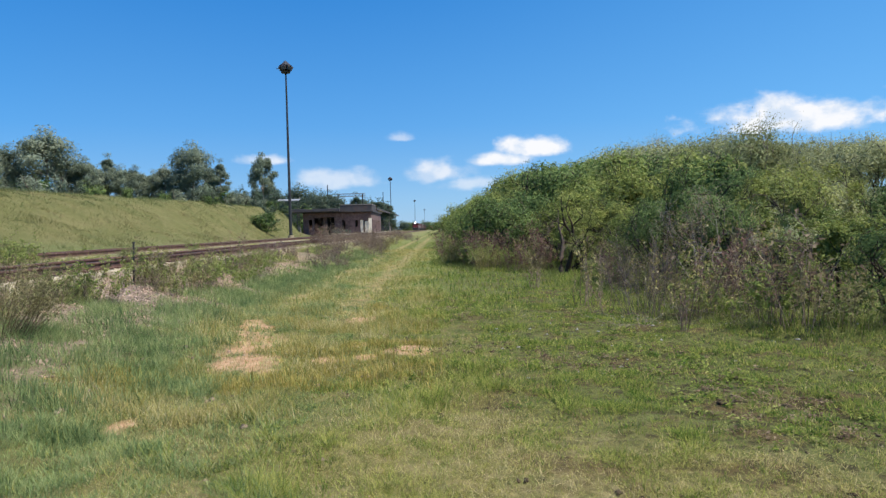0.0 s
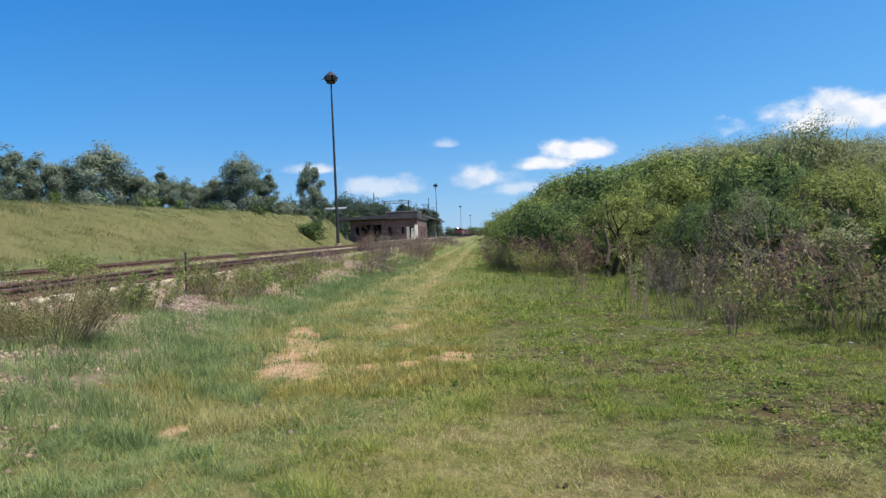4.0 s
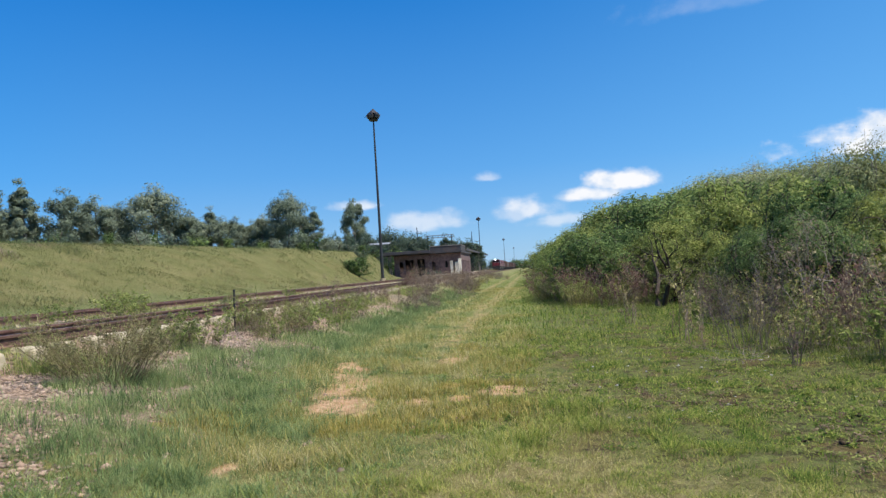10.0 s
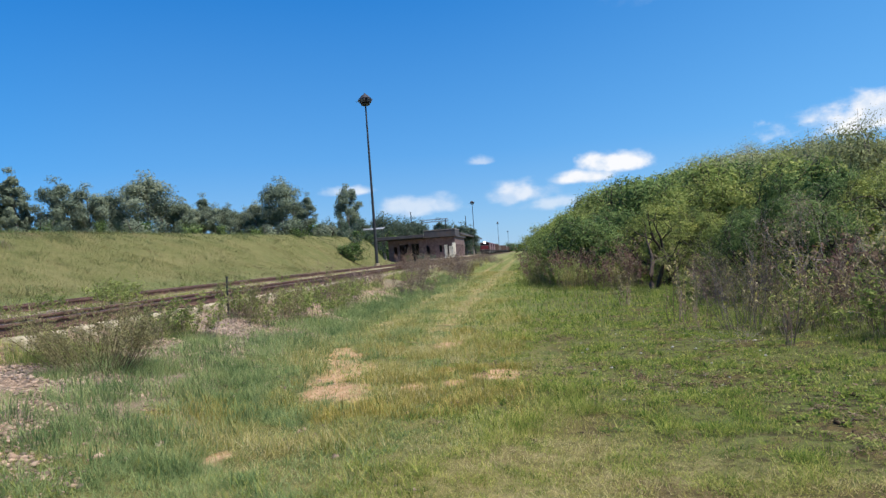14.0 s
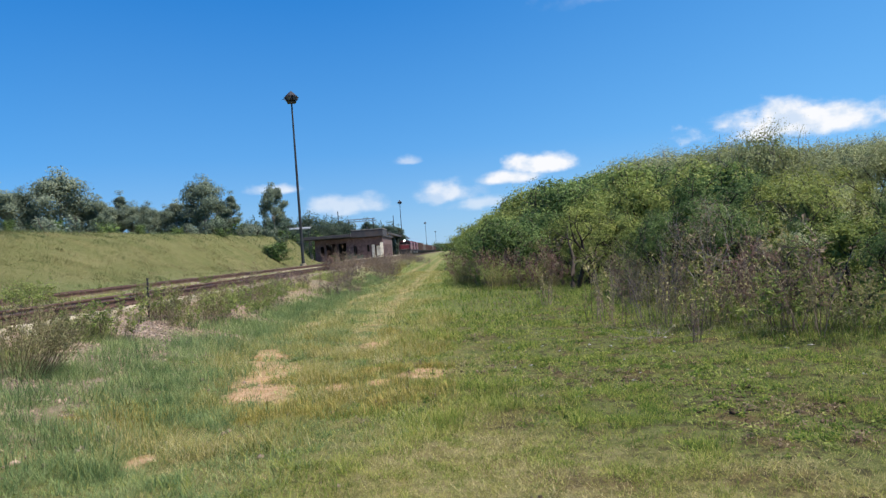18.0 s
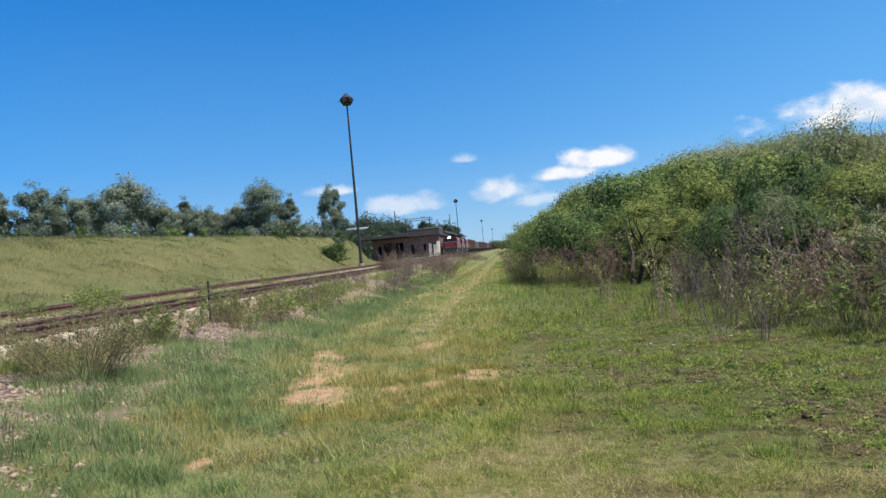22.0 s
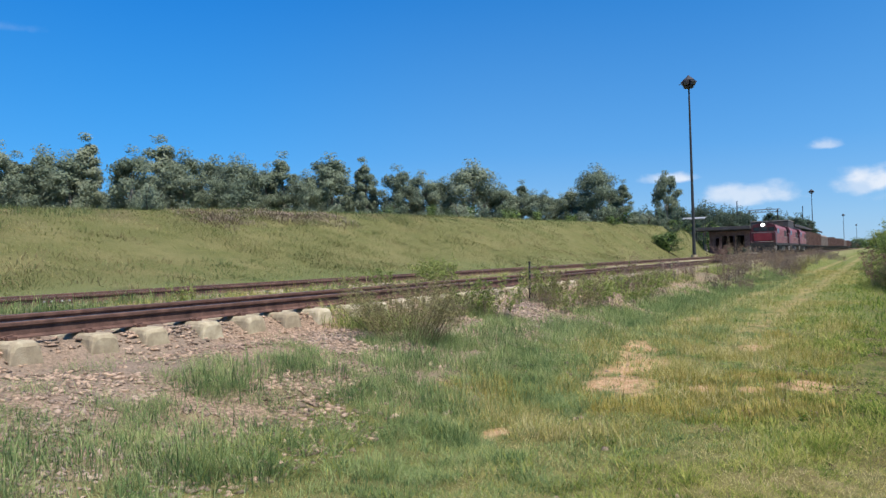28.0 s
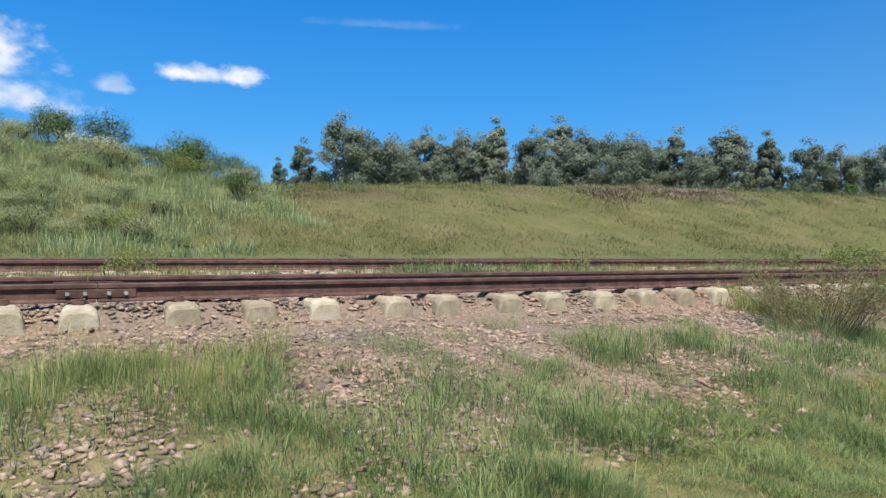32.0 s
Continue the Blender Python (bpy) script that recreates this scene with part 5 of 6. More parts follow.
def make_low_wood():
    """Low trees and bushes under and beyond the gums."""
    r = np.random.RandomState(31)
    kinds = [thorn_tree(300 + k, 4.2, None, 1500, m, forks=1, fill=0.8, flat=0.8, skirt=10, size=0.22, stems=3, label="dense green bush at the edge of the far trees", category="bush", name="bush", open_crown=1.25) for k, m in enumerate((LEAF_FAR, LEAF_DARK, LEAF_GUM))]
    for ob in kinds:
        ob["group"] = "bushes along the far trees"
    spots = []
    for i in range(40):
        a = -71 + 58 * (i + r.rand()) / 40
        d = 76 + 10 * r.rand() + 26 * np.clip((a + 30) / 18, 0, 1)
        s = 0.45 + 0.5 * r.rand()
        spots.append((i % 3, d * math.sin(radians(a)), d * math.cos(radians(a)), s * 1.3, r.rand() * 360, s))
    for i in range(26):
        a = -15.5 + 11.5 * (i + r.rand()) / 46
        d = 190 + 80 * r.rand()
        s = 1.3 + 0.9 * r.rand()
        spots.append((i % 2, d * math.sin(radians(a)), d * math.cos(radians(a)), s * 1.15, r.rand() * 360, s))
    for i in range(30):
        a = -5.0 + 12.0 * (i + r.rand()) / 30
        d = 520 + 160 * r.rand()
        s = 1.4 + 0.8 * r.rand()
        spots.append((i % 2, d * math.sin(radians(a)), d * math.cos(radians(a)), s * 2.2, r.rand() * 360, s))
    for i in range(18):
        a = -21.5 + 8.0 * (i + r.rand()) / 18
        d = 96 + 16 * r.rand()
        s = 0.5 + 0.35 * r.rand()
        spots.append((r.choice([2, 2, 1]), d * math.sin(radians(a)), d * math.cos(radians(a)), s * 1.3, r.rand() * 360, s))
    # bushes standing on the bank itself
    spots += [(2, -29.3, 22.6, 0.42, 20, 0.34), (1, -24.5, 149.0, 0.55, 10, 0.42), (0, -21.0, 149.5, 0.6, 60, 0.36), (0, -19.0, 150.0, 0.4, 200, 0.3), (1, -17.7, 73.5, 0.85, 80, 0.46), (1, -18.1, 74.2, 0.75, 210, 0.46), (0, -19.6, 84.0, 0.5, 40, 0.34), (1, -20.4, 90.0, 0.55, 140, 0.36), (0, -19.0, 79.0, 0.4, 250, 0.25), (0, -21.5, 97.0, 0.7, 10, 0.42), (1, -22.6, 104.0, 0.7, 70, 0.42), (0, -24.2, 112.0, 0.8, 170, 0.45), (0, -22.0, 88.0, 0.5, 100, 0.3), (1, -18.5, 76.0, 0.8, 300, 0.42), (1, -25.0, 58.0, 0.35, 33, 0.25), (1, -22.0, 70.0, 0.4, 93, 0.27), (1, -27.0, 44.0, 0.3, 5, 0.25)]
    place_all(kinds, spots)


make_low_wood()


def make_hill_scrub():
    """Shrubs on the rise across the line."""
    r = np.random.RandomState(37)
    kinds = [thorn_tree(330 + k, 1.9, None, 3000, m, forks=3, flat=0.8, size=0.06, skirt=30, fill=0.35, stems=7, girth=0.3, slim=0.4, label=l, category="shrub", name="shrub", open_crown=1.7)
             for k, (m, l) in enumerate(((LEAF_RISE, "grey-green feathery shrub on the grassy rise"), (LEAF_FRESH, "fresh green shrub on the grassy rise"), (LEAF_DARK, "dark green shrub on the grassy rise"), (LEAF_PALE, "pale olive shrub on the grassy rise")))]
    for ob in kinds:
        ob["group"] = "shrubs on the rise"
    spots = []
    for i in range(110):
        x, y = -17.8 - 14.0 * r.rand(), -13 + 20 * r.rand()
        if x > -23 and y > 3.5:
            continue
        s = (0.32 + 0.55 * r.rand() ** 1.5) * (1.1 if x < -26 else 0.8)
        k = r.choice([0, 0, 0, 3, 0, 1]) if x > -28 else r.choice([0, 3, 1, 2])
        spots.append((k, x, y, s * 1.3, r.rand() * 360, s * 0.72))
    for x, y, k, s in ((-29.5, 2.4, 2, 1.0), (-28.6, 5.0, 2, 0.95), (-29.8, 5.9, 2, 0.9), (-28.4, 6.6, 2, 0.7), (-29.0, 0.6, 2, 0.9), (-30.2, 0.8, 0, 0.8), (-24.5, 6.2, 2, 0.6), (-27.0, 7.0, 2, 0.6), (-31, -3.0, 2, 0.9)):
        spots.append((k, x, y, s * 1.2, r.rand() * 360, s))
    place_all(kinds, spots)


make_hill_scrub()


# ---------------- thorn scrub beside the road ----------------
def skyline(x, y):
    """How high the scrub stands at a place: lower toward the road, higher far back."""
    a = math.degrees(math.atan2(x, y))
    return 1.45 + math.hypot(x, y) * math.tan(radians(np.interp(a, [-1, 0, 3.3, 7.6, 11.7, 15.4, 19.3, 25, 31, 45], [1.5, 2.1, 3.6, 5.3, 6.3, 6.8, 6.9, 6.8, 6.6, 6.5])))


def make_scrub():
    r = np.random.RandomState(41)
    near = dict(fill=0.12, skirt=30, flat=0.5, forks=4, stems=5, open_crown=0.52, girth=0.55, slim=0.5)
    back = dict(fill=0.2, skirt=14, flat=0.6, forks=3, stems=6, open_crown=0.85, girth=0.6)
    hill = dict(fill=0.15, skirt=10, flat=0.7, forks=3, stems=6, open_crown=0.9, girth=0.5)
    kinds = [thorn_tree(400, 2.6, None, 9000, LEAF_THORN, size=0.050, label="light green thorn tree with feathery leaves in the scrub", round_crown=False, **near),
             thorn_tree(401, 2.6, None, 9000, LEAF_FRESH, size=0.050, label="spreading fresh green thorn tree in the scrub", round_crown=False, **near),
             thorn_tree(402, 2.6, None, 9000, LEAF_DARK, size=0.050, label="dark green dense thorn tree in the scrub", **near),
             thorn_tree(403, 2.6, None, 9000, LEAF_PALE, size=0.050, label="pale olive thorn tree in the scrub", round_crown=False, **near),
             thorn_tree(404, 2.6, None, 9000, LEAF_THORN, size=0.050, label="bushy green shrub in the scrub", category="shrub", **near),
             thorn_tree(405, 2.6, None, 1300, LEAF_DRY, bark=TWIG_PALE, size=0.028, stems=7, flat=0.8, label="bare bleached dead shrub in the scrub", category="shrub", name="dead_shrub", forks=4, girth=0.22),
             thorn_tree(406, 3.2, None, 6500, LEAF_THORN, size=0.072, label="light green thorn tree farther back in the scrub", **back),
             thorn_tree(407, 3.2, None, 6500, LEAF_PALE, size=0.072, label="pale olive thorn tree farther back in the scrub", **back),
             thorn_tree(408, 3.2, None, 6500, LEAF_DARK, size=0.072, label="dark thorn tree farther back in the scrub", **back),
             thorn_tree(409, 3.2, None, 6000, LEAF_FRESH, size=0.07, label="light green thorn tree far along the road", **back),
             thorn_tree(410, 3.2, None, 4000, LEAF_DARK, size=0.085, label="dark green thorn tree far along the road", **back),
             thorn_tree(411, 4.4, None, 9000, LEAF_HILL_HAZE, size=0.078, label="haze-paled grey-green feathery tree on the rise behind the scrub", **hill),
             thorn_tree(412, 4.4, None, 9000, LEAF_HILL_HAZE, size=0.078, bark=TWIG_PALE, label="thin grey-green tree on the rise behind the scrub", round_crown=False, **hill)]
    tall_of = [2.6] * 6 + [3.2] * 5 + [4.4] * 2
    spots = []
    # low shrubs behind the weeds, then ever taller rows up the rise
    for row, (behind, share, step) in enumerate(((2.2, 0.36, 1.2), (3.9, 0.48, 1.4), (6.0, 0.56, 1.7), (8.6, 0.66, 2.2), (12.5, 0.86, 2.6), (17.0, 0.98, 3.0), (22.0, 1.0, 3.4))):
        y = 8.6
        while y < (92 if row < 3 else 75):
            x = float(verge(y)) + behind + r.normal() * (0.4 + 0.08 * behind)
            at = y + r.normal() * 0.4
            y += step * (0.75 + 0.5 * r.rand()) * (1 + max(0, y - 20) / 30)
            if math.degrees(math.atan2(x, at)) > 40 or math.hypot(x - 3.4, at - 21.3) < 2.3 or (at < 23 and abs(x / at - 0.162) < 0.07):
                continue
            if row < 2 and r.rand() < 0.25:
                continue
            top = skyline(x, at)
            top = 1.45 + (top - 1.45) * share * (0.72 + 0.5 * r.rand() if row < 3 else 1.0) * (1.0 if at < 24 else min(1.0, share + 0.35) / share)
            high = max(0.95, (top - float(land(x, at))) * (0.84 + 0.17 * r.rand()))
            if at > 26 and row < 4:
                k = 9 if r.rand() < 0.72 else 10
            elif row < 2:
                k = r.choice([0, 1, 2, 3, 4], p=[0.26, 0.28, 0.26, 0.04, 0.16])
            elif row < 4:
                k = r.choice([6, 7, 8, 11], p=[0.40, 0.22, 0.24, 0.14] if row == 2 else [0.12, 0.2, 0.16, 0.52])
            else:
                k = r.choice([11, 12, 6, 8], p=[0.66, 0.26, 0.04, 0.04])
            s = high / tall_of[k]
            wide = s * (1.25 if row < 2 else 1.15)
            spots.append((k, x, at, max(wide, 0.6), r.rand() * 360, s))
    spots += [(5, 4.75, 13.5, 0.85, 10, 0.92), (5, 6.3, 17.6, 0.95, 140, 1.0), (2, 5.6, 17.9, 0.95, 30, 1.0), (2, 7.3, 19.0, 1.1, 200, 1.2), (2, 5.5, 15.0, 0.9, 80, 1.0), (4, 6.9, 15.0, 1.0, 160, 1.05), (4, 7.9, 16.2, 1.1, 250, 1.15), (2, 7.0, 14.4, 0.7, 300, 0.75), (2, 4.9, 15.8, 0.9, 20, 0.9), (8, 8.0, 21.5, 1.1, 50, 1.2), (5, 9.9, 25.5, 1.3, 200, 1.45), (12, 12.8, 30.0, 1.0, 80, 1.2)]
    place_all(kinds, spots)
    # the small tree with a bare dark trunk at the scrub's edge
    lone = thorn_tree(421, 2.3, None, 3600, LEAF_THORN, size=0.04, stems=2, fill=0.0, flat=0.4, round_crown=False, girth=1.25, label="small thorn tree with bare dark forked trunk beside the scrub", open_crown=0.9)
    settle(lone, 3.55, 21.9, 1.05, 25, 1.0)


make_scrub()


def make_weeds():
    r = np.random.RandomState(43)
    kinds = [stalks(500, 18, 1.25, 1.0, 900, 0.036, TWIG_DRY, LEAF_DRY, "tall reddish brown dry weeds at the scrub's edge", group="dry weeds", thick=0.0045, twigs=3),
             stalks(501, 22, 1.05, 0.9, 900, 0.04, TWIG_WIRY, GRASS_OLIVE, "tall seeding olive weeds at the scrub's edge", group="dry weeds", thick=0.004),
             stalks(502, 12, 1.6, 0.6, 260, 0.07, TWIG_DRY, LEAF_DRY, "tall dead stalks with withered leaves", group="dry weeds"),
             stalks(503, 40, 0.8, 0.9, 500, 0.036, TWIG_DRY, LEAF_DRY, "low purplish brown dry weeds beside the line", group="dry weeds", thick=0.005),
             stalks(504, 22, 0.85, 0.8, 700, 0.055, TWIG_DRY, LEAF_FRESH, "leafy green weeds at the scrub's edge", name="green_weed", group="dry weeds", thick=0.004)]
    kinds += [stalks(505, 34, 1.5, 0.75, 420, 0.03, TWIG_GREY, LEAF_DRY, "dense bare grey-brown brushwood at the scrub's edge", name="bare_brush", category="brushwood", group="dry weeds", lean=0.35, thick=0.0045, twigs=5),
              stalks(506, 18, 1.3, 0.7, 420, 0.065, TWIG_DRY, LEAF_RUSSET, "dense reddish brown withered weeds at the scrub's edge", group="dry weeds", lean=0.25, thick=0.004, twigs=3),
              stalks(507, 4, 1.0, 0.25, 60, 0.05, TWIG_DRY, LEAF_DRY, "single thin dark weed stalks standing free", group="dry weeds", lean=0.12, thick=0.008, twigs=2),
              stalks(508, 46, 0.75, 0.9, 700, 0.032, GRASS_STRAW, GRASS_OLIVE, "yellowish dry weeds along the scrub's foot", group="dry weeds", lean=0.3, thick=0.004, twigs=2),
              stalks(509, 36, 1.0, 0.9, 560, 0.05, TWIG_GREY, LEAF_PLUM, "purplish brown seeding weeds along the line", group="dry weeds", lean=0.3, thick=0.006, twigs=3),
              stalks(510, 8, 1.25, 0.45, 110, 0.05, TWIG_DRY, GRASS_STRAW, "thin weeds with curled pale straw-coloured dead leaves", group="dry weeds", lean=0.22, thick=0.005, twigs=3)]
    spots = [(10, 2.55, 12.6, 0.8, 0, 0.95), (10, 3.15, 11.2, 0.9, 80, 0.85), (10, 3.5, 10.7, 0.9, 200, 1.0), (10, 3.9, 11.0, 0.8, 20, 0.8), (10, 4.5, 10.9, 1.0, 120, 1.15), (10, 4.75, 11.1, 0.8, 300, 1.2), (10, 5.4, 11.4, 1.0, 60, 0.9), (10, 2.9, 14.2, 0.9, 10, 0.9), (10, 2.1, 17.0, 0.9, 40, 0.8), (10, 4.1, 10.2, 0.9, 160, 0.6), (10, 3.3, 10.2, 0.9, 260, 0.5),
             (0, -5.75, 39.6, 1.0, 20, 1.25), (9, -5.5, 40.4, 0.9, 120, 1.1), (6, -6.3, 36.5, 0.8, 60, 0.8), (6, -6.5, 37.6, 0.8, 300, 0.85), (0, -5.0, 47.0, 0.9, 45, 1.0), (0, -4.8, 52.0, 1.0, 85, 1.0),
             (5, 3.0, 11.5, 0.85, 0, 0.98), (6, 4.35, 12.0, 0.9, 0, 1.0), (6, 4.85, 11.6, 0.7, 90, 0.92), (6, 2.2, 23.5, 0.8, 30, 0.9), (6, 1.3, 26.5, 0.9, 130, 1.0),
             (7, 2.36, 13.0, 1.0, 0, 1.0), (7, 3.0, 9.4, 1.0, 60, 0.9), (7, 2.6, 12.0, 1.0, 140, 0.75), (7, 4.3, 9.9, 1.1, 10, 1.0), (7, 3.8, 10.6, 1.0, 250, 1.1), (7, 2.0, 16.5, 1.1, 30, 0.8), (7, 5.2, 10.2, 1.1, 190, 1.2)]
    for i in range(24):
        y = 15 + 18 * r.rand()
        x = float(verge(y)) + 0.1 + 1.5 * r.rand()
        s = 0.7 + 0.4 * r.rand()
        if math.hypot(x - 3.55, y - 21.5) > 1.0 and (y > 22 or abs(x / y - 0.162) > 0.06):
            spots.append((r.choice([5, 6, 8, 4], p=[0.0, 0.15, 0.40, 0.45]), x, y, s, r.rand() * 360, s * (0.75 + 0.3 * r.rand())))
    for i in range(26):
        y = 22 + 9 * r.rand()
        x = float(verge(y)) - 0.5 + 1.3 * r.rand()
        s = 0.8 + 0.4 * r.rand()
        if math.hypot(x - 3.55, y - 21.5) > 1.2:
            spots.append((r.choice([6, 8, 8, 1, 4]), x, y, s * 0.8, r.rand() * 360, s * (0.8 + 0.4 * r.rand())))
    for i in range(56):
        y = 8.8 + 30 * r.rand() ** 1.3
        x = float(verge(y)) - 0.35 + 1.9 * r.rand()
        s = 0.50 + 0.6 * r.rand()
        if math.hypot(x - 3.55, y - 21.5) < 1.3 or (y < 22 and abs(x / y - 0.162) < 0.06):
            continue
        spots.append((r.choice([0, 1, 2, 4], p=[0.05, 0.28, 0.12, 0.55]), x, y, s, r.rand() * 360, s * (0.85 + 0.3 * r.rand())))
    for a, d, s in ((-8.5, 35.0, 0.95), (-9.0, 34.0, 0.8), (-11.2, 26.5, 0.75), (-6.3, 46.0, 0.9), (-4.9, 60.0, 0.95), (-4.0, 75.0, 1.0)):
        spots.append((0, d * math.sin(radians(a)), d * math.cos(radians(a)), s, a * 50, s))
    for i in range(5):
        y = 9.5 + 7 * r.rand()
        spots.append((2, float(verge(y)) - 0.25 + 0.5 * r.rand(), y, 0.4 + 0.2 * r.rand(), r.rand() * 360, 0.45 + 0.4 * r.rand()))
    # along the foot of the line, thickest ahead of the mast
    for i in range(40):
        y = 24 + 75 * r.rand()
        x = -4.9 + r.normal() * 0.8
        s = (0.45 if y < 34 else 0.6) + 0.5 * r.rand()
        spots.append((r.choice([9, 0, 8], p=[0.7, 0.15, 0.15]), x, y, s * 1.1, r.rand() * 360, s))
    for i in range(46):
        x, y = -16.0 + 10.5 * r.rand(), -6 + 40 * r.rand()
        if abs(x + 7.15) < 1.3 or abs(x + 12.3) < 0.8:
            continue
        s = 0.25 + 0.25 * r.rand()
        spots.append((4, x, y, s, r.rand() * 360, s))
    for i in range(16):
        y = 10.5 + 14 * r.rand() ** 1.2
        x = -5.75 + 0.9 * r.rand()
        s = 0.30 + 0.28 * r.rand()
        spots.append((r.choice([4, 4, 1, 3]), x, y, s * 1.2, r.rand() * 360, s))
    for i in range(24):
        y = 10.5 + 11 * r.rand()
        x = -5.95 + 1.2 * r.rand()
        s = 0.35 + 0.5 * r.rand()
        if float(stony(x, y)) < 0.4:
            spots.append((r.choice([4, 1, 8, 0], p=[0.5, 0.25, 0.17, 0.08]), x, y, s * 1.1, r.rand() * 360, s))
    spots += [(4, -9.4, 16.0, 1.0, 0, 0.75), (4, -9.2, 15.4, 0.9, 90, 0.7), (4, -9.6, 16.4, 0.9, 50, 0.6)]
    spots += [(4, -5.6, 13.6, 0.7, 0, 0.75), (3, -5.3, 12.9, 0.6, 70, 0.6), (4, -10.6, 17.5, 1.0, 40, 0.8), (4, -9.4, 13.5, 0.6, 10, 0.6)]
    for i in range(18):
        y = 9.0 + 14 * r.rand()
        x = -5.95 + 0.8 * r.rand()
        s = 0.35 + 0.3 * r.rand()
        spots.append((r.choice([1, 1, 4, 3]), x, y, s * 1.1, r.rand() * 360, s * 1.05))
    place_all(kinds, spots)
    stick = stalks(512, 9, 0.9, 0.5, 60, 0.05, TWIG_PALE, LEAF_DRY, "pale fallen sticks and withered stems on the ground", name="fallen_sticks", category="sticks", group="fallen sticks", lean=2.6, thick=0.007, twigs=3)
    for i, (x, y, w, turn) in enumerate(((2.6, 9.9, 0.5, 20), (3.1, 10.3, 0.6, 130), (3.7, 9.9, 0.45, 250), (4.4, 10.4, 0.6, 60), (5.0, 10.1, 0.6, 310), (4.0, 10.9, 0.55, 10))):
        (settle if i == 0 else put)(stick, x, y, w, turn, tall=0.22)
    g = np.random.RandomState(78)
    foot = []
    for i in range(190):
        y = 9.6 + 13.0 * g.rand() ** 1.6
        x = float(verge(y)) - 0.5 + (2.6 if y < 14 else 1.4) * g.rand()
        foot.append((x, y, 0.6 + 0.6 * g.rand(), 0.5 + 0.6 * g.rand()))
    tuft_field("scrub_foot_grass", foot, 60, 0.30, 0.42, 0.005, 0.8, GRASS_TALL, "yellowish green rank grass at the scrub's foot", 525)
    wiry = stalks(520, 170, 0.78, 0.8, 5200, 0.022, TWIG_WIRY, GRASS_OLIVE, "wiry brownish green bush on the line's shoulder", name="wiry_bush", category="bush", lean=0.75, thick=0.003, twigs=3)
    settle(wiry, -5.0, 8.0, 1.15, 0, 1.0)
    q = np.random.RandomState(77)
    # the tall clump by the sleepers
    tall = [(-4.75 + 0.28 * q.normal(), 1.0 + 0.42 * q.normal(), 0.5 + 0.5 * q.rand(), 0.55 + 0.45 * q.rand()) for i in range(16)]
    tuft_field("tall_grass", tall, 190, 0.62, 0.55, 0.0028, 1.2, GRASS_TALL, "tall feathery light green grass by the line", 521)
    low = [(-4.2 + 0.8 * q.rand(), 3.2 + 0.7 * q.rand(), 1, 0.9) for i in range(4)]
    low += [(-4.9 + 0.3 * q.normal(), 4.85 + 0.4 * q.normal(), 1.1, 1.1) for i in range(9)]
    low += [(-4.2 + 0.4 * q.normal(), 6.3 + 0.5 * q.normal(), 1.1, 1.0) for i in range(9)]
    for i in range(230):
        x, y = -5.2 + 2.4 * q.rand(), -1.4 + 12.5 * q.rand()
        if not (x < -4.3 and 1.8 < y < 4.4) and float(stony(x, y)) < 0.3:
            s = 0.45 + 0.6 * q.rand()
            low.append((x, y, s, s * (0.6 + 0.5 * q.rand())))
    for i in range(150):
        x, y = -4.9 + 2.3 * q.rand(), -1.2 + 5.0 * q.rand()
        if fog2(x, y, 1.5, 44) > 0.42 and float(stony(x, y)) < 0.3 + 0.15 * q.rand():
            s = 0.6 + 0.6 * q.rand()
            low.append((x, y, s, s * (0.6 + 0.5 * q.rand())))
    tuft_field("shoulder_clumps", low, 130, 0.30, 0.55, 0.0050, 1.3, GRASS_LUSH, "blue-green grass clumps among the shoulder's stones", 522)
    side = []
    for i in range(700):
        x, y = -6.35 + 0.9 * q.rand(), 8.0 + 36 * q.rand() ** 1.5
        if float(stony(x, y)) < 0.35 and fog2(x, y, 0.8, 47) > 0.36:
            s = 0.5 + 0.7 * q.rand()
            side.append((x, y, s, s * (0.6 + 0.5 * q.rand())))
    tuft_field("railside_clumps", side, 100, 0.46, 0.75, 0.0065, 1.1, GRASS_TALL, "tall pale green grass clumps beside the sleepers", 530)
    # darker tufts in the turf of the open side
    sod = []
    for i in range(420):
        d, a = 3.8 + 10.5 * q.rand() ** 0.8, radians(-20 + 66 * q.rand())
        x, y = d * math.sin(a), d * math.cos(a)
        if x < float(verge(y)) + 0.4 and fog2(x, y, 1.0, 77) > 0.33 and dry_end(x, y) < 0.3:
            s = 0.3 + 0.7 * q.rand()
            sod.append((x, y, s, s))
    for i in range(150):
        y = 7.5 + 24 * q.rand() ** 1.3
        s = 1.0 + 1.3 * q.rand()
        sod.append((float(verge(y)) - 0.5 + 1.3 * q.rand(), y, s * 1.1, s))
    for i in range(700):
        d, a = 3.7 + 8.5 * q.rand() ** 0.8, radians(-12 + 54 * q.rand())
        x, y = d * math.sin(a), d * math.cos(a)
        if x < float(verge(y)) + 0.4 and dry_end(x, y) < 0.35 and fog2(x, y, 2.6, 33) > 0.42:
            s = 0.22 + 0.4 * q.rand() ** 2
            sod.append((x, y, s * 1.2, s * 1.25))
    tuft_field("turf_clumps", sod, 64, 0.17, 0.36, 0.0062, 1.3, GRASS_SOD, "darker green grass clumps in the turf", 523)
    bright = []
    for i in range(650):
        d, a = 3.7 + 9.5 * q.rand() ** 0.8, radians(-14 + 56 * q.rand())
        x, y = d * math.sin(a), d * math.cos(a)
        if x < float(verge(y)) + 0.4 and fog2(x, y, 2.2, 39) > 0.45:
            s = 0.25 + 0.45 * q.rand() ** 2
            bright.append((x, y, s * 1.2, s * 1.2))
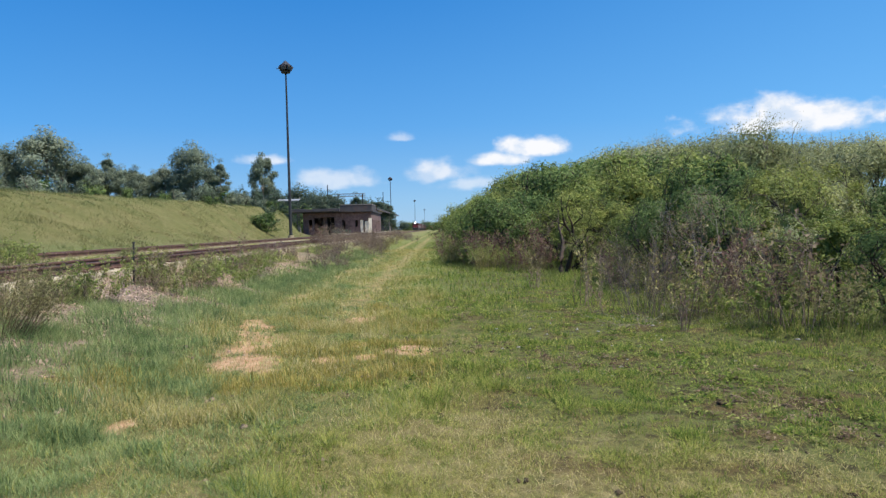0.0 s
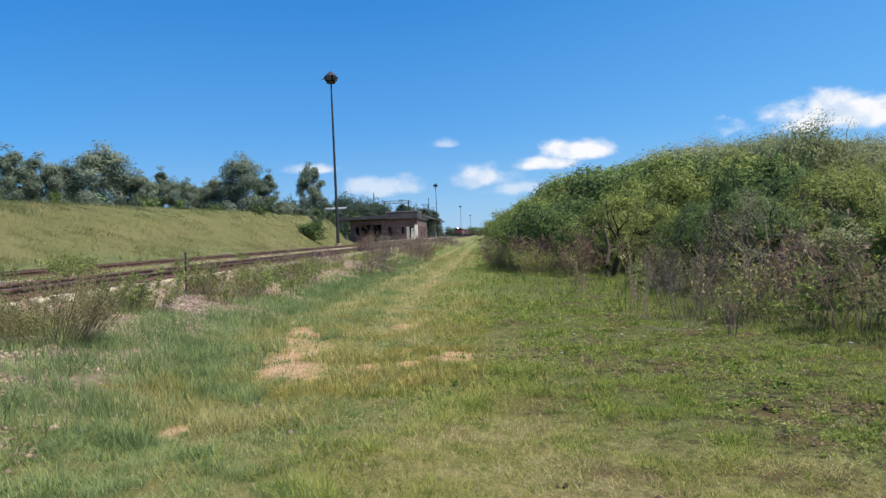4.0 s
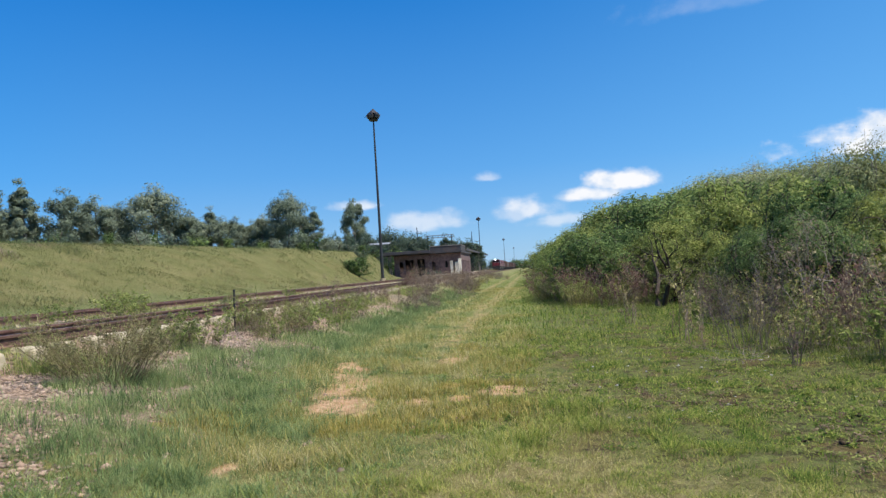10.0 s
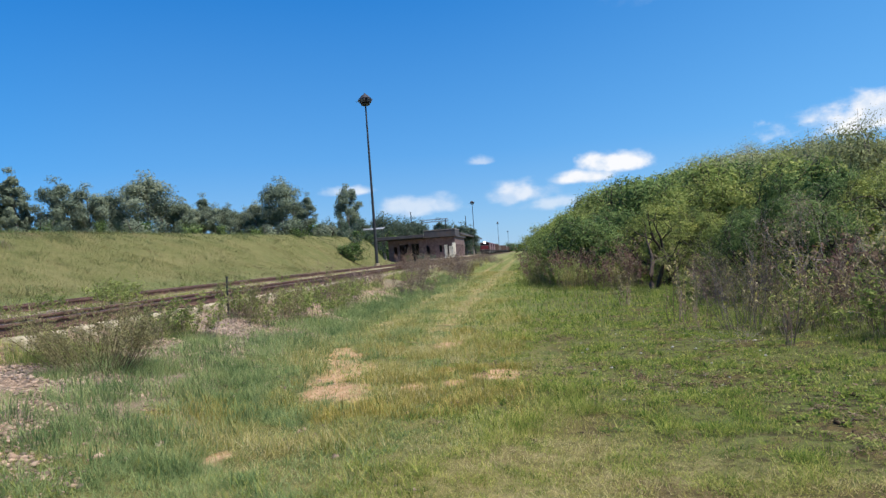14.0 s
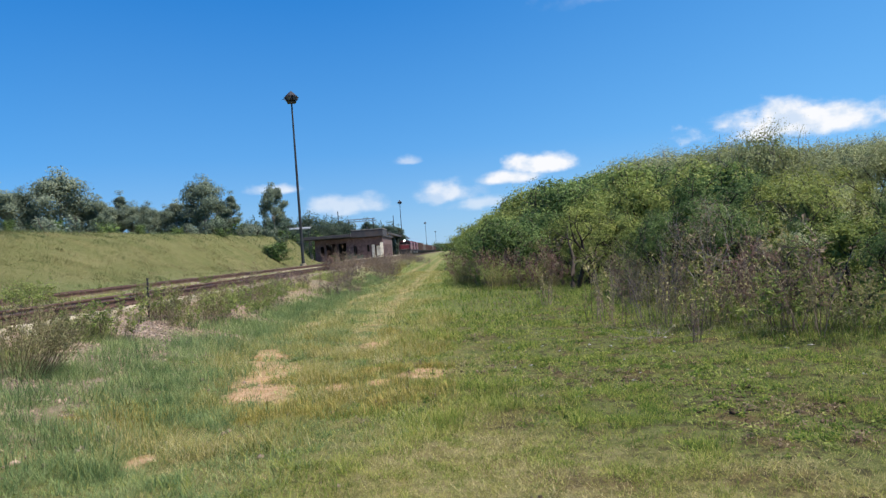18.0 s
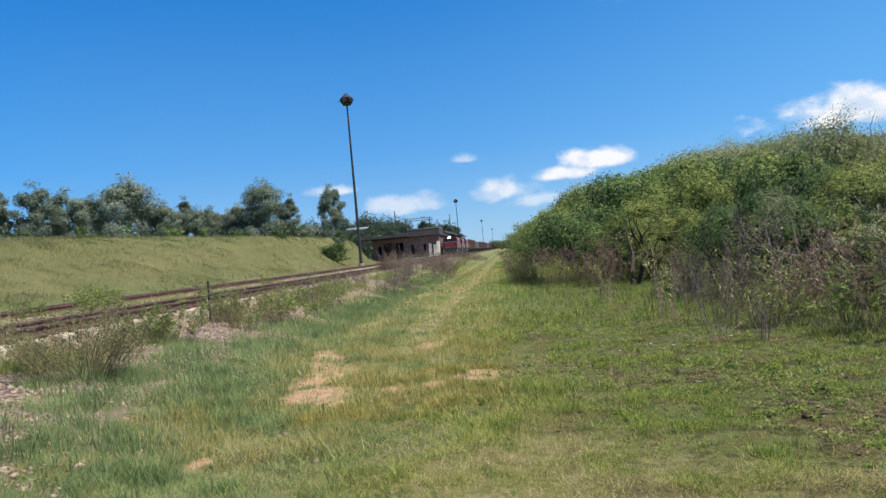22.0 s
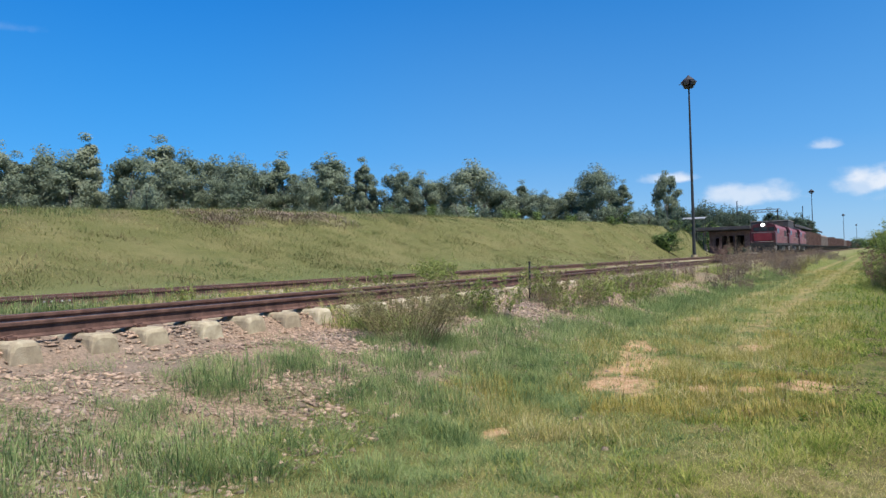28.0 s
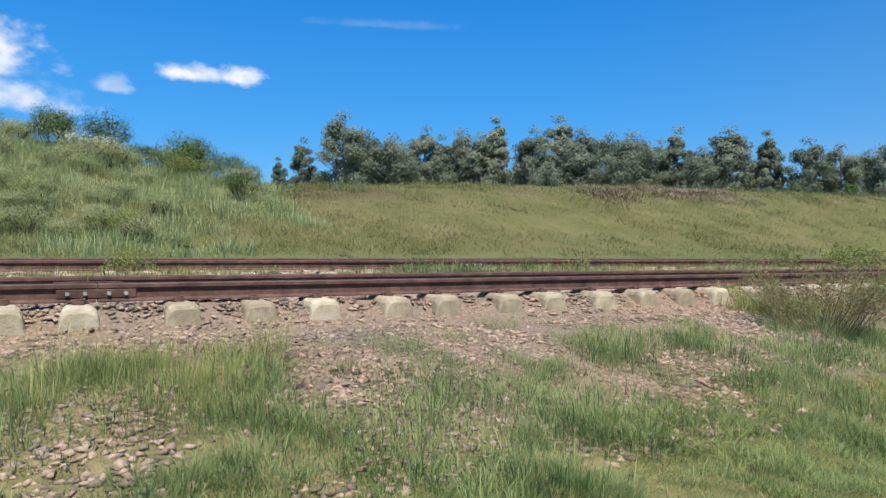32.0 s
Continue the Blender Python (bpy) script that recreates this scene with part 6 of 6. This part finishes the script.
    tuft_field("bright_tufts", bright, 56, 0.16, 0.34, 0.0055, 1.2, GRASS, "light yellowish green tufts in the turf", 529)
    sandy = []
    for i in range(640):
        x, y = -3.6 + 3.4 * q.rand(), 6.6 + 8.5 * q.rand() ** 1.2
        if float(thin(np.array([x]), np.array([y]))[0]) > 0.75 and fog2(x, y, 1.1, 57) > 0.4:
            s = 0.6 + 0.7 * q.rand()
            sandy.append((x, y, s, s * (0.7 + 0.5 * q.rand())))
    tuft_field("yellow_clumps", sandy, 110, 0.19, 0.42, 0.0055, 1.1, GRASS_GOLD, "yellowish green seeding clumps round the sandy patches", 531)
    dry = []
    for i in range(430):
        x, y = -2.6 + 5.2 * q.rand(), 3.7 + 3.8 * q.rand()
        if q.rand() < dry_end(x, y):
            s = 0.4 + 0.8 * q.rand()
            dry.append((x, y, s, s))
    tuft_field("dry_tufts", dry, 80, 0.075, 0.20, 0.0022, 1.2, GRASS_TALL, "thin pale grass tufts on the trodden sandy ground", 528)
    # coarse tussocks that mottle the bank
    bank = []
    for i in range(1100):
        x, y = -16.6 - 14 * q.rand(), -10 + 125 * q.rand() ** 1.15
        if fog2(x, y, 0.22, 19) * 0.6 + fog2(x, y, 0.7, 29) * 0.4 > 0.47:
            s = 0.4 + 0.8 * q.rand()
            bank.append((x, y, s, s * (0.5 + 0.5 * q.rand())))
    tuft_field("bank_tussocks", bank, 60, 0.36, 1.4, 0.02, 2.4, GRASS_BANK, "coarse olive brown tussocks on the grassy bank", 524)
    for name, shift, n, tone, label in (("bank_green_tufts", 91, 900, GRASS_BANKSIDE, "soft darker green weeds that mottle the bank"), ("bank_brown_tufts", 95, 560, GRASS_RUSSET, "brownish seeding grass that mottles the bank")):
        patch = []
        while len(patch) < n:
            x, y = -16.8 - 14 * q.rand(), -10 + 128 * q.rand() ** 1.3
            if fog2(x * 1.5, y * 0.6, 0.3, shift) > 0.52 - 0.2 * q.rand():
                s = 0.5 + 0.8 * q.rand() ** 2
                patch.append((x, y, s, s * (0.5 + 0.6 * q.rand())))
        tuft_field(name, patch, 55, 0.30, 1.5, 0.018, 2.4, tone, label, 600 + shift)
    rim = []
    for i in range(420):
        y = 4 + 110 * q.rand() ** 1.2
        x = -(max(30 - 10 * min(1.0, max(0.0, (y - 20) / 70)), float(np.interp(y, [78, 100, 125], [16.2, 18.8, 23.4])) + 3)) + 1.6 * q.normal()
        s = 0.6 + 0.9 * q.rand() ** 2
        rim.append((x, y, s, s))
    tuft_field("crest_weeds", rim, 60, 0.42, 1.3, 0.018, 1.5, GRASS_BANKSIDE, "ragged tall weeds along the bank's crest", 532)
    brown = [(-26.6 + 0.9 * q.normal(), 23 + 10 * q.rand(), 0.8 + 0.6 * q.rand(), 0.8 + 0.5 * q.rand()) for i in range(90)]
    tuft_field("brown_weeds", brown, 90, 0.34, 1.6, 0.016, 2.4, TWIG_DRY, "purplish brown weeds along the bank's crest", 526)
    strip = [(-10.9 + 0.35 * q.normal(), -6 + 32 * q.rand(), 0.6 + 0.7 * q.rand(), 0.6 + 0.6 * q.rand()) for i in range(46)]
    strip += [(-11.35 + 0.18 * q.normal(), 5.9 + 3.5 * q.rand(), 0.8 + 0.6 * q.rand(), 0.9 + 0.5 * q.rand()) for i in range(26)]
    tuft_field("between_tracks", strip, 90, 0.34, 0.9, 0.009, 1.1, GRASS_LUSH, "fresh green grass clumps between the tracks", 527)
    # feathery tall weeds on the rise across the line
    rise = []
    for i in range(800):
        x, y = -17.0 - 14.5 * q.rand(), -12 + 20 * q.rand()
        if x > -21 and y > 4.5:
            continue
        s = 0.5 + 0.8 * q.rand()
        rise.append((x, y, s, s * (0.7 + 0.6 * q.rand())))
    tuft_field("rise_weeds", rise, 90, 0.7, 1.5, 0.014, 1.1, GRASS_RISE, "tall feathery grass and weeds on the rise", 525)


make_weeds()


# ---------------- light masts ----------------
def light_mast(x, y, height, label):
    z = float(land(x, y)) - 0.1
    ob = thing("light_mast", label, "light mast", (x, y, z), group="yard light masts")
    part("pole", rod((0, 0, 0), (0, 0, height - 0.9), 0.165, 0.075, 14), MAST, ob)
    part("base", rod((0, 0, 0), (0, 0, 0.5), 0.34, 0.30, 14), CONCRETE, ob, "concrete footing")
    part("platform", rod((0, 0, height - 1.0), (0, 0, height - 0.86), 0.42, 0.50, 12), MAST_HEAD, ob)
    cap = part("canopy", rod((0, 0, height - 0.28), (0, 0, height + 0.25), 0.62, 0.03, 10), MAST_HEAD, ob)
    for i in range(6):
        a = i * math.pi / 3 + 0.3
        c, s = math.cos(a), math.sin(a)
        m = Matrix.Translation((c * 0.50, s * 0.50, height - 0.52)) @ Matrix.Rotation(a, 4, "Z") @ Matrix.Rotation(radians(28), 4, "Y")
        lamp = part("floodlight", box(-0.16, -0.22, -0.2, 0.16, 0.22, 0.2, 0.03), MAST_HEAD, ob, m=m)
        part("lens", box(0.161, -0.18, -0.16, 0.172, 0.18, 0.16), LAMP_GLASS, lamp, "grey lamp glass")
    part("bracket", rod((-0.95, 0, height - 0.55), (-0.3, 0, height - 0.5), 0.03, sides=6), MAST_HEAD, ob)
    return ob


light_mast(-15.0, 72.9, 17.6, "tall thin grey floodlight mast beyond the tracks")
light_mast(-15.0, 225.0, 16.9, "tall grey floodlight mast far along the yard")
light_mast(-14.0, 415.0, 17.5, "tall grey floodlight mast far along the yard")
light_mast(-11.8, 575.0, 16.5, "tall grey floodlight mast far along the yard")


def plain_post(x, y, height, r0, label, name="post"):
    z = float(land(x, y)) - 0.1
    ob = thing(name, label, "post", (x, y, z))
    part("shaft", rod((0, 0, 0), (0.02, 0, height), r0, r0 * 0.8, 8), MAST, ob)
    part("cap", rod((0.02, 0, height), (0.02, 0, height + 0.03), r0 * 1.25, r0 * 1.1, 8), MAST, ob)
    return ob


plain_post(-5.75, 13.4, 0.85, 0.022, "short dark steel marker post beside the track", "marker_post")
plain_post(-33.0, 216.0, 14.5, 0.16, "tall thin steel pole behind the station building", "steel_pole")
plain_post(-16.5, 214.0, 12.0, 0.12, "tall thin steel pole behind the station building", "steel_pole")


# ---------------- station building ----------------
def wall_with_openings(length, height, thick, holes, bm=None):
    """A wall along x, from 0, facing -y; holes: x0, x1, z0, z1."""
    bm = bm or bmesh.new()
    xs = sorted({0, length, *[h[0] for h in holes], *[h[1] for h in holes]})
    zs = sorted({0, height, *[h[2] for h in holes], *[h[3] for h in holes]})
    for a, b in zip(xs, xs[1:]):
        for c, d in zip(zs, zs[1:]):
            mx, mz = (a + b) / 2, (c + d) / 2
            if any(h[0] < mx < h[1] and h[2] < mz < h[3] for h in holes):
                continue
            box(a, 0, c, b, thick, d, bm=bm)
    bmesh.ops.remove_doubles(bm, verts=bm.verts, dist=0.0005)
    return bm


def make_station():
    z = 0.75
    ob = thing("station_building", "derelict brown brick station with flat dark roof and platform canopy", "building", (-28.9, 154.0, z))
    wide, deep, high = 14.4, 24.0, 4.6
    front_holes = [(1.2, 1.9, 1.2, 3.3), (2.4, 4.6, 0.5, 3.7), (4.9, 6.6, 0.0, 3.7), (8.2, 8.9, 0.9, 3.0), (11.0, 11.5, 1.6, 3.0), (12.7, 13.75, 0.0, 2.9)]
    part("front_wall", wall_with_openings(wide, high, 0.3, front_holes), BRICK, ob)
    m = Matrix.Translation((wide, 0.3, 0)) @ Matrix.Rotation(radians(90), 4, "Z")
    side_holes = [(1.5 + 3 * i, 3.0 + 3 * i, 0.8 if i % 3 else 0.0, 3.0) for i in range(7)]
    part("side_wall", wall_with_openings(deep, high, 0.3, side_holes), BRICK, ob, m=m)
    part("rear_wall", box(0, deep, 0, wide, deep + 0.3, high), BRICK, ob)
    part("far_wall", box(0, 0.3, 0, 0.3, deep, high), BRICK, ob)
    part("floor_slab", box(0.3, 0.3, -0.3, wide - 0.3, deep, 0.06), INTERIOR_SHADE, ob)
    part("ceiling_slab", box(0.3, 0.3, high - 0.25, wide - 0.3, deep, high - 0.05), INTERIOR_SHADE, ob)
    for a in (5.0, 10.2):
        part("inner_wall", box(a, 0.35, 0.06, a + 0.2, deep - 0.2, high - 0.3), INTERIOR_SHADE, ob)
    # front canopy slab that runs past the corner, and the higher parapet block
    part("canopy_roof", box(-6.6, -2.4, 4.85, 8.0, 6.0, 5.5, 0.04), FASCIA, ob, "deep dark fascia of the flat canopy")
    part("roof_slab", box(-0.3, 0.2, 4.62, wide + 0.3, deep + 0.5, 5.1), FASCIA, ob)
    part("parapet", box(8.02, -1.2, 4.7, wide + 0.25, 9.0, 6.15, 0.05), FASCIA, ob, "raised dark parapet block")
    part("coping", box(7.95, -1.27, 6.15, wide + 0.32, 9.05, 6.28), ROOFING, ob)
    for xx in (-6.1, -2.0):
        part("canopy_post", rod((xx, -2.1, 0), (xx, -2.1, 4.6), 0.11, sides=10), MAST, ob)
    # plastered piers round the lit doorway; sunlight on them is put into the colour
    part("pier", box(13.78, -0.06, 0.0, 14.42, 0.36, 3.35), PLASTER, ob, "dirty cream plastered pier")
    part("pier", box(12.05, -0.05, 0.0, 12.68, -0.003, 3.0), PLASTER, ob, "dirty cream plastered pier")
    part("door_leaf", box(13.0, 0.18, 0.05, 13.72, 0.23, 2.7), PLASTER, ob, "pale standing door")
    for h in front_holes[1:4]:
        part("window_sill", box(h[0] - 0.08, -0.08, h[2] - 0.12, h[1] + 0.08, -0.003, h[2]), CONCRETE, ob)
        part("window_frame", box((h[0] + h[1]) / 2 - 0.03, 0.10, h[2], (h[0] + h[1]) / 2 + 0.03, 0.16, h[3]), FASCIA, ob)
    # the platform and its long canopy
    part("platform", box(8.0, -14.0, -0.7, 15.3, 96.0, 0.28, 0.04), CONCRETE, ob, "pale concrete platform edge")
    part("platform_roof", extrude_profile([(wide - 3.5, 6.1), (wide + 0.4, 5.7), (wide + 0.4, 5.5), (wide - 3.5, 5.9)], "y", 9.2, 94.0), ROOFING, ob, "weathered sheet roof of the platform canopy")
    part("valance", box(wide + 0.41, 9.2, 5.3, wide + 0.5, 94.0, 5.75), FASCIA, ob)
    for i in range(7):
        part("platform_post", rod((wide - 1.6, 12 + i * 13, 0.28), (wide - 1.6, 12 + i * 13, 5.65), 0.09, sides=8), MAST, ob)
    # small shelter behind the station
    shed = thing("open_shelter", "small open shelter with a pale sheet roof behind the bank", "shelter", (-36.2, 175.0, 4.0))
    part("roof", extrude_profile([(-1.6, 4.9), (1.6, 5.4), (1.6, 5.55), (-1.6, 5.05)], "x", -2.6, 2.6), ROOF_LIGHT, shed)
    for a in (-2.3, 2.3):
        for b in (-1.3, 1.3):
            part("post", rod((a, b, -3.4), (a, b, 5.1 + 0.15 * b), 0.07, sides=8), MAST, shed)
    gantry = thing("steel_gantry", "light steel gantry frame above the trees", "gantry", (-26.2, 215.0, 2.0))
    for a in (-3.6, 3.6):
        part("leg", rod((a, 0, -1.0), (a, 0, 10.3), 0.16, sides=8), MAST, gantry)
    for h in (9.6, 10.3):
        part("beam", box(-4.2, -0.12, h, 4.2, 0.12, h + 0.2), ROOF_LIGHT, gantry)
    for i in range(8):
        a = -3.6 + i * 6.6 / 7
        part("brace", rod((a, 0, 9.7), (a + 0.8, 0, 10.3), 0.05, sides=6), MAST, gantry)


make_station()


# ---------------- the train ----------------
def wheelset(parent, y, r, gauge=1.067):
    for x in (-gauge / 2 - 0.07, gauge / 2 + 0.07):
        part("wheel", rod((x - 0.06, y, r), (x + 0.06, y, r), r, sides=20), LOCO_BLACK, parent)


def bogie(parent, y, n, base, r, frame_material):
    half = base / 2
    ob = part("bogie_frame", box(-1.02, y - half - 0.55, r * 0.75, -0.86, y + half + 0.55, r + 0.42, 0.04), frame_material, parent)
    box_two = box(0.86, y - half - 0.55, r * 0.75, 1.02, y + half + 0.55, r + 0.42, 0.04)
    part("bogie_frame", box_two, frame_material, parent)
    for i in range(n):
        yy = y - half + base * i / (n - 1)
        wheelset(ob, yy, r)
        for s in (-1, 1):
            part("axlebox", box(s * 1.03 - 0.09, yy - 0.2, r - 0.18, s * 1.03 + 0.09, yy + 0.2, r + 0.2, 0.03), frame_material, ob)
            part("spring", rod((s * 1.07, yy + 0.32, r + 0.05), (s * 1.07, yy + 0.32, r + 0.42), 0.09, sides=10), frame_material, ob)


def locomotive(lit):
    """A six-axle diesel, nose toward -y, its front coupler at y = 0."""
    ob = thing("diesel_locomotive", "faded maroon diesel locomotive with grey running gear%s" % (" and lit headlight" if lit else " coupled behind another"), "locomotive", group="locomotives of the train")
    L = 16.4
    part("underframe", box(-1.38, 0.45, 1.02, 1.38, L - 0.45, 1.32, 0.03), LOCO_BLACK, ob)
    part("buffer_beam", box(-1.41, 0.395, 0.92, 1.41, 0.446, 1.37, 0.01), LOCO_BLACK, ob)
    part("fuel_tank", box(-1.15, 6.0, 0.42, 1.15, 10.4, 1.02, 0.12), LOCO_BLACK, ob)
    # high nose, cab, engine hood with rounded roof edges
    nose = [(-1.38, 1.32), (1.38, 1.32), (1.38, 2.62), (1.25, 2.80), (-1.25, 2.80), (-1.38, 2.62)]
    part("nose", extrude_profile(nose, "y", 0.62, 2.09), LOCO_FRONT_SHADE, ob, "maroon nose, darkened for shade")
    part("nose_panel", box(-0.98, 0.575, 1.62, 0.98, 0.622, 2.56, 0.02), LOCO_NOSE, ob, "bright red nose panel")
    for h in (2.64,):
        part("lining", box(-1.2, 0.604, h, 1.2, 0.618, h + 0.05), STRIPE, ob)
    cab = [(-1.38, 1.32), (1.38, 1.32), (1.38, 3.20), (1.18, 3.66), (0.6, 3.86), (-0.6, 3.86), (-1.18, 3.66), (-1.38, 3.20)]
    body = part("cab", extrude_profile(cab, "y", 2.1, 4.7), LOCO_RED, ob)
    face = [(-1.37, 2.81), (1.37, 2.81), (1.37, 3.20), (1.17, 3.65), (0.6, 3.85), (-0.6, 3.85), (-1.17, 3.65), (-1.37, 3.20)]
    part("cab_front", extrude_profile(face, "y", 2.072, 2.099), LOCO_FRONT_SHADE, body, "maroon cab front, darkened for shade")
    for a, b in ((-1.14, -0.48), (-0.40, 0.40), (0.48, 1.14)):
        part("windscreen", box(a, 2.050, 2.86, b, 2.070, 3.38, 0.01), WINDOW, body)
    for s in (-1, 1):
        part("side_window", box(min(s * 1.384, s * 1.40), 2.6, 2.55, max(s * 1.384, s * 1.40), 3.4, 3.2), WINDOW, body)
        part("side_window", box(min(s * 1.384, s * 1.40), 3.6, 2.55, max(s * 1.384, s * 1.40), 4.3, 3.2), WINDOW, body)
    lamp = part("headlight", box(-0.34, 1.93, 3.52, 0.34, 2.12, 3.84, 0.04), LOCO_BLACK, ob)
    if lit:
        part("lens", rod((-0.08, 1.80, 3.68), (-0.08, 1.925, 3.68), 0.16, sides=18), HEADLIGHT, lamp, "bright burning headlight")
    else:
        for a in (-0.16, 0.16):
            part("lens", rod((a, 1.89, 3.68), (a, 1.925, 3.68), 0.11, sides=14), LAMP_GLASS, lamp)
    hood = [(-1.22, 1.32), (1.22, 1.32), (1.22, 3.20), (1.06, 3.55), (0.55, 3.76), (-0.55, 3.76), (-1.06, 3.55), (-1.22, 3.20)]
    long_hood = part("engine_hood", extrude_profile(hood, "y", 4.72, L - 0.8), LOCO_RED, ob)
    for s in (-1, 1):
        for i in range(8):
            y = 5.1 + i * 1.28
            part("hood_door", box(min(s * 1.222, s * 1.245), y, 1.5, max(s * 1.222, s * 1.245), y + 1.12, 3.02, 0.01), LOCO_RED, long_hood)
        part("radiator_grille", box(min(s * 1.246, s * 1.262), 12.0, 2.2, max(s * 1.246, s * 1.262), 14.9, 3.1), LOCO_BLACK, long_hood)
        rail = rod((s * 1.34, 4.9, 2.25), (s * 1.34, L - 0.7, 2.25), 0.02, sides=6)
        for i in range(8):
            rod((s * 1.34, 5.0 + i * 1.5, 1.32), (s * 1.34, 5.0 + i * 1.5, 2.25), 0.018, sides=6, bm=rail)
        part("handrail", rail, STRIPE, ob)
        part("step", box(min(s * 1.1, s * 1.4), 0.45, 0.5, max(s * 1.1, s * 1.4), 0.8, 1.02), LOCO_GREY, ob)
    for y in (6.6, 10.2, 13.4):
        part("roof_fan", rod((0, y, 3.74), (0, y, 3.88), 0.55, sides=18), LOCO_ROOF, long_hood)
    part("exhaust", box(-0.22, 8.2, 3.74, 0.22, 8.9, 3.98, 0.03), LOCO_BLACK, long_hood)
    # front apron, buffer beam, coupler, number board
    part("pilot", extrude_profile([(0.30, 0.22), (0.75, 0.22), (0.75, 1.02), (0.45, 1.02)], "x", -1.25, 1.25), LOCO_BLACK, ob)
    part("coupler", box(-0.16, -0.05, 0.72, 0.16, 0.5, 1.0, 0.04), LOCO_BLACK, ob)
    part("front_rail", rod((-1.2, 0.46, 1.5), (1.2, 0.46, 1.5), 0.022, sides=6), STRIPE, ob)
    # broad body over the narrow-gauge bogies
    for o in ob.children_recursive:
        o.data.transform(Matrix.Diagonal((1.09, 1, 1, 1)))
    bogie(ob, 3.3, 3, 3.2, 0.46, LOCO_GREY)
    bogie(ob, 13.1, 3, 3.2, 0.46, LOCO_GREY)
    return ob


def wagon(kind):
    """A bogie wagon 13.2 m over couplers, its front end at y = 0."""
    pale = kind == 1
    paint = WAGON_PALE if pale else WAGON
    ob = thing("freight_wagon", ("pale dusty covered bogie wagon" if pale else "rusty brown high-sided bogie wagon") + " in the train", "wagon", group="wagons of the train")
    L, high = 13.2, 3.65 if kind != 2 else 3.2
    part("underframe", box(-1.3, 0.4, 0.95, 1.3, L - 0.4, 1.15, 0.02), LOCO_BLACK, ob)
    if kind == 1:
        shape = [(-1.35, 1.15), (1.35, 1.15), (1.35, high - 0.35), (0.9, high), (-0.9, high), (-1.35, high - 0.35)]
        part("body", extrude_profile(shape, "y", 0.5, L - 0.5), paint, ob)
    else:
        for s in (-1, 1):
            part("side_wall", box(min(s * 1.27, s * 1.35), 0.5, 1.15, max(s * 1.27, s * 1.35), L - 0.5, high), paint, ob)
        for y in (0.5, L - 0.58):
            part("end_wall", box(-1.27, y, 1.15, 1.27, y + 0.08, high), paint, ob)
        part("load", box(-1.26, 0.6, 1.16, 1.26, L - 0.6, high - 0.35), LOCO_BLACK, ob, "dark mineral load")
    for s in (-1, 1):
        for i in range(9):
            y = 0.75 + i * (L - 1.5) / 8
            part("rib", box(min(s * 1.352, s * 1.43), y - 0.06, 1.1, max(s * 1.352, s * 1.43), y + 0.06, high - (0.4 if kind == 1 else 0)), paint, ob)
    part("coupler", box(-0.14, -0.05, 0.72, 0.14, 0.5, 0.98, 0.03), LOCO_BLACK, ob)
    bogie(ob, 2.3, 2, 1.8, 0.42, LOCO_BLACK)
    bogie(ob, L - 2.3, 2, 1.8, 0.42, LOCO_BLACK)
    return ob


def make_train():
    """Three locomotives and a long string of wagons; returns each with its distance behind the front."""
    first = locomotive(True)
    second = locomotive(False)
    out = [(first, 0.0), (second, 16.5), (copy_thing(second, pose(0, 0, 0)), 33.0)]
    kinds = [wagon(k) for k in range(3)]
    used = set()
    at = 49.5
    for i in range(20):
        k = (0, 0, 0, 1, 1, 2, 2, 0, 2, 2)[i % 10]
        out.append((kinds[k] if k not in used else copy_thing(kinds[k], pose(0, 0, 0)), at))
        used.add(k)
        at += 13.3
    return out


TRAIN = make_train()
make_ballast()

def motions():
    """The train comes on at about ten metres a second and slows a little."""
    x, z = TRACKS[1][0] - GAUGE / 2, TRACKS[1][1] + 0.152
    front = lambda t: 364 - 10.0 * t + 0.022 * t * t - 2.6 * math.exp(-((t - 25) / 4) ** 2) + 2.9 * float(ease((t - 27.5) / 4))
    for ob, back in TRAIN:
        walk(ob, [(t, pose(x, front(t) + back, z)) for t in range(0, 33)])


motions()
